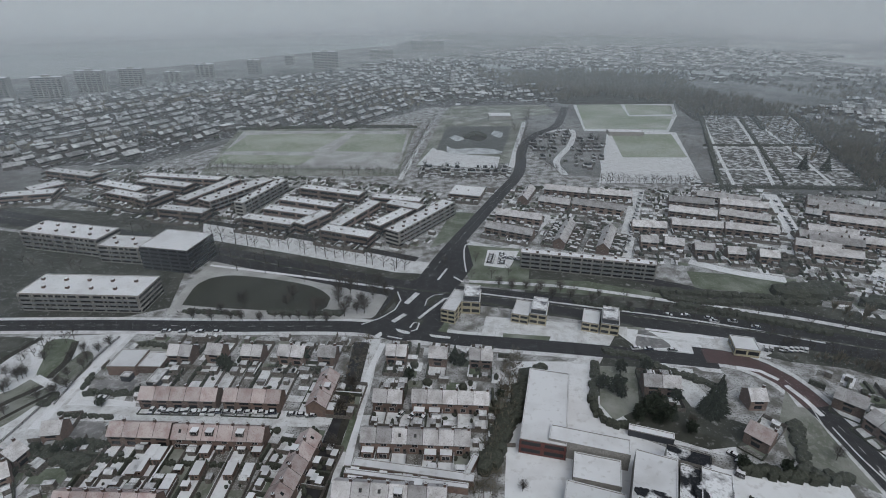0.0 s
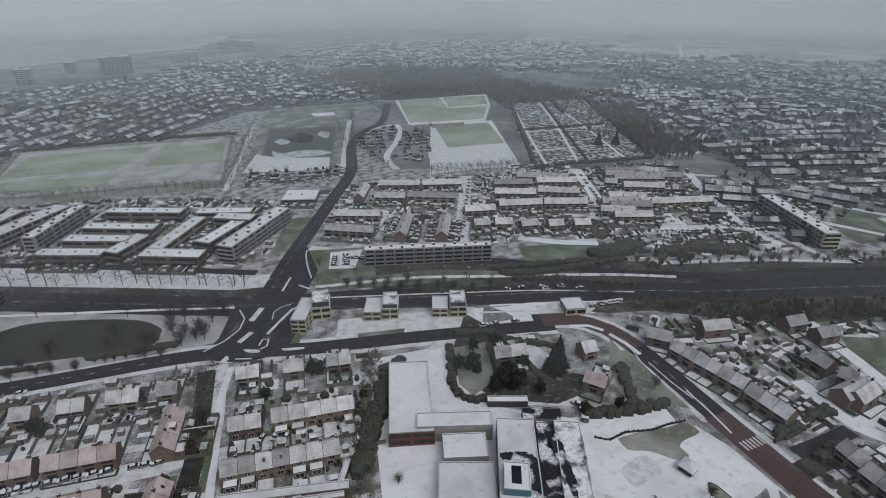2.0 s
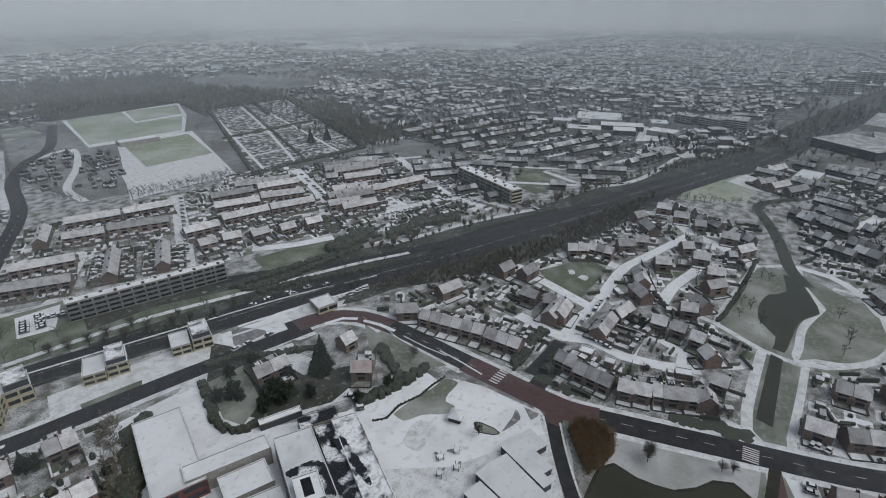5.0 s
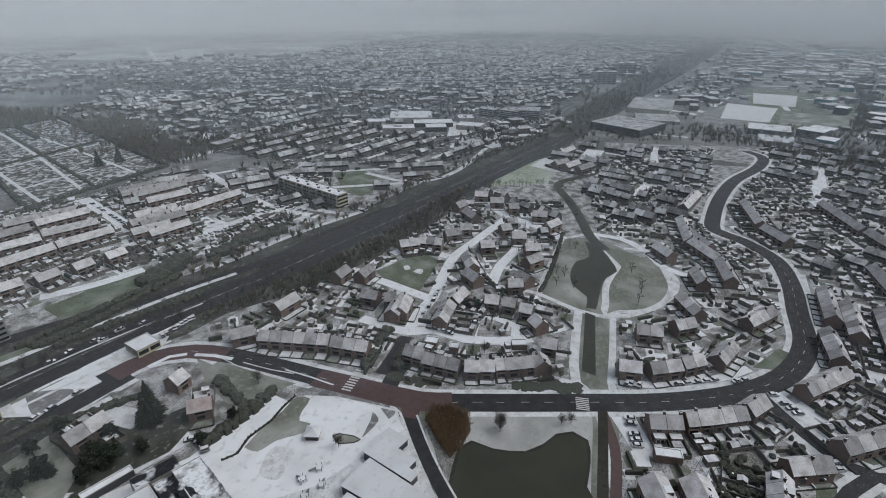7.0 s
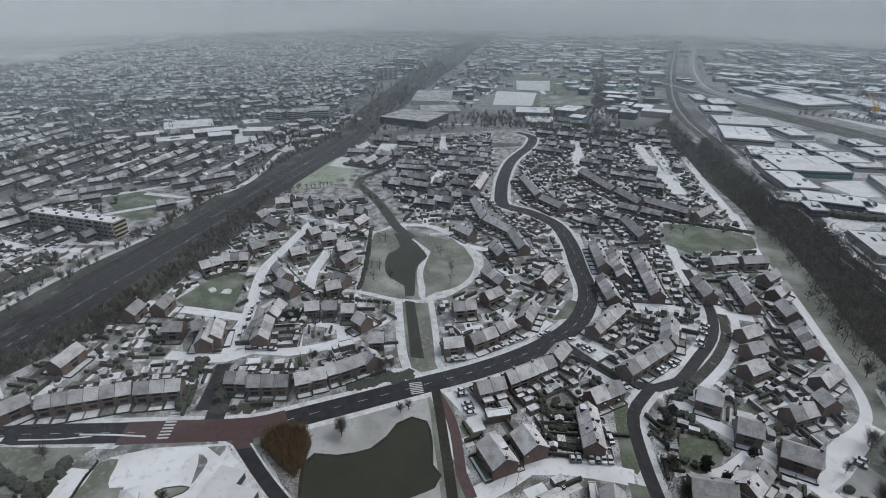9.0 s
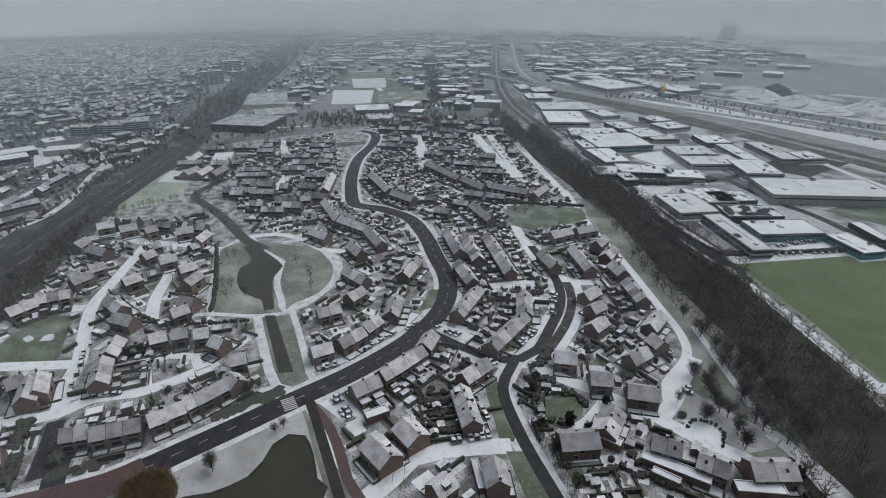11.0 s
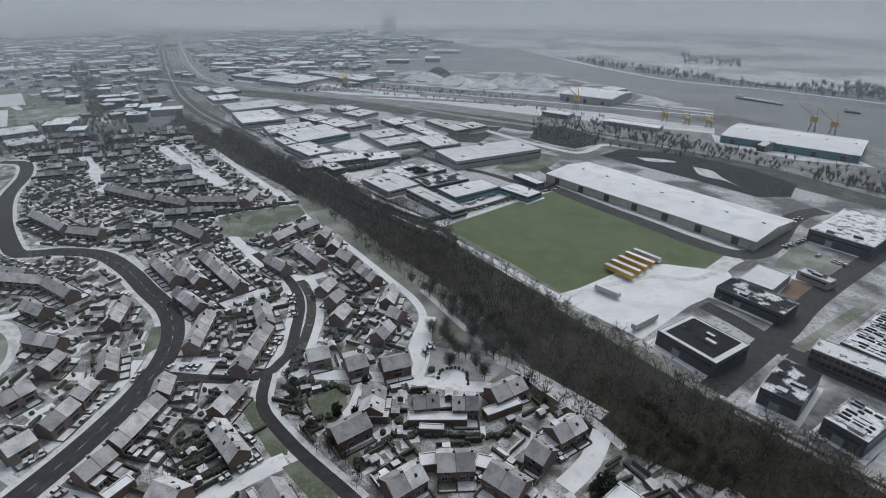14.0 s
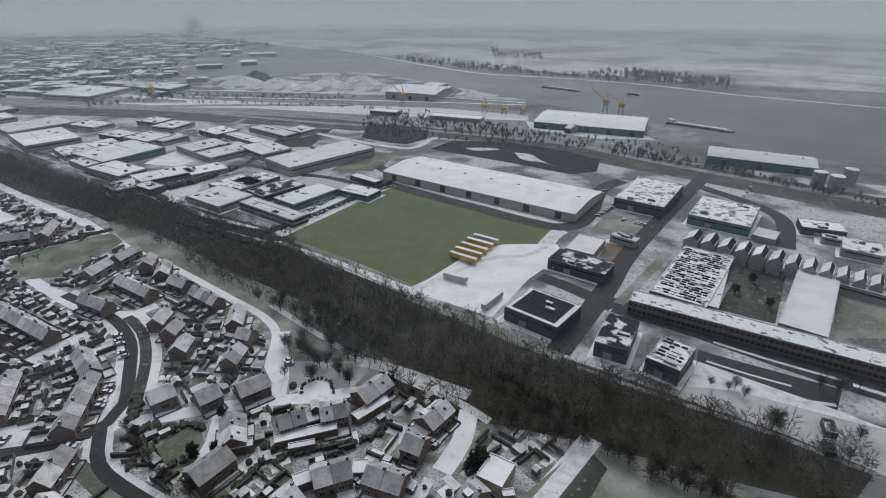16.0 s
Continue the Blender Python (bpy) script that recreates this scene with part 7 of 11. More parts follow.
low_flats(-117.5, 363.2, -74.6, 347.2, 9, 7)
low_flats(-123.4, 344.9, -86.3, 332.2, 9, 7)
low_flats(-133.3, 328, -97.4, 316.3, 9, 7)
low_flats(-88.8, 316.3, -75, 338.2, 9, 7)
low_flats(-77.3, 308.5, -44.5, 296.2, 10, 7)
low_flats(-65.1, 314.9, -44.1, 358.6, 9, 7)
low_flats(-40.2, 314.4, -17.4, 346.7, 9, 7)
low_flats(-51.5, 368.1, -16.8, 358.6, 9, 7)
low_flats(-325.3, 370, -289.4, 378.9, 12, 6)
low_flats(-309.4, 384.2, -295, 401.9, 14, 6)
low_flats(-273.3, 404.9, -232.8, 387.1, 10, 5)
low_flats(4.2, 384.6, 27.7, 378.1, 22, 4)
low_flats(-330.3, 431.6, -283.4, 416.1, 10, 7)
low_flats(-39.8, 352.6, -17.1, 341.8, 10, 8)
# ---- sports grounds and north pond ----
area("sports_surround", "lawn", [(-208.5, 440.1), (-233.3, 618.8), (-31.8, 619.6), (-37.9, 440.6)], 0.018, "sports surround, frosted grass", "ground")
area("sports_lawn_margin", "frost", [(-208.3, 466.6), (-225.0, 607.5), (-35.7, 608.3), (-39.9, 460.2)], 0.022, "sports lawn margin, grass under thin grey snow", "ground")
area("pitch_west", "pitch", [(-214.8, 520.3), (-213.7, 588.6), (-105.7, 597.0), (-128.6, 518.5)], 0.030, "pitch west, pale frosted sports pitch", "ground")
area("pitch_west_low", "pitch", [(-208.6, 475.5), (-213.5, 507.9), (-121.2, 504.2), (-129.7, 472.1)], 0.030, "pitch west low, pale frosted sports pitch", "ground")
area("pitch_middle", "pitch", [(-106.8, 520.6), (-97.3, 591.7), (-39.9, 591.9), (-40.8, 516.7)], 0.030, "pitch middle, pale frosted sports pitch", "ground")
area("pond_surround", "lawn", [(-24.7, 467.1), (-1.3, 682.7), (102.1, 669.6), (60.6, 460.5)], 0.020, "pond surround, frosted grass", "ground")
area("pond_north", "wet", [(-6.6, 525.2), (5.4, 631.5), (81.0, 631.8), (56.9, 508.8)], 0.098, "pond north, still dark water", "water")
area("pond_snow_bank", "path", [(-23.5, 474.2), (-10.7, 533.9), (8.9, 512.7), (54.5, 500.8), (48.4, 463.9)], 0.034, "pond snow bank, thin trodden snow", "ground")
area("north_green_snow", "lawn", [(-2.7, 689.7), (12.6, 758.5), (143.4, 767.5), (148.6, 711.9), (84.6, 669.6)], 0.024, "north green snow, frosted grass", "ground")
strip("pond_walk_west", "path", 4, [(-11.0, 669.2), (-24.9, 533.9), (-35.8, 431.3)], 0.060, "pond walk west, thin trodden snow", "road")
strip("pond_walk_east", "path", 5, [(98.9, 656.6), (74.8, 538.6), (61.4, 467.4)], 0.060, "pond walk east, thin trodden snow", "road")
area("pitch_north_margin", "path", [(182.2, 767.7), (326.8, 777.0), (297.8, 690.9), (251.3, 598.4), (160.4, 609.0)], 0.024, "pitch north margin, thin trodden snow", "ground")
area("pitch_north", "pitch", [(187.0, 767.8), (250.1, 772.3), (235.8, 690.7), (292.0, 690.9), (256.3, 615.0), (164.4, 620.4)], 0.030, "pitch north, pale frosted sports pitch", "ground")
area("pitch_north_two", "pitch", [(254.9, 772.4), (318.6, 764.1), (296.9, 701.6), (239.5, 697.8)], 0.030, "pitch north two, pale frosted sports pitch", "ground")
area("pitch_east_margin", "path", [(183.0, 598.1), (262.3, 603.8), (213.8, 423.0), (128.3, 422.8)], 0.026, "pitch east margin, thin trodden snow", "ground")
area("pitch_east", "pitch", [(186.6, 592.8), (253.0, 593.0), (232.1, 499.3), (170.8, 499.2)], 0.034, "pitch east, pale frosted sports pitch", "ground")
area("pitch_east_low", "path", [(147.8, 493.3), (231.9, 493.5), (213.3, 426.0), (131.9, 425.8)], 0.034, "pitch east low, thin trodden snow", "ground")
area("pond_ice_north", "ice", [(3.6, 542.9), (12.0, 529.6), (34.9, 534.1), (54.0, 525.4), (55.6, 512.8), (8.9, 512.7)], 0.104, "pond ice north, thin pale ice", "ground", curved=True)
area("pond_ice_west", "ice", [(6.8, 576.5), (14.4, 561.7), (23.1, 571.6), (13.8, 586.8)], 0.104, "pond ice west, thin pale ice", "ground", curved=True)
area("pond_ice_east", "ice", [(52.6, 592.3), (61.2, 576.7), (66.9, 597.7), (59.1, 608.6)], 0.104, "pond ice east, thin pale ice", "ground", curved=True)
tree_row(-207.2, 456.4, -40.3, 440.6, 30, height=9)
tree_row(-33.9, 431.3, -8.3, 675.9, 18, height=9)
tree_row(128.4, 419.9, 209.5, 417.2, 22, height=9)
tree_row(69.0, 467.4, 111.7, 711.8, 14, height=12)
tree_row(-3.0, 766.8, 152.9, 776.2, 22, height=10)
hedge([(-228.2, 613.1), (-133.7, 625.0), (-32.1, 625.4)], width=4, height=3)
flat_block(57.3, 670.2, 84.5, 670.3, 21.0, 4, "concrete", name="club_house", label="low club house with a snow-covered roof")
flat_block(181.7, 586.3, 219.2, 583.8, 13.9, 4, "concrete", name="club_house", label="low club house with a snow-covered roof")
# ---- sports park and school beyond the estate ----
area("sports_park", "green", [(1058.5, -112.5), (1076.1, -345.2), (940.7, -312.5), (744.3, -210.0), (735.9, -120.2)], 0.022, "sports park, thinly frosted green grass", "ground")
area("court_snow", "path", [(892.2, -84.1), (874.2, -146.1), (765.4, -122.1), (772.3, -68.1)], 0.032, "court snow, thin trodden snow", "ground")
area("court_snow_two", "path", [(1008.3, -128.7), (1005.3, -189.9), (896.5, -170.5), (905.7, -118.3)], 0.032, "court snow two, thin trodden snow", "ground")
area("park_snow", "slush", [(760.5, -35.9), (918.1, -96.0), (771.4, -71.1), (735.2, -151.2), (658.3, -127.8), (667.2, -39.7)], 0.026, "park snow, grey slushy asphalt", "ground")
area("hockey_pitch", "lawn", [(851.5, -147.4), (847.7, -237.4), (762.6, -210.1), (758.1, -132.0)], 0.030, "hockey pitch, frosted grass", "ground")
flat_block(688.3, -90.8, 683.5, -133.1, 37.8, 6, "darkwall")
flat_block(640.7, -97.1, 637.6, -130.6, 32.8, 4, "concrete")
# ---- industrial estate ----
area("works_snow_a", "snow", [(428.2, -312.9), (440.1, -359.1), (398.4, -361.4), (392.6, -319.5)], 0.034, "works snow a, snow-covered surface", "ground")
area("works_snow_b", "path", [(353.1, -256.1), (338.3, -293.1), (314.5, -254.5), (286.0, -247.1), (235.5, -243.4), (209.7, -248.7), (220.3, -227.7), (283.0, -233.5)], 0.036, "works snow b, thin trodden snow", "ground")
area("works_snow_c", "snow", [(227.6, -270.5), (235.0, -307.1), (216.3, -320.7), (211.9, -262.9)], 0.046, "works snow c, snow-covered surface", "ground")
area("works_snow_d", "path", [(465.2, -284.7), (372.5, -258.6), (352.5, -267.5), (440.4, -294.5)], 0.034, "works snow d, thin trodden snow", "ground")
area("works_snow_e", "path", [(283.4, -348.4), (292.6, -375.1), (272.3, -403.1), (266.3, -365.6)], 0.044, "works snow e, thin trodden snow", "ground")
area("works_snow_f", "snow", [(314.3, -317.3), (303.3, -364.2), (276.6, -355.3), (282.0, -310.9)], 0.036, "works snow f, snow-covered surface", "ground")
area("brown_field", "soil", [(370.0, -396.4), (374.3, -476.6), (351.0, -492.4), (328.4, -419.6)], 0.034, "brown field, dark leaf litter under bare trees", "ground")
area("small_field", "green", [(266.0, -361.3), (280.3, -432.7), (239.5, -431.0), (232.7, -399.5), (233.5, -376.5)], 0.034, "small field, thinly frosted green grass", "ground")
area("field_corner_asphalt", "asphalt", [(236.1, -384.8), (235.4, -396.7), (202.2, -377.3), (198.2, -362.2)], 0.040, "field corner asphalt, dark wet asphalt", "ground")
flat_block(678.8, -331.0, 629.4, -318.8, 63.2, 6, "concrete", apron=2)
flat_block(615.4, -311.4, 554.3, -290.7, 46.8, 7, "concrete", apron=2)
flat_block(532.7, -301.6, 497.8, -289.3, 51.3, 5, "concrete", top="meltroof", apron=2)
flat_block(496.4, -295.3, 444.7, -288.2, 57.0, 6, "bluewall", apron=2)
flat_block(481.2, -282.3, 450.4, -275.7, 20.4, 5, "concrete", apron=2)
flat_block(446.1, -274.2, 401.5, -269.0, 24.6, 5, "concrete", apron=2)
flat_block(397.3, -275.8, 375.0, -265.7, 42.6, 4.5, "darkwall", apron=2)
flat_block(396.6, -251.2, 373.7, -243.7, 23.2, 4.5, "concrete", apron=2)
flat_block(372.7, -305.9, 352.0, -296.2, 29.7, 4.5, "concrete", apron=2)
flat_block(371.6, -259.6, 351.9, -256.7, 12.0, 5, "darkwall", apron=2)
flat_block(317.2, -258.1, 279.5, -251.5, 28.7, 5, "concrete", apron=2)
flat_block(324.7, -286.4, 294.3, -279.4, 29.4, 4.5, "concrete", top="meltroof", apron=2)
flat_block(312.8, -298.4, 291.5, -294.3, 29.4, 4.5, "darkwall", top="meltroof", apron=2)
flat_block(284.9, -284.6, 264.9, -278.4, 36.8, 5.5, "darkwall", top="slid", apron=2)
flat_block(256.4, -279.8, 234.6, -274.6, 41.7, 5.5, "bluewall", apron=2)
flat_block(271.6, -262.4, 217.0, -251.1, 12.6, 6, "concrete", storeys=2, apron=2)
flat_block(225.2, -315.2, 197.9, -312.1, 16.0, 4.5, "bluewall", apron=2)
flat_block(238.0, -350.4, 210.3, -343.3, 8.0, 3.5, "darkwall")
flat_block(507.3, -355.8, 470.8, -353.2, 29.8, 5.5, "concrete", apron=2)
flat_block(433.9, -354.2, 398.6, -343.6, 38.2, 5.5, "concrete", apron=2)
flat_block(403.5, -344.9, 372.7, -336.6, 47.4, 5.5, "concrete", apron=2)
flat_block(426.6, -408.5, 368.8, -392.4, 14.8, 5, "concrete", apron=2)
flat_block(424.8, -442.2, 364.8, -426.9, 17.4, 5, "concrete", apron=2)
flat_block(463.9, -411.1, 432.3, -402.8, 26.7, 5, "darkwall", apron=2)
flat_block(376.4, -375.9, 337.1, -361.3, 30.4, 6, "concrete", apron=2)
flat_block(322.8, -349.0, 285.1, -335.0, 88.1, 8, "concrete", apron=2)
flat_block(485.6, -364.7, 458.9, -360.8, 29.2, 5, "concrete", apron=2)
flat_block(544.2, -355.8, 511.9, -354.4, 22.7, 5, "darkwall", apron=2)
flat_block(614.1, -371.7, 574.0, -372.0, 25.1, 5, "concrete", apron=2)
flat_block(524.4, -403.1, 495.2, -405.3, 32.4, 5, "concrete", apron=2)
flat_block(561.6, -414.4, 531.0, -415.4, 24.1, 5, "darkwall", apron=2)
flat_block(384.3, -451.2, 359.5, -446.4, 23.0, 5, "concrete", apron=2)
flat_block(751.7, -348.2, 712.7, -338.6, 34.6, 5, "concrete", apron=2)
flat_block(840.6, -370.0, 791.8, -361.0, 19.1, 5, "concrete", apron=2)
flat_block(804.9, -376.2, 760.8, -371.7, 32.8, 5, "darkwall", apron=2)
flat_block(818.4, -471.3, 740.2, -484.2, 76.1, 7, "concrete", apron=2)
flat_block(832.3, -569.9, 740.7, -585.5, 28.2, 7, "bluewall", apron=2)
flat_block(904.7, -467.4, 835.6, -481.4, 45.4, 6, "darkwall", apron=2)
strip("works_lane", "asphalt", 7, [(452.5, -276.5), (363.1, -263.6), (299.6, -242.0), (231.3, -233.7), (205.1, -237.9)], 0.112, "works lane, dark wet asphalt", "road")
strip("works_lane_cross", "asphalt", 7, [(363.1, -263.6), (353.3, -306.4), (345.0, -348.2), (372.6, -427.1), (394.1, -501.2)], 0.092, "works lane cross, dark wet asphalt", "road")
strip("works_lane_north", "asphalt", 7, [(345.0, -348.2), (292.4, -343.9), (258.2, -347.3), (210.0, -341.1)], 0.096, "works lane north, dark wet asphalt", "road")
strip("works_lane_back", "slush", 7, [(436.9, -292.1), (439.6, -366.5), (459.4, -435.3), (474.1, -488.4)], 0.070, "works lane back, grey slushy asphalt", "road")
strip("works_lane_mid", "slush", 7, [(480.8, -393.0), (396.9, -375.8), (348.0, -358.9)], 0.074, "works lane mid, grey slushy asphalt", "road")
hedge([(361.8, -262.6), (348.8, -289.4), (345.0, -335.0)], width=5, height=4)
hedge([(228.0, -235.7), (218.4, -270.7), (208.4, -346.4)], width=1.5, height=2.2)
car_row(281.4, -345.9, 269.2, -398.6, 14)
car_row(218.5, -264.8, 210.8, -309.5, 10)
car_row(337.1, -255.4, 296.6, -245.1, 7)
car_row(238.2, -275.4, 231.2, -298.9, 6)
flat_block(60.2, -206.1, 33.9, -198.7, 23.3, 7, "darkwall", top="bitumen", name="office_hall", label="black flat-roofed office hall beside the wooded belt", apron=3)
flat_block(54.3, -264.8, 22.9, -258.3, 15.5, 6, "darkwall", top="slid", apron=2)
flat_block(49.1, -284.6, 32.7, -282.4, 24.3, 4.5, "concrete")
flat_block(28.1, -314.8, 12.8, -310.2, 6.7, 4.5, "concrete", apron=2)
flat_block(34.5, -374.2, 1.3, -367.9, 56.8, 7.5, "darkwall", top="meltroof", apron=2)
flat_block(-14.1, -364.3, -50.0, -357.1, 43.0, 6.5, "bluewall", top="meltroof", apron=2)
flat_block(-51.1, -352.8, -63.6, -349.3, 16.1, 3.5, "concrete")
flat_block(-0.0, -250.8, -25.5, -245.1, 64.2, 6, "brick", top="meltroof", name="factory_hall", label="factory hall with half-melted snow between roof panels", panels=1)
flat_block(-26.1, -247.9, -30.9, -247.3, 64.3, 5.5, "concrete", top="speckroof", name="factory_hall", label="narrow snow-covered factory roof")
flat_block(8.2, -236.3, -95.4, -224.1, 11.1, 6.5, "brick", top="speckroof", storeys=2, bays=48, name="factory", label="long low brown brick factory front")
flat_block(-54.7, -243.9, -73.0, -239.5, 64.7, 6.2, "concrete", name="factory_hall", label="white snow-covered flat factory roof")
flat_block(17.3, -195.2, 3.6, -194.1, 25.2, 7, "darkwall", top="slid", name="office_hall", label="dark office hall with half-melted roof snow", apron=2)
flat_block(-3.3, -192.7, -16.3, -188.9, 19.2, 7, "darkwall", top="meltroof", name="office_hall", label="dark office hall with rows of roof panels", panels=1, apron=2)
flat_block(-80.5, -375.5, -104.7, -376.9, 15.4, 5, "darkwall", apron=2)
flat_block(-97.0, -349.0, -117.1, -345.3, 20.7, 5, "concrete", top="meltroof", apron=2)
area("dark_pond", "basin", [(217.8, -460.5), (211.5, -498.5), (156.9, -515.8), (98.0, -508.0), (62.1, -489.2), (59.2, -454.1), (77.7, -437.4), (135.4, -448.5), (193.4, -456.3)], 0.070, "dark pond, dark still water", "water")
area("dark_pond_west", "basin", [(301.5, -470.5), (325.4, -521.3), (296.3, -534.4), (249.9, -526.0), (238.0, -494.1), (246.3, -465.9), (271.1, -464.3)], 0.070, "dark pond west, dark still water", "water")
area("pond_ice_a", "ice", [(189.5, -477.8), (175.8, -472.9), (156.4, -486.0), (169.4, -486.8)], 0.086, "pond ice a, thin pale ice", "ground", curved=True)
area("pond_ice_b", "ice", [(140.6, -482.3), (126.4, -462.2), (106.9, -461.4), (92.8, -451.2), (112.4, -468.5), (123.9, -481.4)], 0.086, "pond ice b, thin pale ice", "ground", curved=True)
strip("basin_road", "path", 7, [(390.7, -473.9), (307.1, -457.9), (251.5, -452.1), (233.9, -460.0), (233.3, -493.7), (227.7, -503.8)], 0.070, "basin road, thin trodden snow", "road")
area("jetty", "slush", [(41.7, -674.8), (-19.6, -647.8), (-11.6, -622.3), (33.6, -601.9)], 0.074, "jetty, grey slushy asphalt", "ground")
# Pale grey stands for distance haze on the asphalt as well as slush.
strip("ring_road", "slush", 15, [(2521.0, -1084.5), (1769.7, -763.8), (1342.7, -584.7), (1032.5, -465.0), (878.6, -431.0), (782.1, -443.7), (692.3, -467.6), (613.4, -512.2), (545.8, -548.8), (481.0, -579.4), (407.6, -611.6)], 0.078, "ring road, grey slushy asphalt paled to paint in haze", "road")
strip("ring_road_line", "path", 1.2, [(2519.6, -1089.6), (1768.6, -767.4), (1341.9, -587.5), (1039.9, -470.7), (884.0, -435.8), (786.5, -448.1), (695.9, -471.8), (616.3, -516.3), (548.2, -552.7), (482.9, -583.2), (409.0, -615.2)], 0.120, "ring road line, thin trodden snow", "road")
strip("rail_bed", "verge", 18, [(2535.8, -1030.8), (1583.0, -638.9), (1180.7, -475.5), (872.9, -359.4), (702.4, -308.2), (573.1, -285.2), (499.4, -272.6)], 0.050, "rail bed, dark winter grass", "road")
strip("rail_track", "slush", 3, [(2535.8, -1030.8), (1583.0, -638.9), (1180.7, -475.5), (872.9, -359.4), (702.4, -308.2), (573.1, -285.2)], 0.090, "rail track, grey slushy asphalt", "road")
strip("dyke_road", "slush", 9, [(1012.8, -382.3), (828.0, -422.3), (594.9, -488.0), (413.7, -506.5), (331.2, -518.6), (224.5, -529.2), (103.4, -532.8), (20.9, -505.8), (-67.4, -481.9), (-144.5, -461.4)], 0.060, "dyke road, grey slushy asphalt", "road")
strip("dyke_rail", "verge", 14, [(774.2, -391.8), (565.0, -461.6), (402.7, -492.4), (319.8, -500.2)], 0.050, "dyke rail, dark winter grass", "road")
strip("loop_planting", "verge", 4.5, [(223.1, -135.4), (206.4, -129.6), (190.5, -118.8), (177.4, -106.0), (164.7, -91.5)], 0.100, "loop planting, dark winter grass", "road")
strip("loop_walk", "snow", 4, [(221.7, -140.0), (205.1, -134.0), (187.2, -121.4), (174.4, -108.6), (161.6, -95.2)], 0.070, "loop walk, snow-covered surface", "road")
area("belt_corner_snow", "lawn", [(10.3, -146.1), (-2.7, -146.4), (-27.0, -144.6), (-39.7, -143.4), (-34.8, -136.9), (27.0, -109.3)], 0.036, "belt corner snow, frosted grass", "ground")
area("belt_corner_lawn", "verge", [(13.3, -124.3), (8.5, -141.4), (2.2, -136.4), (5.7, -120.9), (14.3, -117.1)], 0.046, "belt corner lawn, dark winter grass", "ground")
tree(-0.5, -142.3, height=10)
tree(-3.7, -141.1, height=11)
tree(-10.7, -137.8, height=10)
tree(-13.0, -141.3, height=9)
tree(-20.7, -137.6, height=11)
tree(-23.0, -142.8, height=10)
tree(3.1, -142.2, height=9)
tree(31.3, -142.5, height=9)
tree(36.5, -142.5, height=10)
tree(24.8, -141.0, height=9)
tree(20.0, -141.2, height=10)
tree(41.5, -141.5, height=9)
tree(15.3, -142.2, height=9)
tree(-28.7, -140.7, height=9)
tree(-72.3, -208.0, height=12)
tree(-47.9, -177.2, height=13)
tree(-36.9, -195.7, height=8)
wood([(45.2, -139.9), (17.6, -143.9), (-0.9, -146.1), (-27.0, -146.6), (-39.7, -143.4), (-19.2, -134.2), (-0.3, -137.6), (9.4, -141.0), (23.9, -137.2), (39.5, -135.9)], 46, 8, "thin bare trees along the edge of the wood", seed=141, twigs=120, thin=0.6)
area("pond_south", "wet", [(104.8, 40.8), (120.7, 44.0), (129.1, 45.1), (133.5, 42.6), (132.6, 35.4), (135.8, 24.4), (141.5, 18.9), (147.7, 16.2), (150.8, 11.4), (148.9, 6.4), (139.5, 4.3), (129.4, 3.8), (120.2, 3.1)], 0.110, "pond south, still dark water", "water", curved=True)
area("pond_rim", "soil", [(104.3, 41.9), (120.7, 45.2), (129.8, 46.2), (134.4, 43.3), (133.7, 35.3), (136.7, 24.6), (142.3, 19.7), (148.7, 16.6), (152.1, 11.3), (149.8, 5.6), (139.9, 3.4), (129.7, 3.0), (120.5, 2.3)], 0.104, "pond rim, dark leaf litter under bare trees", "ground", curved=True)
strip("pond_ditch", "soil", 3.5, [(166.7, 2.9), (155.9, 1.3), (141.5, -0.4), (128.8, -1.9), (116.4, -3.2)], 0.100, "pond ditch, dark leaf litter under bare trees", "road")
strip("ditch_bank", "lawn", 9, [(166.4, 2.1), (155.6, 0.3), (141.2, -1.3), (128.5, -2.9), (116.1, -4.2)], 0.050, "ditch bank, frosted grass", "road")
area("green_snow_a", "path", [(241.1, 115.2), (245.4, 114.3), (245.3, 111.0), (240.5, 110.2)], 0.066, "green snow a, thin trodden snow", "ground", curved=True)
area("green_snow_b", "path", [(245.2, 123.1), (247.4, 121.2), (243.8, 118.2), (241.7, 120.2)], 0.066, "green snow b, thin trodden snow", "ground", curved=True)
strip("field_side_lawn", "lawn", 9, [(227.1, -236.4), (164.7, -225.2), (114.2, -212.8)], 0.060, "field side lawn, frosted grass", "road")
strip("field_side_track", "path", 3, [(224.8, -233.7), (162.8, -222.2), (112.9, -210.2)], 0.074, "field side track, thin trodden snow", "road")
strip("field_side_track_far", "path", 2.5, [(226.2, -240.7), (221.3, -281.7), (209.5, -338.2)], 0.074, "field side track far, thin trodden snow", "road")
pavilion((126.1, 70.6, 123.9, 62.5, -5.3), (120.9, 71.8, 116.7, 56.1, -4.3), (116.7, 72.8, 111.7, 53.2, -4.0), (111.4, 70.2, 105.1, 46.8, -6.8), (104.8, 71.9, 99.4, 41.9, -6.6), (97.0, 69.9, 91.3, 33.8, -7.0))
area("yard_scrub", "lawn", [(102.0, 114.1), (113.5, 114.3), (121.6, 113.1), (129.7, 112.9), (131.2, 107.5), (124.3, 106.3), (119.8, 104.2), (120.1, 99.8), (116.9, 98.6), (112.8, 101.6), (108.8, 105.8), (102.1, 108.7)], 0.058, "yard scrub, frosted grass", "ground", curved=True)
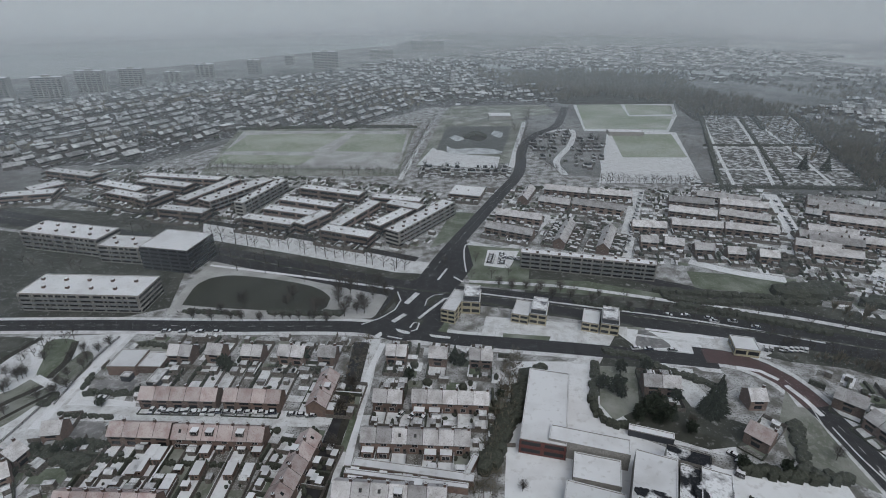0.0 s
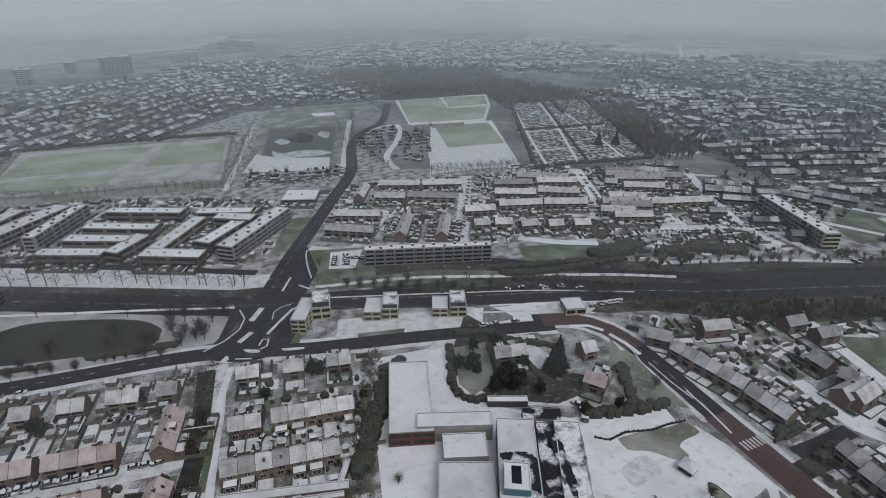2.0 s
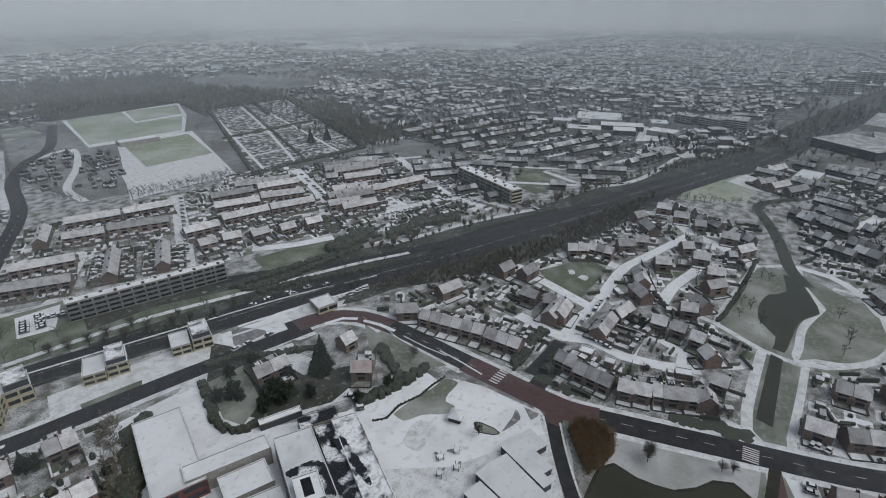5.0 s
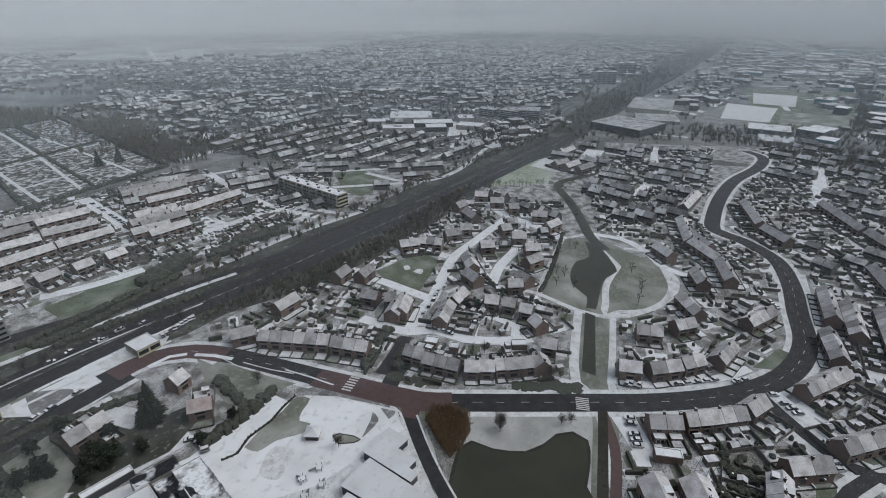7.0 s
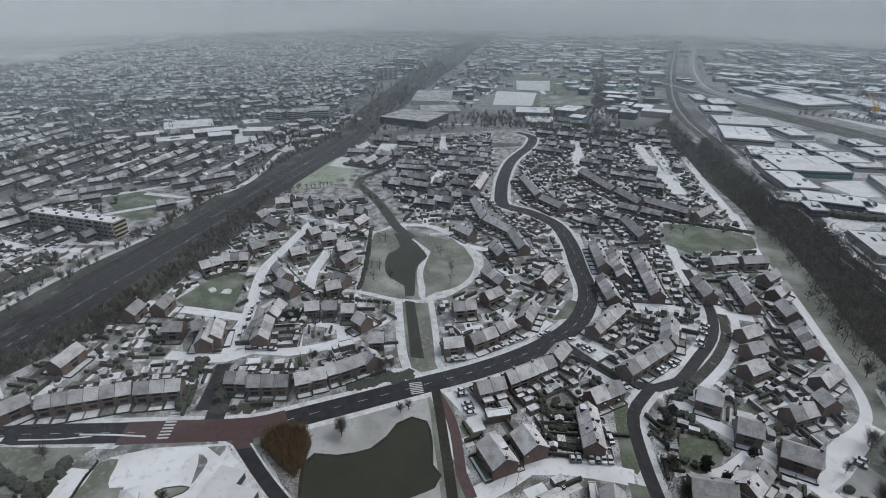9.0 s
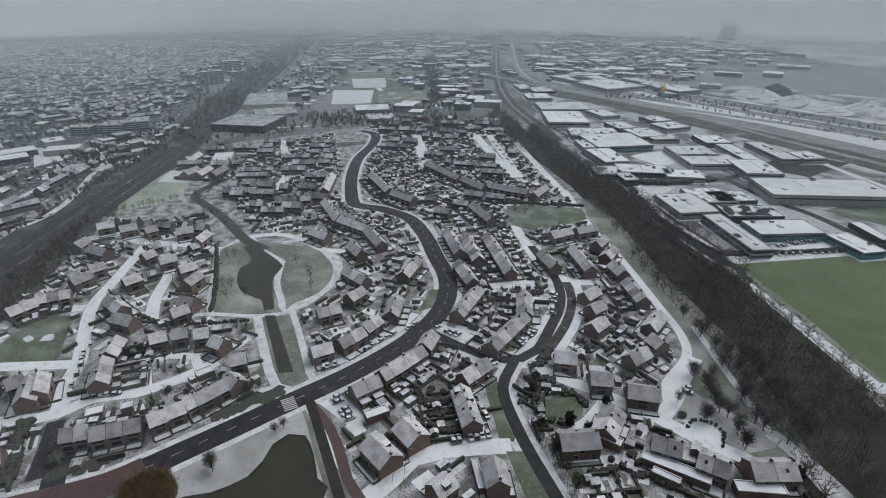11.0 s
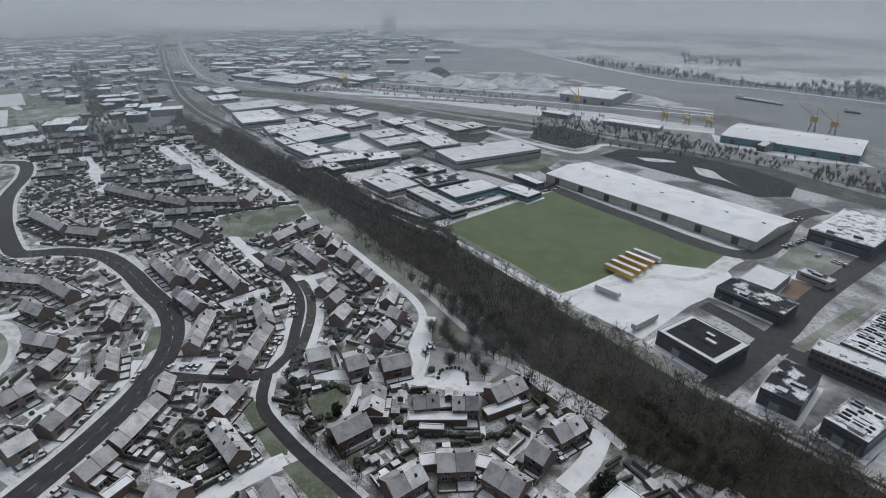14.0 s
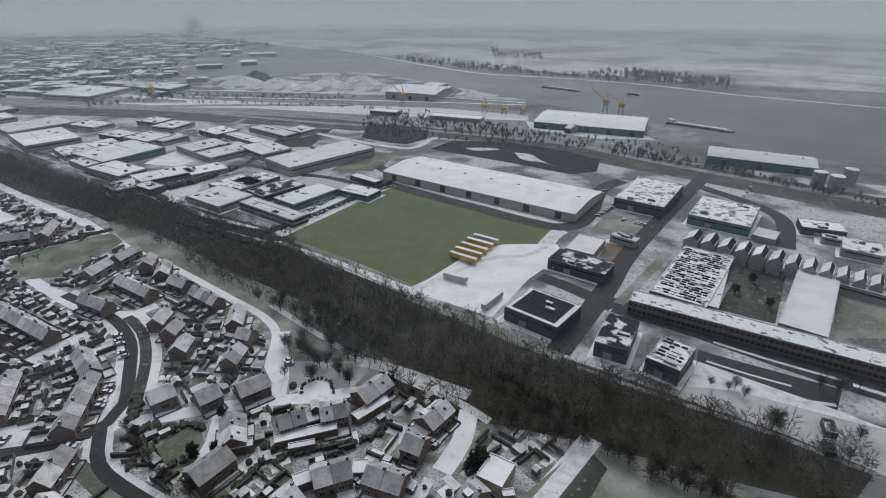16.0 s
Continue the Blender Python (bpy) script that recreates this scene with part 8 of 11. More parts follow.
area("yard_scrub_edge", "path", [(102.1, 105.2), (106.7, 104.1), (106.8, 97.2), (99.7, 95.4), (95.0, 95.1), (94.7, 101.6)], 0.062, "yard scrub edge, thin trodden snow", "ground", curved=True)
strip("yard_wall", "soil", 1.0, [(94.7, 117.0), (98.9, 114.4), (106.1, 115.7), (115.9, 113.7), (123.1, 114.2), (130.1, 113.7)], 0.146, "yard wall, dark leaf litter under bare trees", "road")
hedge([(94.7, 117.0), (98.9, 114.4), (106.1, 115.7), (115.9, 113.7), (123.1, 114.2), (130.1, 113.7)], width=0.5, height=0.9, name="garden_wall", label="low dark wall along the school path")
area("oval_bed", "lawn", [(118.3, 89.4), (119.7, 87.5), (120.7, 82.4), (120.2, 79.2), (118.1, 80.2), (115.6, 85.0), (116.7, 87.9)], 0.066, "oval bed, frosted grass", "ground", curved=True)
strip("oval_bed_edge", "soil", 0.5, [(118.2, 89.1), (119.8, 87.3), (120.7, 82.2), (120.2, 79.2), (118.1, 80.4), (115.6, 85.0), (118.2, 89.1)], 0.074, "oval bed edge, dark leaf litter under bare trees", "road")
area("corner_bed", "slush", [(121.1, 79.2), (129.5, 80.5), (133.8, 81.7), (131.4, 78.1), (128.5, 77.7), (122.2, 78.7)], 0.066, "corner bed, grey slushy asphalt", "ground", curved=True)
area("corner_bed_two", "slush", [(136.9, 80.3), (137.5, 74.2), (135.5, 73.7), (132.8, 74.6)], 0.066, "corner bed two, grey slushy asphalt", "ground")
area("yard_green_edge", "slush", [(134.8, 112.4), (138.5, 109.6), (140.2, 78.0), (138.3, 77.0)], 0.066, "yard green edge, grey slushy asphalt", "ground")
strip("street_d", "snow", 7.5, [(280.2, 332.6), (263.0, 295.1), (249.8, 262.6)], 0.050, "street d, snow-covered surface", "road")
strip("street_d_side", "snow", 6, [(249.8, 262.6), (270.6, 254.4), (295.9, 245.1)], 0.054, "street d side, snow-covered surface", "road")
area("street_d_court", "snow", [(233.5, 260.8), (255.9, 273.6), (258.5, 262.3), (246.0, 252.0), (230.1, 252.9)], 0.046, "street d court, snow-covered surface", "ground", curved=True)
strip("flat_path", "snow", 7, [(143.0, 279.1), (162.5, 265.9), (186.2, 256.3)], 0.082, "flat path, snow-covered surface", "road")
strip("row_lane", "path", 5, [(162.6, 322.6), (188.4, 306.7), (213.8, 287.8)], 0.050, "row lane, thin trodden snow", "road")
strip("row_lane_two", "path", 4, [(189.5, 364.6), (226.1, 329.9)], 0.050, "row lane two, thin trodden snow", "road")
area("flat_shrubs", "verge", [(204.2, 295.6), (207.4, 277.2), (195.7, 261.3), (189.2, 261.9), (194.1, 278.8)], 0.044, "flat shrubs, dark winter grass", "ground", curved=True)
car_row(275.3, 325.3, 250.6, 265.7, 8)
car_row(273.1, 254.0, 295.1, 247.0, 6)
car_row(319.4, 303.9, 301.2, 256.7, 7)
flat_block(647.3, 76.8, 619.2, 20.3, 57.3, 8, "darkwall", top="farroof", name="sports_hall", label="dark sports hall with a wide snowy roof")
strip("island_b", "path", 2.8, [(-18.3, 231.5), (-13.1, 242.2)], 0.146, "island b, thin trodden snow", "road")
area("kerb_bed", "verge", [(-8.6, 229.9), (-7.6, 236.0), (-4.5, 239.4), (0.1, 240.5), (-2.4, 234.3), (-6.0, 228.9)], 0.142, "kerb bed, dark winter grass", "ground", curved=True)
strip("kerb_bed_rim", "path", 0.5, [(-8.9, 229.4), (-7.9, 236.0), (-4.5, 239.9), (0.7, 241.1)], 0.150, "kerb bed rim, thin trodden snow", "road")
area("slip_verge", "soil", [(-35.3, 216.5), (-31.6, 222.0), (-26.5, 232.6), (-24.5, 242.2), (-22.7, 238.2), (-23.4, 228.8), (-27.7, 221.5)], 0.138, "slip verge, dark leaf litter under bare trees", "ground", curved=True)
area("slip_lawn", "verge", [(-29.4, 222.0), (-26.1, 227.8), (-24.3, 233.2), (-23.4, 228.8), (-26.3, 223.6)], 0.142, "slip lawn, dark winter grass", "ground", curved=True)
area("kerb_bed_two", "verge", [(-13.8, 216.1), (-10.4, 218.5), (-9.0, 215.1), (-11.0, 211.7)], 0.146, "kerb bed two, dark winter grass", "ground", curved=True)
area("front_snow", "path", [(-21.9, 209.4), (-15.2, 206.6), (-15.8, 204.8), (-20.3, 206.6)], 0.142, "front snow, thin trodden snow", "ground", curved=True)
area("front_snow_two", "path", [(-6.1, 204.8), (3.7, 202.6), (3.2, 201.3), (-4.7, 202.6)], 0.142, "front snow two, thin trodden snow", "ground", curved=True)
area("front_snow_three", "path", [(-30.4, 204.3), (-28.4, 206.6), (-27.6, 203.9), (-29.4, 202.1)], 0.142, "front snow three, thin trodden snow", "ground", curved=True)
area("front_snow_four", "path", [(-16.1, 199.9), (-9.7, 198.7), (-5.9, 196.1), (-12.1, 196.9)], 0.142, "front snow four, thin trodden snow", "ground", curved=True)
area("west_green", "green", [(-165.2, 175.7), (-175.8, 198.5), (-163.2, 199.3), (-158.0, 184.6), (-158.7, 172.9)], 0.050, "west green, thinly frosted green grass", "ground", curved=True)
area("west_lawn", "lawn", [(-156.5, 171.5), (-157.3, 182.7), (-155.2, 191.8), (-149.4, 188.6), (-145.9, 177.1), (-150.4, 169.7)], 0.052, "west lawn, frosted grass", "ground", curved=True)
strip("west_ditch", "soil", 3, [(-163.5, 198.9), (-158.5, 184.6), (-158.8, 173.6)], 0.056, "west ditch, dark leaf litter under bare trees", "road")
area("far_verge", "verge", [(-200.8, 184.6), (-205.5, 203.2), (-182.8, 201.5), (-183.5, 191.7), (-184.8, 182.3)], 0.050, "far verge, dark winter grass", "ground")
strip("verge_ditch", "soil", 3, [(-189.6, 176.4), (-186.5, 184.6), (-183.9, 192.6), (-180.6, 201.9)], 0.056, "verge ditch, dark leaf litter under bare trees", "road")
area("west_bank", "lawn", [(-172.2, 154.1), (-176.5, 159.6), (-165.6, 175.0), (-156.9, 170.1), (-161.5, 159.6)], 0.050, "west bank, frosted grass", "ground")
strip("west_bank_ditch", "soil", 2.6, [(-170.8, 152.3), (-163.3, 162.1), (-156.5, 170.8)], 0.056, "west bank ditch, dark leaf litter under bare trees", "road")
area("west_bank_two", "lawn", [(-161.3, 140.2), (-169.5, 150.6), (-156.0, 168.0), (-151.2, 164.1), (-155.5, 151.2)], 0.050, "west bank two, frosted grass", "ground")
strip("bank_ditch_two", "soil", 1.8, [(-164.6, 144.4), (-157.2, 156.5), (-151.1, 165.4)], 0.058, "bank ditch two, dark leaf litter under bare trees", "road")
strip("west_lot_path", "snow", 4.5, [(-144.4, 204.6), (-144.2, 184.6), (-145.5, 164.1), (-145.4, 145.5)], 0.106, "west lot path, snow-covered surface", "road")
strip("west_path_two", "snow", 3.5, [(-164.7, 174.3), (-156.7, 170.1), (-150.0, 166.7)], 0.110, "west path two, snow-covered surface", "road")
strip("canal_path", "snow", 4, [(-178.0, 161.5), (-169.8, 168.0), (-167.0, 174.3), (-170.8, 184.6), (-179.2, 194.6)], 0.060, "canal path, snow-covered surface", "road")
railing([(-145.5, 202.0), (-147.3, 182.7), (-146.2, 157.8)])
railing([(-149.9, 161.5), (-151.0, 147.8), (-153.2, 132.1)])
area("fenced_plot", "slush", [(-138.7, 164.4), (-140.2, 172.5), (-122.2, 172.9), (-121.5, 164.1)], 0.060, "fenced plot, grey slushy asphalt", "ground")
hedge([(-140.9, 167.4), (-142.0, 175.7)], width=1.6, height=1.5)
hedge([(-140.4, 152.4), (-121.3, 151.2)], width=1.4, height=1.5)
hedge([(-150.0, 159.6), (-149.0, 162.1)], width=3.2, height=0.9)
area("west_plaza", "snow", [(-146.2, 152.6), (-146.7, 166.7), (-136.5, 170.1), (-138.1, 163.4), (-116.5, 159.6), (-112.9, 152.7)], 0.044, "west plaza, snow-covered surface", "ground")
flat_block(-135.6, 175.7, -124.0, 175.3, 11.7, 4.3, "brick")
flat_block(-124.1, 177.1, -114.7, 176.7, 9.8, 3.2, "brick")
flat_block(-116.2, 168.0, -111.6, 167.6, 8.5, 2.6, "darkwall", top="shedtop")
flat_block(-128.4, 171.7, -124.7, 171.3, 3.0, 2.4, "darkwall", top="shedtop")
area("garden_green", "green", [(-132.6, 127.4), (-121.0, 128.8), (-120.7, 122.1), (-132.2, 121.6)], 0.050, "garden green, thinly frosted green grass", "ground")
area("garden_green_two", "slush", [(-134.3, 144.4), (-129.9, 149.8), (-120.2, 147.8), (-120.2, 140.2), (-131.6, 139.7)], 0.050, "garden green two, grey slushy asphalt", "ground")
car_row(-131.8, 160.9, -127.6, 160.3, 2)
car_row(-109.2, 154.5, -83.0, 153.3, 8)
evergreen(-135.9, 135.1, height=4)
evergreen(-129.6, 133.6, height=4.5)
evergreen(-125.3, 135.1, height=5)
evergreen(-122.3, 137.1, height=4)
tree(-175.7, 182.7, height=7)
tree(-176.1, 174.2, height=7)
tree(-169.5, 190.5, height=7)
tree(-167.5, 184.6, height=7)
tree(-156.1, 184.6, height=7)
tree(-149.0, 163.4, height=7)
tree(-146.7, 166.7, height=7)
tree(-177.4, 206.4, height=7)
tree(-161.1, 152.6, height=7)
tree(-154.4, 190.6, height=7)
strip("pond_walk", "asphalt", 4.6, [(139.2, 69.9), (127.0, 59.8), (116.0, 49.6), (106.3, 39.6)], 0.112, "pond walk, dark wet asphalt", "road")
strip("pond_walk_kerb", "path", 0.9, [(137.6, 72.4), (125.3, 62.0), (114.4, 52.1), (104.1, 42.4)], 0.120, "pond walk kerb, thin trodden snow", "road")
strip("pond_walk_kerb_east", "path", 0.7, [(138.6, 66.0), (127.4, 56.8), (117.4, 47.4), (108.2, 37.6)], 0.120, "pond walk kerb east, thin trodden snow", "road")
strip("pond_bank_soil", "bed", 7, [(138.1, 59.6), (128.3, 51.2), (118.2, 44.2), (107.8, 36.1)], 0.100, "pond bank soil, bare brown bank", "road")
strip("red_mouth", "redroad", 7, [(146.8, 70.4), (141.4, 69.5), (136.0, 68.4)], 0.113, "red mouth, red brick paving", "road")
reeds([(137.8, 62.4), (143.2, 61.8), (146.6, 55.2), (146.0, 48.7), (138.0, 45.0), (128.1, 45.0), (123.9, 47.4), (128.8, 53.5)])
strip("side_street", "asphalt", 6.5, [(-36.1, 198.6), (-36.4, 157.2), (-38.9, 135.2), (-40.5, 115.0)], 0.050, "side street, dark wet asphalt", "road")
strip("street_path", "snow", 2.5, [(-26.4, 197.8), (-28.0, 188.7), (-30.2, 175.5), (-30.4, 157.3), (-31.2, 137.7), (-31.8, 116.6)], 0.060, "street path, snow-covered surface", "road")
strip("verge_hedge_strip", "soil", 2.5, [(-33.5, 197.8), (-34.4, 166.8), (-36.0, 140.3), (-37.0, 116.6)], 0.058, "verge hedge strip, dark leaf litter under bare trees", "road")
infill([(-157.3, 135.1), (-149.1, 142.3), (-131.1, 138.9), (-114.8, 137.6), (-111.7, 119.5), (-144.8, 119.1)], sheds=0.35, seed=61)
terrace(-141.2, 127.4, -140.0, 132.8)
terrace(-141.4, 120.7, -136.9, 124.0)
strip("garden_path", "path", 3, [(-132.5, 116.6), (-131.7, 125.6), (-129.7, 142.8)], 0.040, "garden path, thin trodden snow", "road")
hedge([(-131.0, 138.6), (-115.1, 138.1)], width=2, height=2.2)
hedge([(-139.2, 135.1), (-117.9, 129.8)], width=3.5, height=2.5)
hedge([(-120.4, 127.9), (-118.0, 136.3)], width=2, height=2)
tree(-35.4, 184.8, height=9)
tree(-35.1, 166.8, height=9)
tree(-37.3, 154.2, height=9)
tree(-37.0, 135.2, height=9)
tree(-98.1, 227.7, height=12)
tree(-61.2, 222.0, height=12)
tree(-75.3, 234.7, height=12)
tree(-53.1, 238.7, height=12)
tree(-35.4, 235.9, height=12)
tree(-38.0, 222.5, height=12)
tree(224.9, 235.1, height=9)
tree(233.4, 231.7, height=9)
tree(242.2, 226.0, height=9)
tree(249.9, 219.0, height=9)
tree(261.5, 214.6, height=9)
tree(217.5, 222.1, height=9)
tree(227.6, 218.1, height=9)
tree(237.4, 213.4, height=9)
tree(206.5, 258.9, height=9)
tree(194.1, 250.0, height=9)
tree(216.3, 255.7, height=9)
tree(201.4, 232.2, height=9)
tree(198.5, 268.1, height=9)
hedge([(213.7, 231.3), (236.1, 229.6), (261.6, 219.2)], width=6, height=4)
hedge([(176.5, 239.9), (193.3, 242.7), (200.5, 243.9)], width=8, height=5)
flat_block(763.6, 46.6, 760.3, -7.1, 94.1, 6, "metalwall", top="farroof", name="sports_hall", label="low pale hall with thin snow on its roof")
flat_block(700.1, 28.4, 707.1, -20.9, 46.2, 3.5, "concrete", top="farroof")
terrace(468.0, 82.2, 482.2, 73.8)
terrace(463.4, 71.8, 481.0, 63.8)
terrace(460.0, 60.3, 479.0, 51.1)
terrace(506.9, 84.6, 529.9, 76.7)
flat_block(502.3, 65.4, 501.2, 48.8, 32.6, 4, "concrete")
area("estate_school_yard", "path", [(470.4, 104.1), (501.0, 98.2), (477.1, 51.3), (460.5, 49.5), (460.5, 80.6)], 0.060, "estate school yard, thin trodden snow", "ground")
flat_block(667.3, 219.8, 661.2, 199.0, 19.3, 9, "darkwall", top="farroof", storeys=4, name="apartment_block", label="dark four-storey apartment block beside the boulevard")
flat_block(667.9, 193.0, 663.7, 169.0, 26.7, 9, "darkwall", top="farroof", storeys=4, name="apartment_block", label="dark four-storey apartment block beside the boulevard")
flat_block(674.8, 166.8, 677.4, 144.5, 28.8, 9, "darkwall", top="farroof", storeys=4, name="apartment_block", label="dark four-storey apartment block beside the boulevard")
area("boulevard_wood_floor", "soil", [(607.8, 114.2), (722.3, 114.7), (988.2, 82.0), (1419.2, 19.1), (2260.8, -135.6), (2211.8, -194.7), (1179.6, -18.1), (778.9, 55.2), (649.1, 76.0), (619.3, 93.8)], 0.030, "boulevard wood floor, dark leaf litter under bare trees", "ground")
flat_block(580.6, 218.6, 582.6, 189.8, 21.1, 5, "concrete", label="low round-cornered building with a snowy flat roof")
area("triangle_lot", "path", [(621.3, 240.1), (610.1, 217.1), (590.0, 193.0), (561.5, 199.2), (546.1, 215.8)], 0.050, "triangle lot, thin trodden snow", "ground")
district([(730.4, 252.5), (831.6, 236.0), (889.0, 191.7), (912.0, 133.8), (787.6, 139.7), (751.2, 166.7), (744.9, 215.0)], turn=-20.0, row=22, unit=26, seed=131)
tree(576.8, 182.8, height=9)
tree(570.8, 172.6, height=9)
tree(561.6, 187.9, height=9)
tree(525.1, 134.6, height=9)
tree(560.4, 150.0, height=9)
tree(561.0, 162.6, height=9)
tree(577.7, 186.5, height=9)
tree(529.7, 171.8, height=9)
tree(526.2, 139.5, height=9)
tree(561.5, 148.2, height=9)
tree(544.6, 170.7, height=9)
tree(525.2, 144.3, height=9)
tree(566.6, 144.9, height=9)
tree(537.2, 153.5, height=9)
shed(-93.9, 132.2, -0.7, 2)
shed(-96.8, 133.1, -0.7, 2)
shed(-99.4, 126.5, -0.7, 2)
shed(-97.7, 127.5, -0.7, 2)
shed(-85.2, 126.6, -0.7, 1)
shed(-78.8, 126.1, -0.7, 2)
shed(-87.5, 137.1, -0.7, 0)
shed(-84.3, 136.4, -0.7, 1)
shed(-112.1, 141.5, -0.7, 1)
shed(-101.3, 137.6, -0.7, 1)
shed(-100.8, 139.7, -0.7, 0)
shed(-102.7, 120.8, -0.7, 1)
shed(-110.3, 123.8, -0.7, 0)
shed(-85.8, 120.8, -0.7, 2)
shed(-80.2, 120.2, -0.7, 1)
shed(-79.4, 135.1, -0.7, 2)
shed(-74.8, 135.1, -0.7, 1)
shed(-68.2, 126.1, -0.7, 2)
shed(-62.4, 125.2, -0.7, 2)
shed(-57.2, 126.1, -0.7, 1)
shed(-67.6, 135.1, -0.7, 0)
shed(-62.0, 135.6, -0.7, 2)
hedge([(-116.8, 131.2), (-101.6, 130.7), (-84.4, 129.8), (-67.3, 128.9), (-54.2, 128.4)], width=1.2, height=1.8)
strip("bus_lane_edge", "path", 0.5, [(138.4, 157.3), (136.3, 144.1), (136.9, 133.0), (137.1, 119.4)], 0.140, "bus lane edge, thin trodden snow", "road")
strip("bus_lane_median", "path", 0.8, [(142.1, 127.2), (142.1, 114.8), (141.4, 103.6)], 0.142, "bus lane median, thin trodden snow", "road")
strip("kerb_line_near", "path", 0.6, [(139.4, 146.7), (139.9, 132.6), (141.3, 122.4)], 0.144, "kerb line near, thin trodden snow", "road")
tree(144.1, 36.0, height=9)
tree(153.9, 15.6, height=6)
tree(155.7, 12.7, height=6)
area("house_lot", "path", [(114.7, 203.7), (134.1, 204.9), (139.8, 205.2), (142.3, 190.8), (137.3, 188.1), (123.3, 187.9), (113.0, 188.4)], 0.060, "house lot, thin trodden snow", "ground")
area("lot_verge", "slush", [(90.2, 208.4), (93.6, 208.7), (100.5, 196.1), (92.5, 194.4), (85.3, 196.1)], 0.125, "lot verge, grey slushy asphalt", "ground", curved=True)
area("front_frost", "frost", [(-19.2, -189.9), (-36.9, -194.9), (-55.8, -194.5), (-70.0, -193.8), (-90.0, -193.7), (-83.8, -168.1), (-66.6, -173.3), (-50.5, -177.2), (-17.1, -181.9)], 0.128, "front frost, grass under thin grey snow", "ground")
strip("lot_snow_a", "path", 1.6, [(-29.5, -226.3), (-48.5, -222.6), (-66.6, -220.1), (-76.0, -219.0)], 0.152, "lot snow a, thin trodden snow", "road")
strip("lot_snow_b", "path", 1.2, [(-26.8, -210.4), (-41.4, -208.1), (-57.2, -206.9)], 0.152, "lot snow b, thin trodden snow", "road")
strip("lot_snow_c", "path", 1.8, [(-24.8, -200.6), (-42.9, -198.3), (-58.1, -198.9), (-71.2, -201.4)], 0.152, "lot snow c, thin trodden snow", "road")
strip("lot_snow_d", "path", 2.2, [(-79.5, -217.6), (-89.7, -215.7), (-101.7, -213.7)], 0.152, "lot snow d, thin trodden snow", "road")
strip("belt_foot_path", "slush", 2.2, [(21.9, -184.5), (-17.2, -179.2), (-45.1, -176.0), (-78.0, -168.6)], 0.136, "belt foot path, grey slushy asphalt", "road")
flat_block(-64.2, -181.0, -67.9, -181.2, 6.9, 2.6, "darkwall", top="slid")
flat_block(-62.7, -171.0, -65.8, -171.1, 5.8, 2.6, "darkwall", top="slid")
tree(-39.9, -192.1, height=7)
tree(-34.5, -193.9, height=6)
tree(-28.1, -193.9, height=6)
tree(-69.9, -172.5, height=6)
# ---- crescent estate streets ----
strip("crescent_entry", "asphalt", 6, [(154.6, 89.1), (169.7, 90.1), (182.6, 91.4)], 0.096, "crescent entry, dark wet asphalt", "road")
strip("crescent_street", "snow", 6, [(188.4, 117.9), (187.5, 110.6), (186.0, 99.6), (186.7, 91.7), (192.4, 82.0), (191.0, 66.1), (193.8, 55.5), (197.8, 46.5), (203.1, 38.3)], 0.070, "crescent street, snow-covered surface", "road")
strip("crescent_spine", "snow", 6, [(186.7, 91.7), (201.2, 94.5), (219.6, 94.0), (242.3, 97.7), (268.8, 100.8), (291.8, 97.1), (318.6, 92.7), (341.8, 88.7)], 0.074, "crescent spine, snow-covered surface", "road")
strip("green_loop", "snow", 4.5, [(192.0, 63.7), (209.3, 65.9), (213.1, 58.2), (210.0, 47.8), (201.2, 45.4), (195.7, 49.5)], 0.078, "green loop, snow-covered surface", "road")
strip("crescent_head", "snow", 7.5, [(357.6, 127.4), (362.4, 112.6), (341.8, 88.7), (334.3, 69.0), (318.4, 46.6)], 0.082, "crescent head, snow-covered surface", "road")
strip("crescent_close", "snow", 6, [(242.9, 70.2), (266.1, 72.3), (290.3, 69.7), (301.0, 70.7), (308.1, 77.6)], 0.062, "crescent close, snow-covered surface", "road")
strip("close_path", "path", 3, [(242.9, 70.2), (244.3, 57.7), (243.7, 45.0), (235.0, 22.8), (234.2, 5.8)], 0.066, "close path, thin trodden snow", "road")
strip("green_lane", "snow", 6, [(226.4, 136.7), (224.6, 124.2), (221.5, 111.0), (218.1, 95.7)], 0.070, "green lane, snow-covered surface", "road")
strip("green_lane_north", "snow", 6, [(257.5, 136.2), (270.1, 129.1), (268.4, 114.2), (267.0, 104.1)], 0.074, "green lane north, snow-covered surface", "road")
strip("canal_walk_west", "path", 4, [(235.0, 22.8), (210.3, 20.1), (189.1, 17.2), (179.6, 14.7), (174.2, 8.0)], 0.078, "canal walk west, thin trodden snow", "road")
strip("canal_walk_east", "path", 3, [(234.3, 6.3), (205.4, 3.4), (184.5, 1.7), (176.6, -0.4)], 0.082, "canal walk east, thin trodden snow", "road")
strip("park_walk_west", "path", 3, [(318.4, 46.6), (290.2, 46.1), (258.2, 45.7), (243.5, 44.5)], 0.062, "park walk west, thin trodden snow", "road")
strip("park_walk_north", "path", 3, [(318.4, 46.6), (333.2, 29.2), (313.7, 22.2), (292.5, 9.5)], 0.066, "park walk north, thin trodden snow", "road")
strip("park_ring", "path", 3.5, [(292.5, 9.5), (267.0, 13.1), (248.0, 11.3), (235.3, 9.7), (239.1, 0.1), (253.1, -12.3), (270.6, -20.3), (288.9, -20.8), (303.5, -12.2), (318.6, -4.8), (318.3, 8.9)], 0.070, "park ring, thin trodden snow", "road")
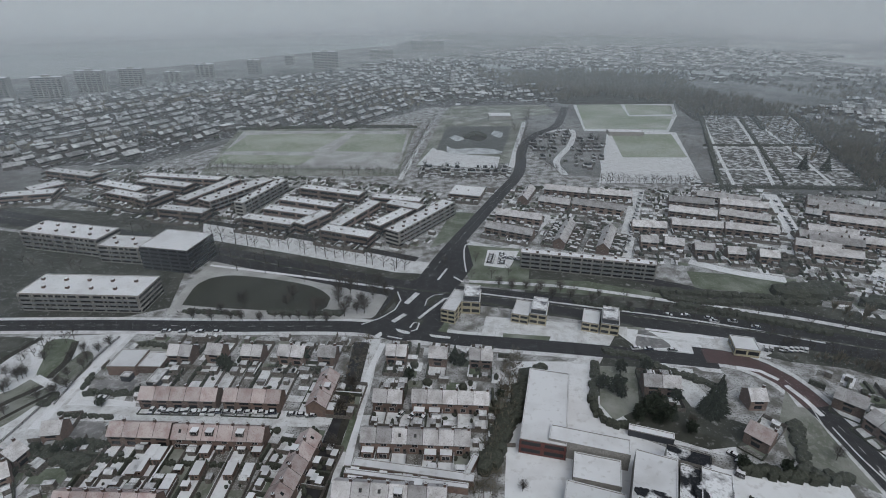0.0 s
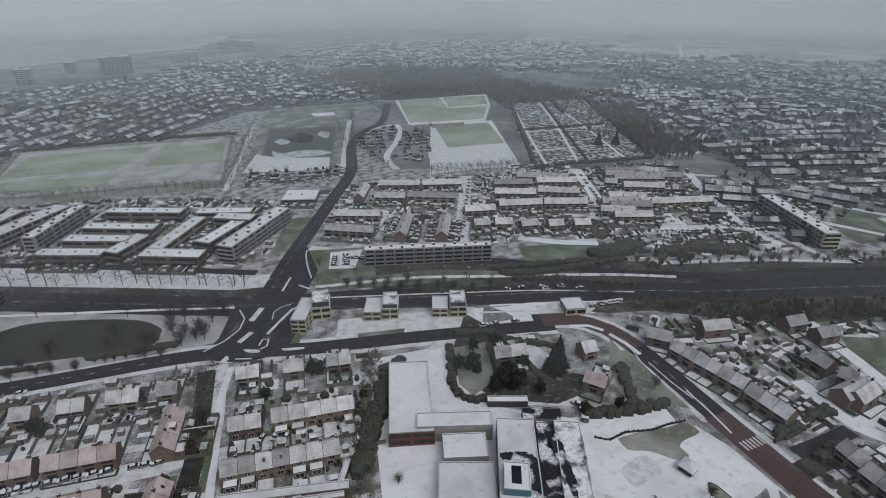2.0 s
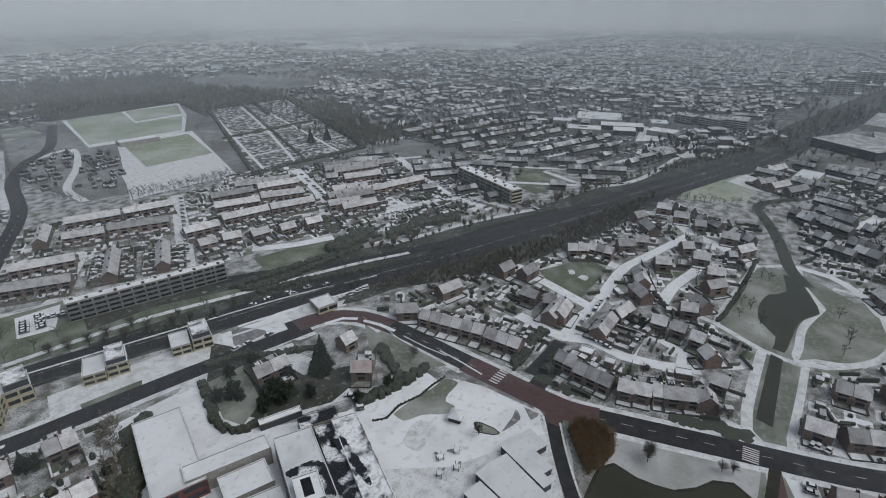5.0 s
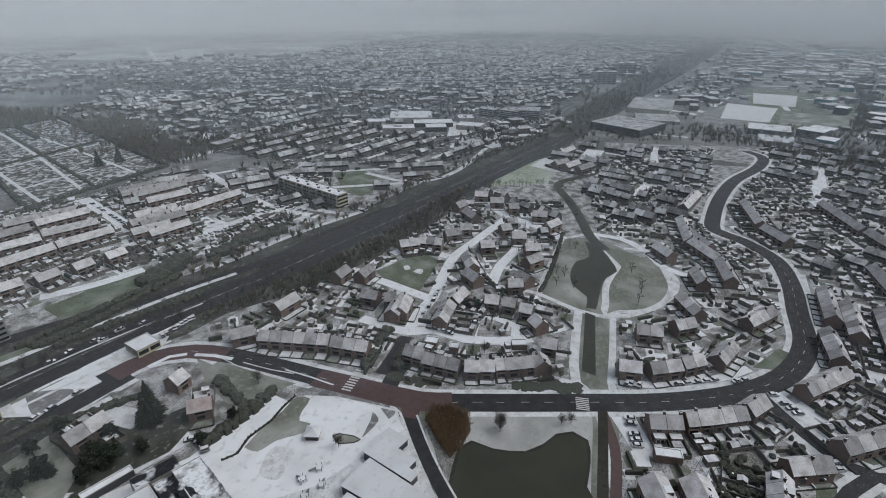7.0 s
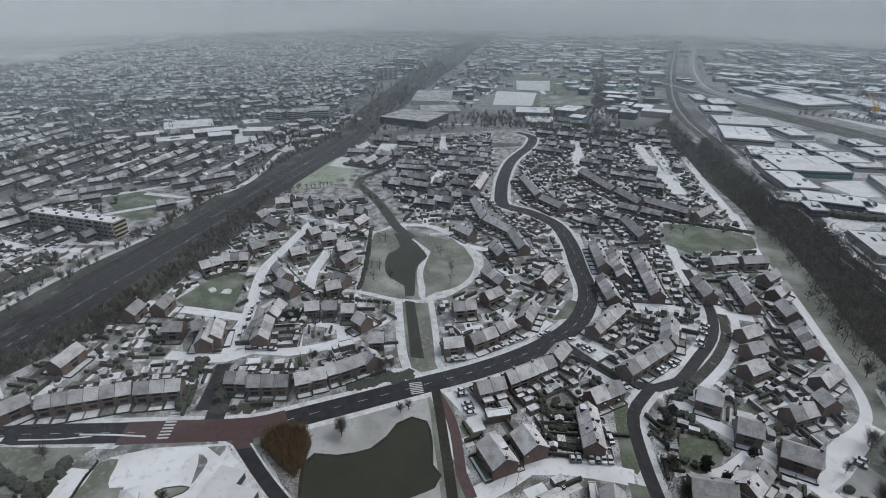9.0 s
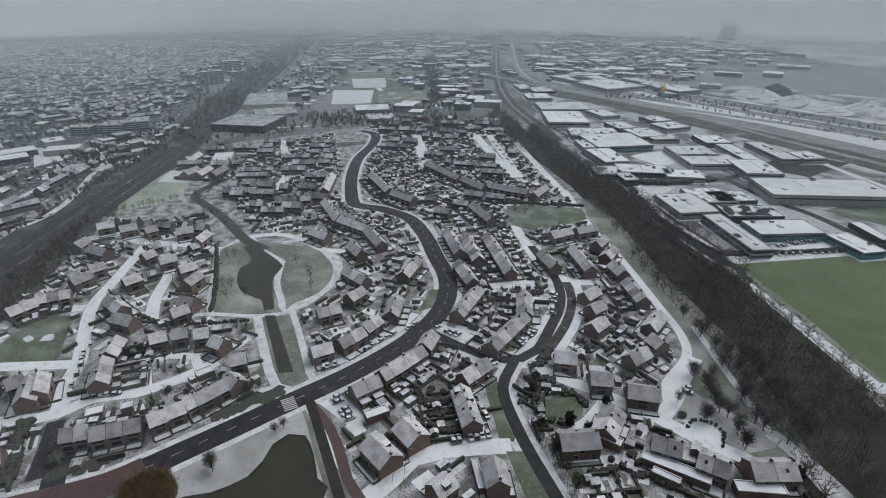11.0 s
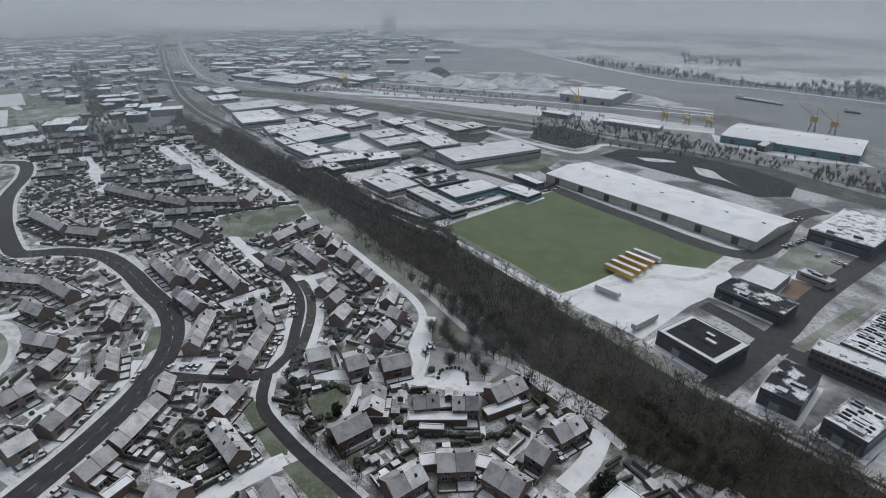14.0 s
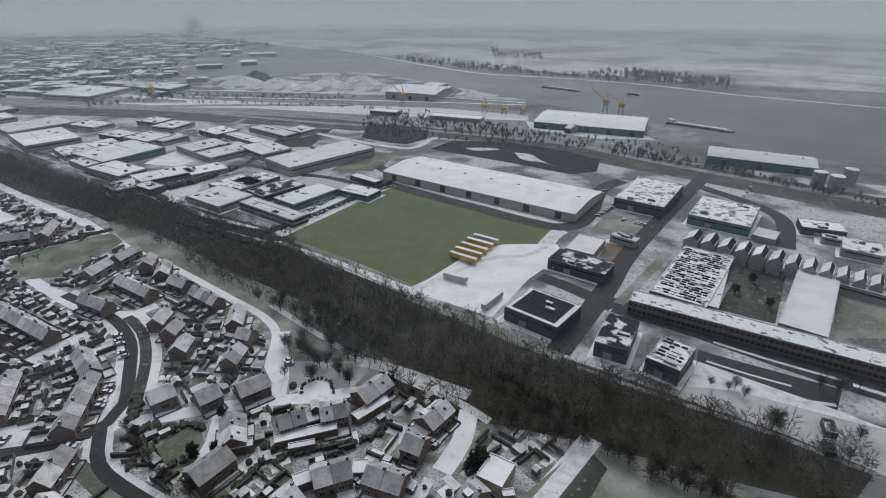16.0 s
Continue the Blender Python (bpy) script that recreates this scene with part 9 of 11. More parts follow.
strip("park_street", "snow", 5, [(333.2, 29.2), (332.7, 12.0), (318.6, -4.8), (303.5, -12.2), (294.2, -29.8), (294.4, -57.4)], 0.074, "park street, snow-covered surface", "road")
area("crossing_corner", "path", [(180.2, 26.1), (180.4, 15.1), (175.6, 8.3), (172.1, 10.2), (176.7, 18.9)], 0.050, "crossing corner, thin trodden snow", "ground")
area("estate_car_park", "snow", [(168.3, 1.8), (171.1, -6.9), (151.3, -17.5), (148.7, -10.4)], 0.052, "estate car park, snow-covered surface", "ground")
strip("red_walk", "redroad", 3.6, [(168.1, 3.5), (150.2, -3.2), (137.5, -5.1), (126.4, -6.1), (116.7, -9.1)], 0.092, "red walk, red brick paving", "road")
strip("car_park_street", "snow", 7, [(116.7, -9.1), (122.5, -19.0), (129.0, -27.9), (129.3, -39.8), (126.0, -57.0), (124.7, -61.6)], 0.066, "car park street, snow-covered surface", "road")
strip("east_lane", "snow", 6, [(165.3, -85.0), (154.0, -93.8), (139.6, -105.7), (122.6, -117.8), (110.6, -124.6), (98.2, -133.8), (91.6, -135.9)], 0.070, "east lane, snow-covered surface", "road")
strip("east_lane_north", "snow", 6, [(121.4, -119.1), (127.6, -129.2), (137.9, -141.7), (148.1, -155.9)], 0.074, "east lane north, snow-covered surface", "road")
strip("house_lane", "snow", 4, [(137.5, -106.9), (127.9, -92.8), (125.8, -86.5)], 0.078, "house lane, snow-covered surface", "road")
area("play_court", "snow", [(116.0, -124.5), (117.9, -127.5), (114.7, -134.2), (109.2, -134.8), (104.4, -130.3), (109.6, -125.2)], 0.064, "play court, snow-covered surface", "ground")
strip("yard_lane", "snow", 7, [(52.9, -143.1), (49.8, -128.3), (50.8, -113.5)], 0.062, "yard lane, snow-covered surface", "road")
strip("belt_walk", "path", 3.5, [(98.8, -152.9), (82.4, -148.8), (66.7, -147.1), (54.0, -144.3), (44.0, -140.8)], 0.066, "belt walk, thin trodden snow", "road")
strip("belt_track", "path", 6, [(8.6, -147.4), (14.3, -128.6), (19.2, -112.8)], 0.070, "belt track, thin trodden snow", "road")
strip("row_street", "snow", 6, [(288.8, -136.8), (259.1, -135.3), (231.5, -134.0), (222.2, -138.3), (219.1, -148.7)], 0.074, "row street, snow-covered surface", "road")
area("row_square", "snow", [(241.6, -86.1), (230.3, -119.9), (223.1, -118.1), (230.5, -84.5)], 0.058, "row square, snow-covered surface", "ground")
strip("kerb_walk", "path", 2.5, [(320.1, -86.7), (274.2, -83.9), (237.9, -81.0), (218.4, -69.8), (211.6, -56.3)], 0.082, "kerb walk, thin trodden snow", "road")
strip("parking_bay", "snow", 5, [(205.6, -56.1), (193.2, -65.1), (181.8, -76.1)], 0.062, "parking bay, snow-covered surface", "road")
strip("parking_bay_east", "snow", 4, [(217.9, -127.0), (201.8, -116.5), (189.6, -105.0), (177.0, -89.4)], 0.066, "parking bay east, snow-covered surface", "road")
strip("bay_south", "snow", 4, [(186.6, 2.2), (188.6, -10.7), (195.7, -26.3), (207.9, -43.0), (216.0, -50.4)], 0.070, "bay south, snow-covered surface", "road")
# ---- crescent estate houses ----
terrace(168.1, 84.2, 167.8, 75.7, back=1, garden=8, front=3)
terrace(165.9, 74.9, 166.4, 59.5, back=1, garden=8, front=3)
terrace(167.0, 57.6, 168.9, 52.2, back=1, garden=8, front=3)
terrace(169.5, 52.3, 171.5, 46.6, back=1, garden=8, front=3)
terrace(172.5, 46.7, 174.5, 43.0, back=1, garden=8, front=3)
terrace(174.0, 43.3, 177.5, 37.4, back=1, garden=8, front=3)
terrace(177.5, 37.4, 181.5, 31.3, back=1, garden=8, front=3)
terrace(184.0, 31.5, 178.0, 27.9, unit=9, garden=0)
terrace(193.0, 79.6, 209.6, 81.3, back=-1, garden=13, front=3)
terrace(211.8, 80.5, 223.9, 79.2, back=-1, garden=13, front=3)
terrace(193.0, 100.0, 205.8, 102.6, unit=9, garden=5)
terrace(202.9, 113.0, 205.5, 107.8, unit=9, garden=5)
terrace(220.5, 66.1, 221.7, 59.6, unit=8, back=1, garden=5)
terrace(221.5, 57.4, 221.9, 51.1, unit=8, back=1, garden=5)
terrace(219.2, 48.0, 219.2, 42.1, unit=8, back=1, garden=5)
terrace(212.3, 39.9, 207.3, 34.8, unit=8, back=1, garden=5)
terrace(195.0, 32.1, 195.6, 26.0, unit=8, back=1, garden=5)
terrace(261.9, 133.6, 269.4, 124.7, back=-1, garden=6)
terrace(272.2, 124.7, 274.4, 110.9, back=-1, garden=6)
terrace(334.8, 125.4, 343.9, 121.9, unit=8, garden=5)
terrace(330.5, 116.1, 320.8, 105.1, unit=8, garden=5)
terrace(300.0, 109.2, 303.7, 102.8, unit=8, garden=5)
terrace(287.0, 114.4, 293.9, 106.9, unit=8, garden=5)
terrace(279.4, 88.6, 283.7, 81.6, unit=8, garden=5)
terrace(263.5, 91.5, 249.9, 82.5, unit=8, garden=5)
terrace(244.4, 84.8, 237.6, 75.3, unit=8, garden=5)
terrace(308.7, 84.7, 313.3, 79.7, unit=8, garden=5)
terrace(300.5, 74.8, 303.3, 66.5, unit=8, garden=5)
terrace(286.3, 62.8, 289.5, 54.8, unit=8, garden=5)
terrace(268.4, 57.9, 277.7, 52.1, unit=8, garden=5)
terrace(252.4, 57.7, 247.4, 50.3, unit=8, garden=5)
terrace(239.8, 60.4, 242.9, 53.5, unit=8, garden=5)
terrace(364.6, 120.9, 366.8, 111.7, unit=8, garden=5)
terrace(355.5, 106.1, 358.6, 97.1, unit=8, garden=5)
terrace(349.0, 90.5, 352.0, 84.5, unit=8, garden=5)
terrace(341.6, 71.6, 343.5, 62.1, unit=8, garden=5)
terrace(323.4, 58.3, 334.3, 53.0, unit=8, garden=5)
terrace(162.2, -12.8, 166.0, -23.3, back=-1, garden=9, front=3)
terrace(168.1, -24.6, 172.2, -32.1, back=-1, garden=9, front=3)
terrace(172.2, -32.1, 179.7, -44.3, back=-1, garden=9, front=3)
terrace(181.1, -45.2, 189.7, -51.5, back=-1, garden=9, front=3)
terrace(140.7, -27.4, 131.3, -31.0, depth=9, unit=9, garden=4)
terrace(136.0, -15.4, 125.0, -20.2, depth=9, unit=9, garden=4)
terrace(151.9, -52.2, 132.6, -50.5, back=-1, garden=12, front=3)
terrace(164.0, -67.4, 157.4, -54.7, unit=7, garden=3)
terrace(110.4, -29.7, 113.6, -36.5, unit=7, garden=3)
terrace(115.9, -51.4, 106.3, -49.5, unit=7, garden=3)
terrace(210.1, -104.6, 192.6, -97.2, back=-1, garden=9, front=4)
terrace(191.9, -96.3, 173.4, -72.5, back=-1, garden=9, front=4)
terrace(281.9, -112.2, 232.6, -107.3, back=-1, garden=9, front=4)
terrace(295.5, -91.0, 263.5, -89.0, back=1, garden=6, front=3)
terrace(284.1, -98.7, 252.2, -96.2, back=1, garden=6, front=3)
terrace(251.4, -84.0, 228.3, -84.4, back=1, garden=6, front=3)
terrace(220.5, -83.7, 201.7, -66.7, back=1, garden=6, front=3)
terrace(262.0, -63.0, 245.9, -51.0, garden=5, unit=6)
terrace(260.8, -23.4, 245.1, -31.8, garden=5, unit=6)
terrace(221.0, -4.7, 223.1, -15.4, garden=5, unit=6)
terrace(223.7, -43.2, 209.4, -37.0, garden=5, unit=6)
terrace(193.6, -11.4, 200.6, -22.6, garden=5, unit=6)
terrace(201.8, -23.2, 208.2, -31.0, garden=5, unit=6)
terrace(191.2, -0.0, 192.9, -8.3, garden=5, unit=6)
terrace(293.1, -30.2, 278.0, -34.5, garden=5, unit=6)
terrace(319.6, -9.2, 307.8, -18.4, garden=5, unit=6)
terrace(230.5, -20.3, 236.9, -28.2, garden=5, unit=6)
terrace(371.2, -22.7, 333.7, -28.3, garden=5, back=-1)
terrace(334.4, -29.1, 313.3, -43.6, garden=5, back=-1)
terrace(311.3, -43.9, 287.0, -48.0, garden=5, back=-1)
terrace(250.7, -154.1, 223.4, -150.2, unit=7, garden=4)
terrace(270.8, -149.8, 273.7, -164.8, unit=7, garden=4)
terrace(272.7, -168.2, 274.1, -183.0, unit=7, garden=4)
terrace(251.2, -169.3, 258.5, -179.5, unit=7, garden=4)
terrace(234.8, -165.5, 244.1, -176.5, unit=7, garden=4)
terrace(226.1, -165.0, 213.8, -164.0, unit=7, garden=4)
terrace(199.3, -131.5, 203.5, -141.0, unit=7, garden=4)
terrace(187.7, -128.1, 190.6, -136.2, unit=7, garden=4)
terrace(173.9, -120.8, 178.0, -129.7, unit=7, garden=4)
terrace(166.6, -145.4, 174.4, -157.0, unit=7, garden=4)
terrace(160.2, -142.2, 153.1, -142.8, unit=7, garden=4)
terrace(149.0, -123.4, 152.4, -133.8, unit=7, garden=4)
terrace(250.3, -134.0, 231.8, -133.4, unit=7, garden=4)
terrace(206.8, -161.4, 187.1, -157.5, back=-1, garden=8, front=3)
terrace(160.8, -96.0, 156.8, -103.9, depth=9, unit=9, garden=4)
terrace(144.4, -102.9, 141.2, -110.4, depth=9, unit=9, garden=4)
terrace(133.8, -112.5, 128.4, -122.2, depth=9, unit=9, garden=4)
terrace(125.3, -101.5, 116.3, -91.5, depth=8.5, unit=7, garden=3)
terrace(118.1, -75.8, 115.6, -88.6, depth=9, unit=9, garden=4)
terrace(109.0, -105.5, 103.0, -112.5, back=-1, garden=5, front=3, unit=5)
terrace(98.3, -115.0, 91.4, -121.1, back=-1, garden=5, front=3, unit=5)
terrace(90.5, -127.5, 86.6, -140.9, depth=9, unit=8, garden=3)
terrace(63.0, -125.4, 59.9, -137.3, depth=8.5, unit=8, garden=4)
terrace(65.4, -117.0, 58.2, -116.7, depth=8.5, unit=8, garden=4)
terrace(84.5, -91.6, 76.3, -99.8, depth=9, unit=6, back=1, garden=6, front=4)
terrace(88.5, -73.5, 86.0, -85.3, depth=9, unit=6, back=1, garden=6, front=4)
terrace(70.0, -100.4, 57.5, -101.1, depth=9, unit=6, back=1, garden=6, front=4)
terrace(39.8, -107.3, 34.6, -104.9, depth=9, unit=9, garden=3)
flat_block(105.5, -99.0, 89.9, -113.2, 4.3, 2.8, "brick", name="garage_row", label="low row of garages with a snow-covered flat roof")
flat_block(85.6, -119.5, 80.1, -133.2, 4.3, 3, "brick", name="garage_row", label="low row of garages with a snow-covered flat roof")
flat_block(87.9, -87.4, 84.2, -91.9, 5.2, 3, "brick", name="garage_row", label="low row of garages with a snow-covered flat roof")
flat_block(75.3, -98.9, 70.7, -101.0, 5.5, 3, "brick", name="garage_row", label="low row of garages with a snow-covered flat roof")
flat_block(62.0, -120.1, 59.6, -124.5, 6.6, 3, "brick", name="garage_row", label="low row of garages with a snow-covered flat roof")
flat_block(117.4, -90.3, 111.4, -95.2, 3.7, 3, "brick", name="garage_row", label="low row of garages with a snow-covered flat roof")
flat_block(99.9, -99.0, 93.1, -104.4, 2.7, 2.5, "brick", name="garage_row", label="low row of garages with a snow-covered flat roof")
flat_block(39.0, -113.2, 30.2, -112.1, 10.5, 4, "cream", name="bungalow", label="pale bungalow with a flat snow-covered roof")
flat_block(29.1, -110.0, 25.8, -111.9, 2.8, 3, "brick", name="garage_row", label="low row of garages with a snow-covered flat roof")
flat_block(109.2, -44.0, 108.9, -46.3, 11.9, 2.6, "brick", name="garage_row", label="low row of garages with a snow-covered flat roof")
flat_block(178.6, 80.7, 179.4, 75.1, 4.7, 2.6, "brick", name="garage_row", label="low row of garages with a snow-covered flat roof")
flat_block(178.9, 69.3, 179.6, 65.3, 4.1, 2.6, "brick", name="garage_row", label="low row of garages with a snow-covered flat roof")
flat_block(190.8, 44.3, 193.4, 38.2, 4.4, 2.6, "brick", name="garage_row", label="low row of garages with a snow-covered flat roof")
flat_block(148.3, -16.2, 150.0, -24.7, 4.0, 3, "brick", name="garage_row", label="low row of garages with a snow-covered flat roof")
flat_block(-29.4, 127.0, 9.6, 120.3, 3.3, 2.6, "brick", name="garage_row", label="low row of garages with a snow-covered flat roof")
flat_block(-31.4, 123.8, 7.8, 117.8, 2.0, 2.6, "brick", name="garage_row", label="low row of garages with a snow-covered flat roof")
flat_block(8.3, 122.9, 12.0, 131.2, 1.9, 2.6, "brick", name="garage_row", label="low row of garages with a snow-covered flat roof")
terrace(153.1, 147.9, 161.7, 117.8, back=1, garden=8, front=5)
terrace(161.3, 116.2, 163.7, 99.8, back=1, garden=8, front=5)
terrace(148.1, 160.0, 155.3, 153.3, unit=9, garden=5)
terrace(173.9, 156.3, 186.9, 154.1, unit=9, garden=5)
terrace(190.0, 102.8, 204.9, 105.0, unit=9, garden=5)
terrace(217.6, 135.9, 228.2, 135.3, unit=9, garden=5)
terrace(212.3, 147.1, 222.3, 146.5, unit=9, garden=5)
terrace(202.6, 124.9, 203.0, 116.2, unit=9, garden=5)
car_row(132.6, -42.2, 131.6, -56.7, 7)
car_row(167.2, -6.4, 152.0, -10.9, 6)
car_row(201.5, -56.3, 191.3, -65.3, 5, turn=70)
car_row(186.0, -3.4, 186.9, -9.5, 4, turn=70)
car_row(185.2, -98.6, 177.5, -87.7, 5, turn=80)
car_row(380.2, -34.7, 347.1, -44.7, 5, turn=5)
car_row(339.9, -47.5, 307.2, -58.7, 6, turn=5)
car_row(294.9, -58.6, 272.4, -68.8, 5, turn=5)
car_row(133.3, -140.2, 127.2, -135.0, 3)
car_row(192.6, -22.0, 202.3, -37.8, 5, turn=5)
car_row(215.2, 92.4, 227.8, 94.0, 4, turn=10)
car_row(193.1, 83.1, 191.8, 72.2, 3, turn=5)
car_row(203.5, 65.7, 211.4, 66.2, 3)
car_row(199.7, 91.9, 234.4, 92.2, 5, turn=10)
car_row(60.7, -123.4, 56.0, -122.1, 3)
car_row(74.4, -98.5, 71.1, -98.8, 2, turn=80)
car_row(214.1, -123.4, 195.1, -112.2, 6)
car_row(208.9, -51.5, 203.0, -43.2, 3, turn=10)
car_row(146.7, -58.0, 139.7, -58.5, 4, turn=0)
car_row(170.9, -70.4, 166.2, -73.0, 2)
hedge([(153.1, -81.5), (155.3, -84.0), (152.0, -90.3), (148.9, -87.6), (150.4, -82.3)], width=2.2, height=2)
hedge([(141.0, -78.4), (146.2, -81.1), (148.5, -86.0), (146.3, -91.1), (140.3, -96.2), (135.6, -96.2)], width=2, height=1.8)
hedge([(137.7, -77.4), (132.8, -79.0), (130.1, -82.6)], width=2, height=1.6)
hedge([(115.0, -125.5), (117.2, -129.2), (114.2, -134.7), (108.9, -135.6), (104.0, -130.8)], width=0.8, height=1.2)
hedge([(101.8, -97.6), (89.5, -107.5), (77.9, -117.9), (76.6, -126.0)], width=1.6, height=1.8)
hedge([(106.7, -81.2), (106.0, -90.8), (105.8, -98.7)], width=1.6, height=2)
hedge([(162.2, -37.1), (151.4, -39.9), (151.1, -46.4)], width=1.5, height=2)
hedge([(143.5, -35.6), (137.8, -41.4), (136.6, -47.3)], width=2, height=2)
hedge([(154.7, -37.5), (152.6, -49.1)], width=2, height=1.6)
hedge([(146.0, -39.5), (146.7, -47.3)], width=2, height=1.6)
hedge([(155.5, 85.8), (156.2, 77.2), (157.0, 69.1)], width=3.5, height=0.3)
hedge([(168.9, 34.8), (173.2, 25.1), (175.8, 14.7)], width=4, height=0.3)
hedge([(155.9, 98.0), (167.9, 99.4), (184.6, 101.2)], width=3, height=2.5)
hedge([(170.7, -99.0), (164.3, -92.7), (162.2, -89.1)], width=2.5, height=2)
# ---- school ----
flat_block(25.7, 135.0, 40.6, 131.5, 38.4, 6.0, "redbrick", storeys=2, name="school_building", label="flat-roofed red brick school under smooth snow")
flat_block(35.2, 134.3, 60.2, 127.1, 6.9, 6.7, "concrete", name="school_link", label="low school link with a smooth snowy flat roof")
flat_block(40.4, 120.5, 54.5, 116.7, 10.6, 4.5, "concrete", name="school_wing", label="low school wing with a smooth snowy flat roof")
flat_block(33.6, 105.2, 50.3, 99.7, 15.2, 4.5, "concrete", name="school_wing", label="low school wing with a smooth snowy flat roof")
flat_block(47.9, 92.8, 59.5, 88.2, 38.0, 8.5, "concrete", name="school_hall", label="school hall under patchy snow with a pale parapet")
flat_block(63.9, 83.4, 71.9, 80.0, 41.3, 8, "concrete", top="meltroof", name="school_hall", label="long school hall with melting snow on a dark roof")
flat_block(59.6, 87.9, 65.1, 85.6, 38.6, 7.2, "darkwall", top="slid", name="school_court", label="sunken dark roof between two school halls")
flat_block(51.4, 98.7, 58.5, 95.6, 10.2, 11, "bluewall", top="bitumen", name="plant_room", label="teal rooftop plant room with a dark roof")
flat_block(71.6, 127.2, 84.0, 122.2, 5.9, 6.2, "concrete", top="slid", name="school_porch", label="low school roof with dark bare patches")
roof_patch(56.6, 113.5, 65.2, 111.0, 66.2, 105.1, 62.2, 96.2, 56.9, 92.0, 58.4, 97.1, 62.8, 107.0, 56.1, 111.0, z=8.75)
roof_patch(77.7, 116.3, 77.2, 108.7, 74.7, 98.6, 71.4, 91.1, 70.6, 93.5, 72.6, 103.1, 74.5, 113.4, z=8.25)
district([(-420.7, 459.1), (-590.5, 727.5), (-461.7, 938.9), (-313.4, 1020.3), (-161.5, 1115.8), (-34, 749.8), (-107.5, 625), (-217.1, 618.8), (-277.1, 480.6), (-350.1, 473.2)], turn=63.0, row=25, unit=24, seed=11, trees=2.6, height=7.2, depth=8)
district([(-181.3, 1098.8), (-110.2, 1316.7), (21.7, 1353.8), (124.2, 1060.5), (197.3, 895.1), (158.5, 784.7), (13.7, 830.8), (-34.8, 770.7)], turn=24.4, row=30, unit=14, seed=12, trees=3)
district([(398.8, 404.1), (399.7, 323.8), (428.3, 255.5), (427.8, 185.9), (490.3, 164.7), (535.1, 155.2), (561.4, 189.2), (517.8, 292.6), (577.2, 340.9), (588.3, 448.8), (511.4, 582.9), (509.3, 734.1), (607.8, 802.3), (684, 625.2), (756.4, 527.5)], turn=-14.7, row=23, seed=13)
district([(729.4, 664.7), (807.9, 562.3), (761, 446.3), (789.5, 249.8), (735.6, 152.2), (991, 139.4), (1529.9, 109.4), (2003.6, 355.7), (2004.8, 890.4), (1452.8, 919.5), (884.7, 800.3), (670.4, 879.8)], turn=-66.6, row=27, seed=14)
district([(477.1, 59), (550.7, 53.7), (595.3, -41.1), (504.1, -48.8), (443.1, -35.4), (374.4, -19.8), (357.2, 13.8), (386.3, 36.6)], turn=-104, row=19, unit=22, seed=15)
district([(647.1, -132.6), (653.4, -176.3), (600.6, -245.4), (413.8, -198.6), (398.5, -152.6), (450.8, -108.9), (532.7, -90)], turn=-119.0, row=22, unit=16, seed=16)
district([(380.3, -99.3), (379.4, -135.7), (349.2, -151.8), (310.1, -130.8), (320.4, -98), (354.6, -83.7)], turn=-125.8, row=19, unit=16, seed=17)
district([(434.7, 32.6), (410, -27.3), (359.7, -29.2), (358.1, -6.8), (383.4, 28.3), (408.5, 47.1)], turn=-112.4, row=20, unit=20, seed=18)
district([(900.4, 370.9), (989.6, 250.6), (1254.9, 75.8), (1718.6, -27.7), (2027, 315.8), (1898.8, 735.2)], turn=-100.1, row=30, seed=19)
district([(52.8, 1388.2), (237.1, 1251.2), (423.6, 1182.7), (704.8, 1135.4), (1022, 1445.9), (659.1, 1715.8), (182.9, 1601)], turn=-25.5, row=34, seed=20)
district([(332.7, 93.9), (355.1, 67.5), (319.7, 50.4), (304.8, 63.4)], turn=-55.6, row=18, unit=10, seed=31)
district([(408.7, 128.6), (369.7, 58.6), (341.2, 56.4), (366, 116.4)], turn=-116.1, row=22, unit=10, seed=32)
district([(-605.2, 747.3), (-504.6, 612), (-619.7, 536.3), (-743.2, 656.3), (-571, 813.4)], turn=59.8, row=26, seed=33)
district([(90.7, 586.9), (138.5, 608.7), (158.8, 562), (164.1, 517.1), (129, 444.1), (110.7, 460.5), (112.2, 506.7), (87.4, 487.2)], turn=0.2, row=14, unit=7, seed=34, depth=4.5, height=3.5, snowy=0.6)
district([(-17.7, 486.9), (63.1, 481.6), (56, 440.7), (-21.1, 440.5)], turn=-2.5, row=13, unit=7, seed=35, depth=4, height=3.2, snowy=0.6)
district([(557.1, 89.2), (583.5, 50.1), (463.2, 49.6), (484.1, 81.7)], turn=-97.3, row=24, unit=18, seed=36)
sheds_field([(574, 323.5), (630.5, 321.3), (656.6, 214.4), (572.2, 191.5), (542, 235.2), (533.4, 297.5)], turn=-63.4, n=9, seed=5, height=(5,7))
sheds_field([(1168.2, -91), (2132.7, -258.6), (2101.9, -827.2), (1086.4, -440.5), (1023.7, -289), (1320.4, -195.3)], turn=-96.0, n=60, seed=6)
sheds_field([(992.3, -469.2), (730.2, -668.5), (836.6, -1000.5), (1472.4, -1338), (1607.2, -768)], turn=-136.8, n=70, seed=8)
sheds_field([(627.3, -121.4), (989.3, -194.9), (944.1, -351), (691, -274.4)], turn=-117.8, n=14, seed=10, size=(7,18))
tower_block(-669, 790, -627, 799, 31)
tower_block(-601, 809, -559, 818, 30)
tower_block(-572, 869, -531, 869, 32)
tower_block(-536, 926, -500, 933, 28)
tower_block(-487, 977, -460, 978, 17)
tower_block(-455, 1034, -425, 1042, 23)
tower_block(-375, 1081, -353, 1081, 26)
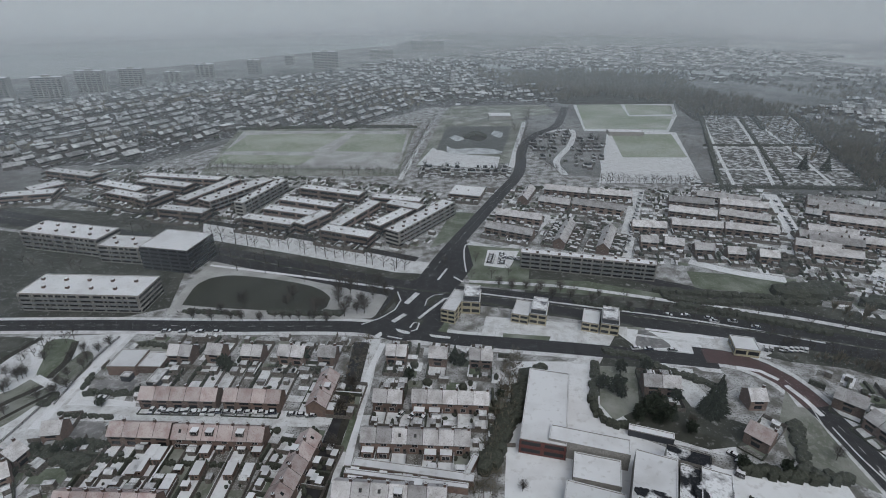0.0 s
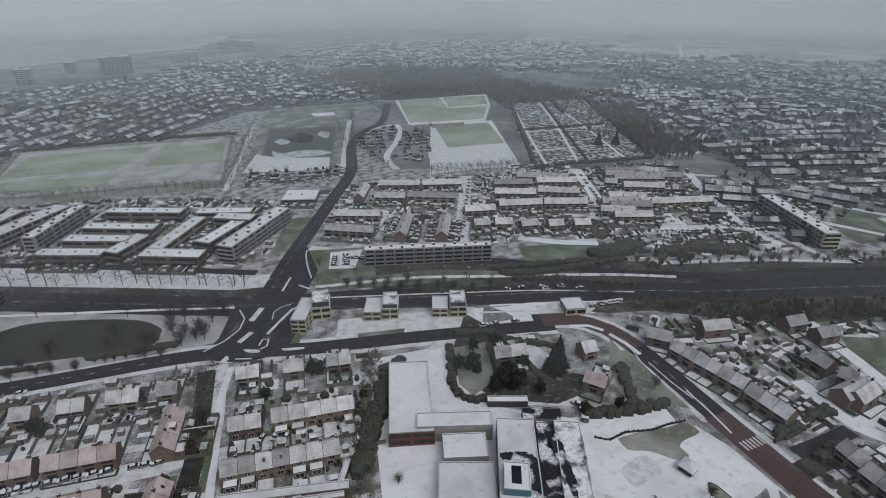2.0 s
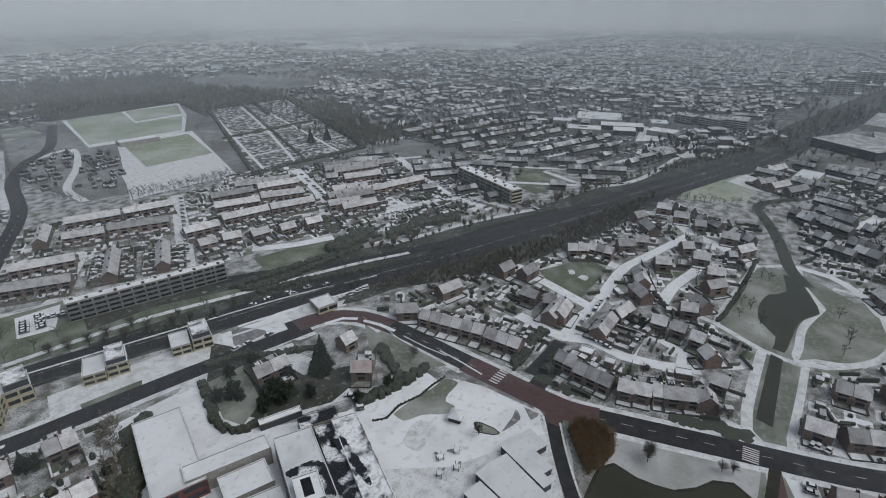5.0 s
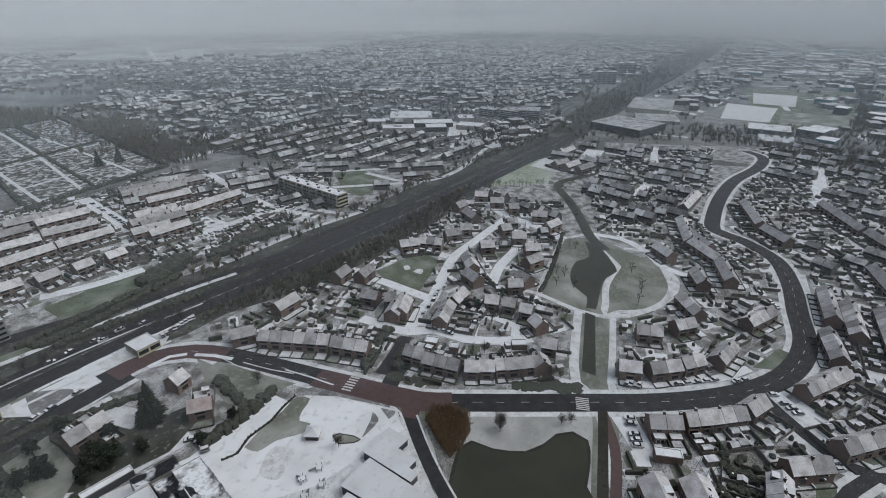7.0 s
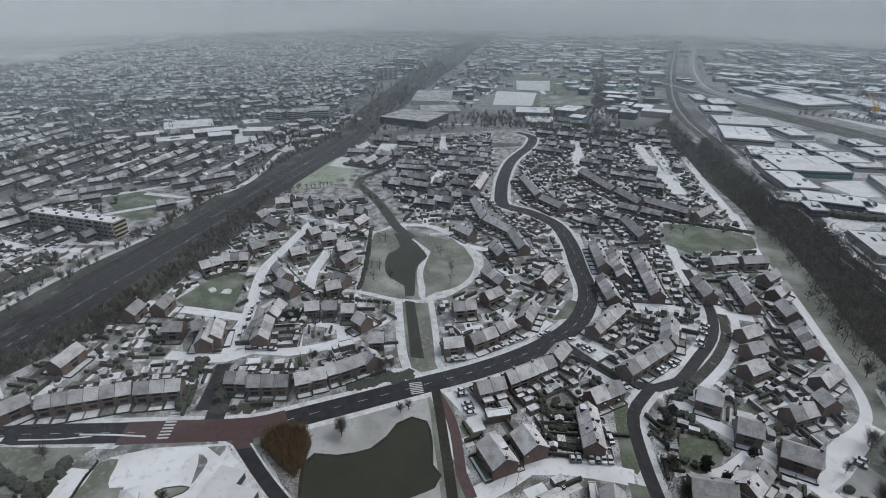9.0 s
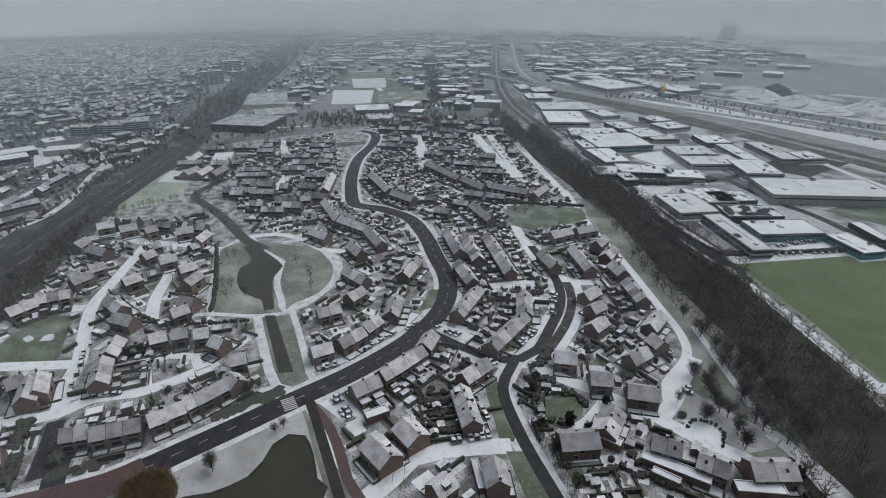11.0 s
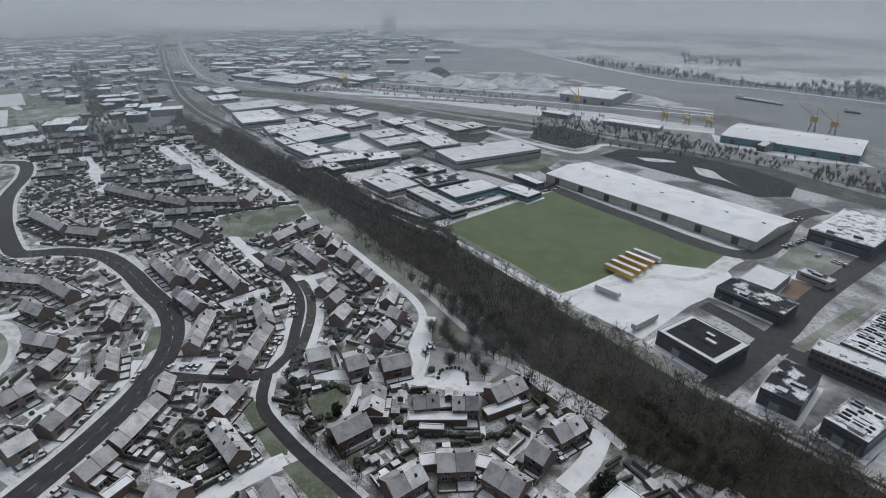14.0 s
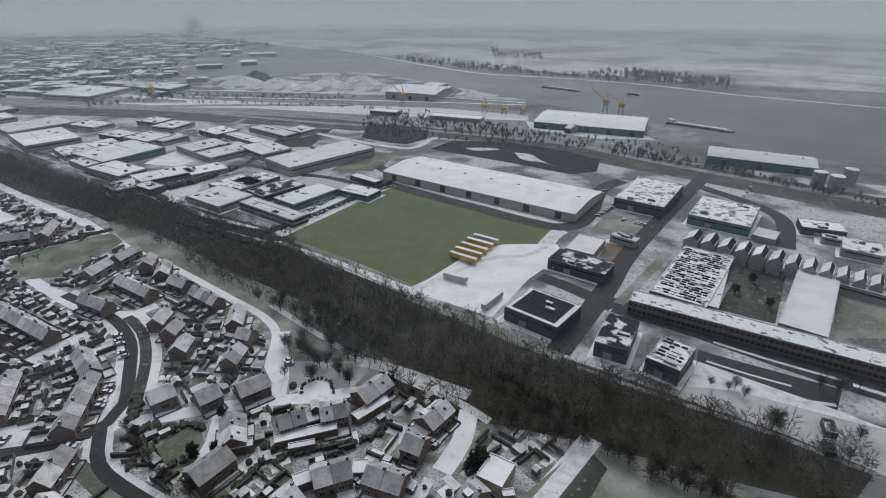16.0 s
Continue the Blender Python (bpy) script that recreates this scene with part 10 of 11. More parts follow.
tower_block(-342, 1227, -324, 1227, 20)
tower_block(-267, 1169, -219, 1188, 32)
tower_block(-172, 1352, -119, 1365, 21)
tower_block(-87, 1566, 2, 1567, 26)
tower_block(1541, -1403, 1528, -1448, 51)
tower_block(1001, 117, 1015, 85, 21)
tower_block(1174, 96, 1188, 64, 19)
wood([(568.2, -275.2), (389.9, -254.3), (216.1, -228.6), (111.6, -206.5), (29.7, -187.6), (-17.1, -181.9), (-81.3, -177.8), (-65.5, -149.5), (-50.8, -148.8), (-27.0, -146.6), (-0.9, -146.1), (17.6, -143.9), (45.2, -139.9), (66.1, -136.8), (99.9, -148.9), (167.3, -170.5), (264.2, -195.9), (346.7, -213.2), (520.6, -248.3)], 1700, 11, "dark bare wood along a sunken ditch", seed=1, twigs=110, bushes=0.1, saplings=1600, thin=0.55)
wood([(681.5, -278.8), (488.8, -251.2), (356.7, -257), (225.5, -243.6), (200.1, -235.6), (154.8, -182.6), (207.8, -187.1), (290.2, -208.9), (422.1, -218.6), (606, -227)], 1050, 11, "dark bare wood along a sunken ditch", seed=2, twigs=80, bushes=0.1, saplings=800, thin=0.55)
wood([(63.2, 1022.5), (243.1, 1118.4), (415.8, 1039.4), (406.8, 852.9), (442, 786), (455.5, 687.8), (310.6, 666.9), (320.1, 763.8), (235.5, 831.8), (173.7, 780.3), (105.9, 894.6)], 1440, 15, "distant bare woodland", seed=3, twigs=26, thin=1.6)
wood([(163, 186.8), (222.5, 166.5), (257, 157.2), (336.8, 146.6), (401.4, 133.1), (312.4, 129.8), (265, 138.1), (237.1, 145.8), (211.6, 154.8), (200, 151.2), (172.1, 178.3), (146.9, 185.4)], 520, 6, "dense dark thicket beside the boulevard", seed=4, thin=1.6)
wood([(193.2, 230.3), (300.1, 200.1), (438.8, 168.5), (609.7, 124.2), (585.8, 111.3), (419.9, 161.1), (287.5, 192.3), (186.4, 219.4)], 260, 7, "row of bare trees and shrubs along the boulevard", seed=5, thin=1.6)
wood([(591.9, 117), (1026.5, 57.3), (2576.7, -172.4), (2325.9, -213.8), (972.4, 26.6), (656.2, 73.9)], 416, 12, "bare trees along the distant boulevard", seed=6, twigs=20, thin=1.6)
wood([(406.8, 609.8), (471.2, 613), (371.5, 382.8), (335.3, 399.1)], 352, 13, "dark wood beside the cemetery", seed=7, thin=1.6)
wood([(-241.1, 769.8), (-216.6, 952.9), (-38.8, 866.4), (-26.2, 749.8), (-99, 658.8), (-195.3, 658.4)], 272, 11, "bare garden trees among distant houses", seed=8, twigs=22, thin=1.6)
wood([(618, -41.6), (629.6, -110.9), (674.4, -217.6), (740.5, -234.9), (748.2, -143.4), (629.1, 63.8), (600.4, 96.8), (569.8, 91.1)], 416, 9, "dark shrubs and bare trees by the estate", seed=9, bushes=0.3, twigs=22, thin=1.6)
wood([(1267.9, -321.6), (1283, -356.5), (733.5, -218.4), (727.3, -203.7)], 144, 12, "bare trees beside the sports ground", seed=10, twigs=20, thin=1.6)
wood([(342, -536), (171.5, -561.7), (-0.3, -563.6), (-2.4, -516.5), (100.2, -518.2), (231.6, -487.2), (306.6, -478.8)], 200, 7, "bare trees along the basin", seed=12, twigs=20, thin=1.6)
wood([(363.7, -47.2), (353.6, -63.1), (312.5, -80.1), (306.6, -71.1), (322.3, -56.4)], 40, 7, "shrubs round a small pond", seed=13, bushes=0.6)
wood([(-384.9, 392.6), (-258, 384), (-170, 346.5), (-27.2, 276.5), (-26.8, 270.9), (-168.3, 333.4), (-257.3, 368.4), (-367.3, 371.6)], 90, 10, "rows of bare trees along the boulevard", seed=14, twigs=30)
wood([(26.6, 184.8), (34.5, 190.7), (24.7, 157.3), (18.5, 135.2), (11.4, 113), (8, 115), (12.7, 135.2), (21.1, 163.6)], 90, 7, "dark bare shrubs beside the school", seed=15, bushes=0.4)
wood([(-43.6, 201.2), (-31.4, 201.2), (-30.6, 184.7), (-33.6, 157.2), (-37.9, 151.3), (-40.2, 152.7)], 60, 7, "bare trees along a ditch", seed=16, bushes=0.3)
wood([(460.1, 56.3), (443.7, 75.1), (407.4, 67.8), (362.8, 49), (336.6, 33.3), (347.8, 31.2), (409.9, 61.6)], 40, 6, "shrubs along a creek", seed=17, bushes=0.6)
wood([(545.2, 337.8), (425.5, 394.6), (370, 306.6), (442.5, 275.1)], 90, 9, "garden trees", seed=18, twigs=22)
wood([(329.1, -536.5), (233.9, -551.1), (123.2, -519.7), (139.9, -572.3), (279.4, -583.8), (358, -591.3)], 150, 7, "bare trees along the dyke", seed=19, twigs=20, thin=1.6)
wood([(622.4, -1134.6), (375.8, -1054.6), (207.6, -1004.8), (93.9, -1121.2), (-65.7, -1012.5), (-59.7, -951.1), (197.3, -958.3), (358.2, -975.3), (582.2, -1060.6)], 320, 12, "bare trees on the far bank", seed=20, twigs=18, thin=1.6)
wood([(396.4, 416.2), (333.4, 495.2), (398.2, 741.9), (526.9, 746.7), (501.7, 529.7)], 192, 11, "bare trees by the cemetery", seed=21, twigs=20, thin=1.6)
tree_row(-211.6, 459.6, -130.9, 456.5, 16, height=9)
tree_row(-131.7, 459.9, -34.5, 440.5, 22, height=9)
tree_row(130.7, 428.6, 207.1, 417.1, 18, height=10)
tree_row(-34.4, 460.1, -15.7, 628.3, 12, height=9)
tree_row(72.8, 496.8, 83.5, 659.5, 8, height=10)
tree_row(104.8, 444, 89.6, 469.1, 6, height=8)
tree_row(24.3, 247.6, 63.3, 241.7, 5, height=9)
tree_row(63.3, 241.7, 201.1, 203.7, 12, height=8)
tree_row(-123.2, 219.9, -51.9, 216, 9, height=6)
tree_row(-59.7, 250.5, -27.6, 244.5, 7, height=10)
tree_row(118.4, 220.7, 159.8, 198.5, 6, height=8)
tree_row(399.1, 123.6, 417.7, 79.1, 14, height=8)
tree_row(240.8, -186.9, 116.4, -161, 16, height=9)
tree_row(144.5, -173.6, 96, -161.4, 10, height=10)
tree_row(140.6, -148.1, 97.4, -137.2, 12, height=9)
tree_row(50.6, -162.6, 10.6, -148, 16, height=9)
tree_row(-8.6, -141.3, -62.4, -131.7, 18, height=8)
tree_row(-1.8, 431.3, 56.1, 421.1, 8, height=6)
tree(142, 35.2, height=9)
tree(256.8, 28.9, height=9)
tree(264.3, -4.8, height=9)
tree(256.5, 37.9, height=7)
tree(-47.9, -177.9, height=11)
tree(-75, -184.2, height=8)
tree(24.9, 119.2, height=6)
tree(114.4, 84.3, height=7)
tree(130.9, 131.6, height=8)
tree(-110.9, 273.5, height=7)
conifer(-88.1, 179, height=9)
conifer(99.6, 152.8, height=12)
conifer(5.1, 184.8, height=9)
conifer(84, 151.4, height=8)
conifer(78.3, 149.9, height=8)
conifer(71.6, 151.4, height=8)
conifer(318.6, 461.1, height=16)
conifer(336.5, 457.7, height=16)
conifer(42.7, -118.4, height=9)
conifer(-14.5, 173.7, height=6)
conifer(128.7, -86, height=6)
conifer(217, 69.1, height=6)
conifer(69.1, 163.6, height=7)
conifer(66.8, 166.9, height=7)
conifer(108.9, 166.9, height=8)
hedge([(25.2, 579), (35.1, 592), (43.8, 581.6)], width=5, height=3)
hedge([(112.6, 244.7), (130.6, 241.8), (186.8, 233.4)], width=3, height=2.4)
hedge([(111.8, 244.2), (118.9, 234.8), (139.2, 232.3), (187.7, 231.8)], width=3, height=2.4)
hedge([(-83.5, 223.5), (-50.2, 222)], width=3, height=1.2)
hedge([(-136.9, 165), (-105.4, 163.4)], width=1.5)
car_row(-112.9, 158.7, -105.8, 159.6, 3, turn=80)
car_row(-109.5, 154.1, -61.2, 153.3, 12, turn=10)
car_row(-56.8, 152.7, -46.3, 151.8, 3, turn=10)
car_row(-130.4, 206.4, -99, 205.6, 4, turn=10)
car_row(-17.4, 152.7, -4.8, 150.7, 3, turn=70)
car_row(33.8, 284.7, 45, 281, 6)
car_row(77, 336.8, 63.9, 304.7, 8)
car_row(127.2, 332, 108.3, 288.7, 8, turn=20)
car_row(155.6, 400.4, 127.2, 332, 9, turn=20)
car_row(249.2, 381.4, 218, 288.9, 14, turn=15)
car_row(81.8, 193.7, 102.2, 192, 4, turn=10)
car_row(97, 135.2, 98.7, 128, 2, turn=30)
car_row(106.6, 221.4, 110.2, 219.7, 1, turn=0, skip=0)
car_row(126.5, 215.5, 129.8, 214.3, 1, turn=0, skip=0)
car_row(143.1, 210.8, 146.9, 209, 1, turn=0, skip=0)
car_row(-36.4, -370.4, -58.4, -465.9, 8, turn=10)
car_row(58.8, -353, 44.5, -411.5, 14)
car_row(281.5, -408.5, 270.6, -441.4, 12)
car_row(242.5, -271.5, 237.4, -307.6, 12)
car_row(141.9, 213.7, 111.4, 221.1, 3, turn=0)
car_row(247, 296.8, 244.5, 274.1, 5)
car_row(230, 259.9, 262.8, 248.8, 10)
barge(210.4, -856.6, 148.3, -840.2)
barge(223, -1005.4, 175.9, -996.8)
barge(81.2, -844.7, 63.6, -842.6)
heap(655.1, -684, r=40, h=14)
heap(587.8, -684.7, r=36, h=15)
heap(525.2, -731, r=30, h=14)
heap(482.2, -762.8, r=34, h=17)
heap(538.2, -690.2, r=26, h=9)
heap(288.2, -740.6, r=22, h=10)
heap(402.5, -729.9, r=22, h=8)
crane(671, -528.7, h=30)
crane(337.4, -628.6, h=30)
crane(227.4, -639.8, h=16)
crane(202.4, -640.2, h=14)
crane(179.7, -643.3, h=14)
crane(91.1, -701.5, h=26)
crane(71.8, -699.3, h=22)
trailer(108.9, -255.8, 91.6, -252.5)
trailer(108.4, -262.8, 91.1, -259.9)
trailer(107.6, -270.1, 90.3, -266.8)
trailer(107.1, -277.6, 89.7, -274.7)
trailer(105.3, -284.1, 88.6, -281.4, mat="tarp")
trailer(101.9, -231.4, 88.5, -230.4, mat="tarp")
trailer(71.6, -208.7, 67.9, -224.9, mat="tarp")
silo(-105.2, -487)
silo(-115.4, -480.1)
silo(-129, -505.1)
play_hut(115.4, 95.2)
zebra(140.3, 97.3, 154.3, 98.3)
zebra(171, 11.1, 163.9, 9.6, length=5, n=7)
hall(389.6, -677.1, 314.8, -681.8, 69.6, 9, "concrete")
hall(113.8, -577, 107.2, -574.4, 18.8, 6, "concrete")
dashes([(137.3, 172.5), (141.6, 151.6), (142.8, 123.5), (143.4, 102.3)])
dashes([(149.7, 56.4), (153.8, 46.5), (168.5, 10.7), (180.2, -17.2), (194.3, -41.5), (209.8, -58.9), (227, -69.8), (247.1, -75.8), (273.2, -76.9), (304.5, -78.6), (336.3, -75.1)])
dashes([(-206.6, 211.5), (-154.1, 212), (-101, 211.1), (-48.4, 211.2)])
dashes([(-308.4, 348.4), (-189.9, 308.5), (-109.5, 279.3), (-50.2, 256.8), (-25, 248.7)])
dashes([(4.8, 240.5), (33.4, 236), (86.4, 221.1), (135.3, 209.5), (192.5, 192.1), (197.5, 189), (257.5, 173.5), (331.5, 153.2), (456.8, 120.9), (582.2, 93.4)])
dashes([(-7.3, 260.1), (2.1, 288.5), (17.3, 327), (41.4, 387.2), (66.1, 452), (80.5, 534)])
play_frame(98.2, 80.3, turn=20)
play_frame(97.6, 87.3, turn=70)
play_frame(103.5, 84.9, turn=120)
play_frame(92.6, 82.7, turn=15)
flat_block(124.8, 189.1, 134.5, 187.0, 10.2, 3.6, "cream", name="roadside_house", label="low cream house with a snowy roof by the bend", storeys=1, bays=2)
wood([(146.6, -77.2), (130.8, -76.8), (88.5, -73.1), (90.1, -68.9), (127.6, -70), (142.7, -72.3)], 26, 7, "bare trees beside the estate street", seed=41, twigs=50, thin=0.8)
tree(134.7, -152.5, height=9)
tree(120.9, -153.9, height=12)
tree(109.7, -149.9, height=11)
tree(116.1, -134.4, height=9)
tree(139.8, -146.8, height=8)
tree(101.8, -158.7, height=11)
tree(119.4, -169.7, height=12)
tree(138, -169.8, height=11)
tree(126.9, -130.5, height=7)
car_row(139.9, 193.2, 158.7, 192, 9, turn=60)
hedge([(329.4, 694.3), (224.2, 414.3)], width=2.5, height=3)
hedge([(222.9, 411.5), (340.6, 404.9)], width=2.5, height=3)
hedge([(445.3, 694.8), (343.6, 409)], width=2.5, height=3)
hedge([(371.4, 677.2), (320.3, 534.8), (278.4, 417.3)], width=2, height=2)
hedge([(267.1, 543.6), (380.3, 544)], width=2, height=2)
hedge([(392.7, 691), (366.4, 615.2)], width=3, height=4)
wood([(315.3, 751.3), (311.3, 660.4), (218.2, 414.3), (208.2, 414.3), (248.4, 562.3), (292.8, 712.3)], 60, 11, "bare trees beside the pitches", seed=51, twigs=24)
wood([(-41.9, 460.1), (-16.4, 659.1), (4.3, 669), (-26.9, 460.1)], 40, 9, "bare trees along a path", seed=52, twigs=30)
wood([(83.5, 659.5), (100.7, 659.6), (73, 478), (66.3, 478)], 40, 10, "bare trees by the pond", seed=53, twigs=30)
flat_block(-12.8, -319, -20.2, -317.2, 14.6, 7.5, "concrete", top="meltroof", name="factory_bay", label="glazed factory roof bay under melting snow")
flat_block(-22, -317.1, -29.1, -315.4, 14.4, 7.5, "concrete", top="meltroof", name="factory_bay", label="glazed factory roof bay under melting snow")
flat_block(-30.8, -314.5, -37.7, -312.8, 14.1, 7.5, "concrete", top="meltroof", name="factory_bay", label="glazed factory roof bay under melting snow")
flat_block(-39.4, -312.8, -46.1, -311.1, 13.9, 7.5, "concrete", top="meltroof", name="factory_bay", label="glazed factory roof bay under melting snow")
flat_block(-47.7, -310.4, -54.2, -308.8, 13.7, 7.5, "concrete", top="meltroof", name="factory_bay", label="glazed factory roof bay under melting snow")
flat_block(-55.7, -308, -62, -306.4, 13.4, 7.5, "concrete", top="meltroof", name="factory_bay", label="glazed factory roof bay under melting snow")
flat_block(-63.6, -306.4, -69.7, -304.9, 13.2, 7.5, "concrete", top="meltroof", name="factory_bay", label="glazed factory roof bay under melting snow")
flat_block(-71.1, -304.2, -77, -302.8, 13.0, 7.5, "concrete", top="meltroof", name="factory_bay", label="glazed factory roof bay under melting snow")
flat_block(-78.5, -302.8, -84.2, -301.3, 12.8, 7.5, "concrete", top="meltroof", name="factory_bay", label="glazed factory roof bay under melting snow")
flat_block(-85.6, -300.6, -91.1, -299.3, 12.6, 7.5, "concrete", top="meltroof", name="factory_bay", label="glazed factory roof bay under melting snow")
flat_block(-92.4, -298.6, -97.8, -297.3, 12.4, 7.5, "concrete", top="meltroof", name="factory_bay", label="glazed factory roof bay under melting snow")
flat_block(-99.2, -297.3, -104.5, -296, 12.3, 7.5, "concrete", top="meltroof", name="factory_bay", label="glazed factory roof bay under melting snow")
tree(-49, -280.9, height=9)
tree(-42.1, -271.8, height=7)
tree(-57.1, -272.6, height=8)
tree(-66.9, -209.1, height=9)
tree(-81, -215.4, height=9)
tree_row(-179.4, 184.6, -163.3, 201, 6, height=8)
tree_row(-170.8, 163.4, -167.1, 177.1, 5, height=8)
tree_row(-153.4, 157.1, -145.7, 196.8, 8, height=7)
hedge([(159.3, 85.2), (169, 86.8)], width=3, height=3)
infill([(143.5, 182), (207.6, 156.4), (237.1, 145.8), (311.6, 131.5), (377.9, 121.3), (382.7, 60.8), (320.3, 48.7), (233.5, 40.4), (228.3, 25.4), (174.4, 16), (158.3, 55), (148.3, 79.6), (152.4, 97.2), (143.8, 153.6)], 0.9, seed=61)
infill([(235.6, 7.7), (257.2, -17.3), (297.7, -19.3), (330.6, 1.1), (339.5, 26.5), (392.4, 37.4), (548.4, 37.1), (597.4, -51.6), (377.1, -39.3), (357.9, -64.7), (307, -76.3), (248.2, -72.6), (216.7, -59.7), (187.9, -17), (181.1, -0.5)], 0.9, seed=62)
infill([(198.6, -34.4), (205.3, -60.1), (252.8, -80.6), (311.5, -76), (362.1, -47), (460.3, -52.3), (632.9, -102.3), (606.2, -248.7), (428.5, -221.8), (287.6, -190.1), (162.7, -155.8), (137.1, -133.5), (98.4, -159.4), (78.6, -137.6), (102.2, -51.1), (110.8, -28.8), (163.4, 0.7)], 0.9, seed=63)
infill([(327.4, -138.9), (149.4, -149.2), (138.7, -136.4), (88, -151.1), (51.8, -145.8), (9.4, -141), (11.5, -116.2), (165.7, -47.4)], 0.9, seed=64)
infill([(-198.8, 201), (-46.6, 201.2), (-36.5, 201.2), (29.1, 197), (16.5, 113), (-133.3, 112.9)], 0.9, seed=65, sheds=0.3)
infill([(39.3, 413.8), (155.7, 407.2), (338.2, 387.8), (253.6, 274.1), (134.5, 273.9), (41, 304.7), (25.7, 341.8)], 0.9, seed=66)
infill([(165.6, -0.1), (169.6, -9.7), (188.6, -56.2), (160.4, -82), (146.3, -78.4), (117.8, -8.5)], 0.9, seed=67)
infill([(-311.2, 459.4), (-191.6, 459.7), (-1.7, 400), (-8.1, 296.4), (-63.2, 296.3), (-258, 362.7)], 0.7, seed=68)
infill([(203.7, 430.2), (344.2, 359.9), (277.1, 224.9), (205.4, 220.6), (145.4, 298.1)], 0.9, seed=69)
tree_row(-205, 320.3, -101.5, 296, 13, height=13)
tree_row(-102, 298.3, -17.7, 265.1, 14, height=13)
tree_row(-216, 355.3, -54.3, 295.7, 18, height=13)
tree(-77, 228.4, height=9)
tree(-58.7, 225.5, height=9)
tree(-106.9, 221.7, height=9)
tree(-46.2, 228.4, height=9)
tree(-41.6, 222.7, height=9)
tree(-28.1, 235.8, height=9)
tree(-51.7, 250.8, height=9)
tree(-60.3, 252.2, height=9)
tree(-37.5, 249.7, height=9)
tree(15.7, 258.3, height=9)
tree(26.5, 257.9, height=9)
tree(36.3, 261.6, height=9)
tree(19, 278.5, height=9)
tree(1, 275.7, height=9)
tree(-26.9, 266.5, height=9)
car_row(30.1, 289.7, 26.8, 275.1, 6)
car_row(35.8, 288.8, 33.2, 274, 6)
hedge([(118.3, 229.1), (143.6, 220.2), (175.4, 205.9)], width=3, height=2.5)
hedge([(66, 232.8), (93.6, 224.9)], width=2, height=2)
tree_row(43.6, 239.4, 112.6, 219.5, 8, height=8)
tree_row(146.2, 198, 214.5, 172.5, 12, height=7)
hedge([(63.5, 182), (56.6, 159.1), (57.3, 151.8), (61.4, 147.4), (66.8, 147.1)], width=2.2, height=2.5)
evergreen(67.8, 164.9, height=9)
evergreen(74.8, 152.2, height=9)
evergreen(80, 149.4, height=9)
evergreen(79.1, 155.4, height=9)
evergreen(87.6, 143.7, height=6)
conifer(99.2, 152.8, height=14)
conifer(102.2, 155.1, height=14)
conifer(98.1, 154.4, height=14)
evergreen(97.8, 128.3, height=6)
evergreen(111.2, 126.6, height=6)
hedge([(97, 127.9), (113.1, 124.4), (129.5, 123.1)], width=3, height=3)
hedge([(126.3, 147.7), (121.6, 135.8), (118.2, 126.3)], width=3, height=2)
flat_block(65.0, 142.7, 79.2, 138.0, 3.0, 2.6, "darkwall")
wood([(27.3, 189.9), (34.4, 190.9), (28.4, 154), (20.7, 133), (16.2, 115.4), (11.1, 116.3), (17.4, 144.1)], 110, 7, "dark bare shrubs beside the school", seed=71, bushes=0.2, twigs=40)
evergreen(19.1, 183.2, height=5)
evergreen(21.9, 161.4, height=5)
car_row(95.2, 126.5, 97, 125.2, 2, skip=0)
evergreen(-88.5, 180.1, height=6)
evergreen(4.6, 184, height=6)
evergreen(-13.3, 173, height=6)
evergreen(217, 69.1, height=6)
evergreen(215.9, 74.6, height=6)
evergreen(128.7, -86, height=6)
hedge([(228.8, -239.5), (219, -274.6), (208.8, -317.1), (203.8, -358.3)], width=1.2, height=2.4)
hedge([(370, -239.2), (306.9, -228.9), (213.9, -221)], width=1.5, height=2)
hedge([(281.1, -238.3), (229.5, -239.2), (227.1, -247.2)], width=1.2, height=2)
car_row(295.9, -366.3, 281.3, -422.7, 16)
car_row(230.5, -290.1, 225.7, -309.6, 7)
car_row(296.9, -303.9, 279.1, -295.6, 4)
car_row(323.9, -263.8, 309.1, -260.3, 4)
car_row(226.7, -279.4, 226.7, -310.1, 10)
car_row(42.2, -351, 32.9, -378.2, 7)
car_row(53, -261.9, 46, -272.3, 6)
car_row(25.7, -353, 3.8, -347.3, 8)
wood([(707.3, -452.1), (626.7, -548.8), (417.1, -641.7), (435, -667), (665.6, -581.8), (752, -480.4)], 160, 6, "thin bare trees on the quay", seed=72, thin=1.6)
wood([(358.3, -562.4), (258, -574), (113.7, -579.5), (105.9, -543.9), (235.7, -524.4), (326.9, -511.8)], 70, 7, "dark bare trees behind the long hall", seed=73, thin=1.6)
wood([(60, -536.4), (-48, -509.4), (-145.1, -464.3), (-141.5, -448.2), (-47.2, -488.8), (56.2, -510)], 160, 7, "bare trees along the dyke road", seed=74, thin=1.6)
wood([(113.4, -1071.2), (59.2, -1065), (-58.3, -1041), (-56.1, -960.6), (51, -959.3), (103, -987.6)], 140, 14, "dark bare trees on the far river bank", seed=75, thin=1.6)
wood([(464.8, -1341.9), (318.7, -1274.5), (297.2, -1191.5), (409.6, -1184.8)], 60, 14, "distant poplars", seed=76, thin=1.6)
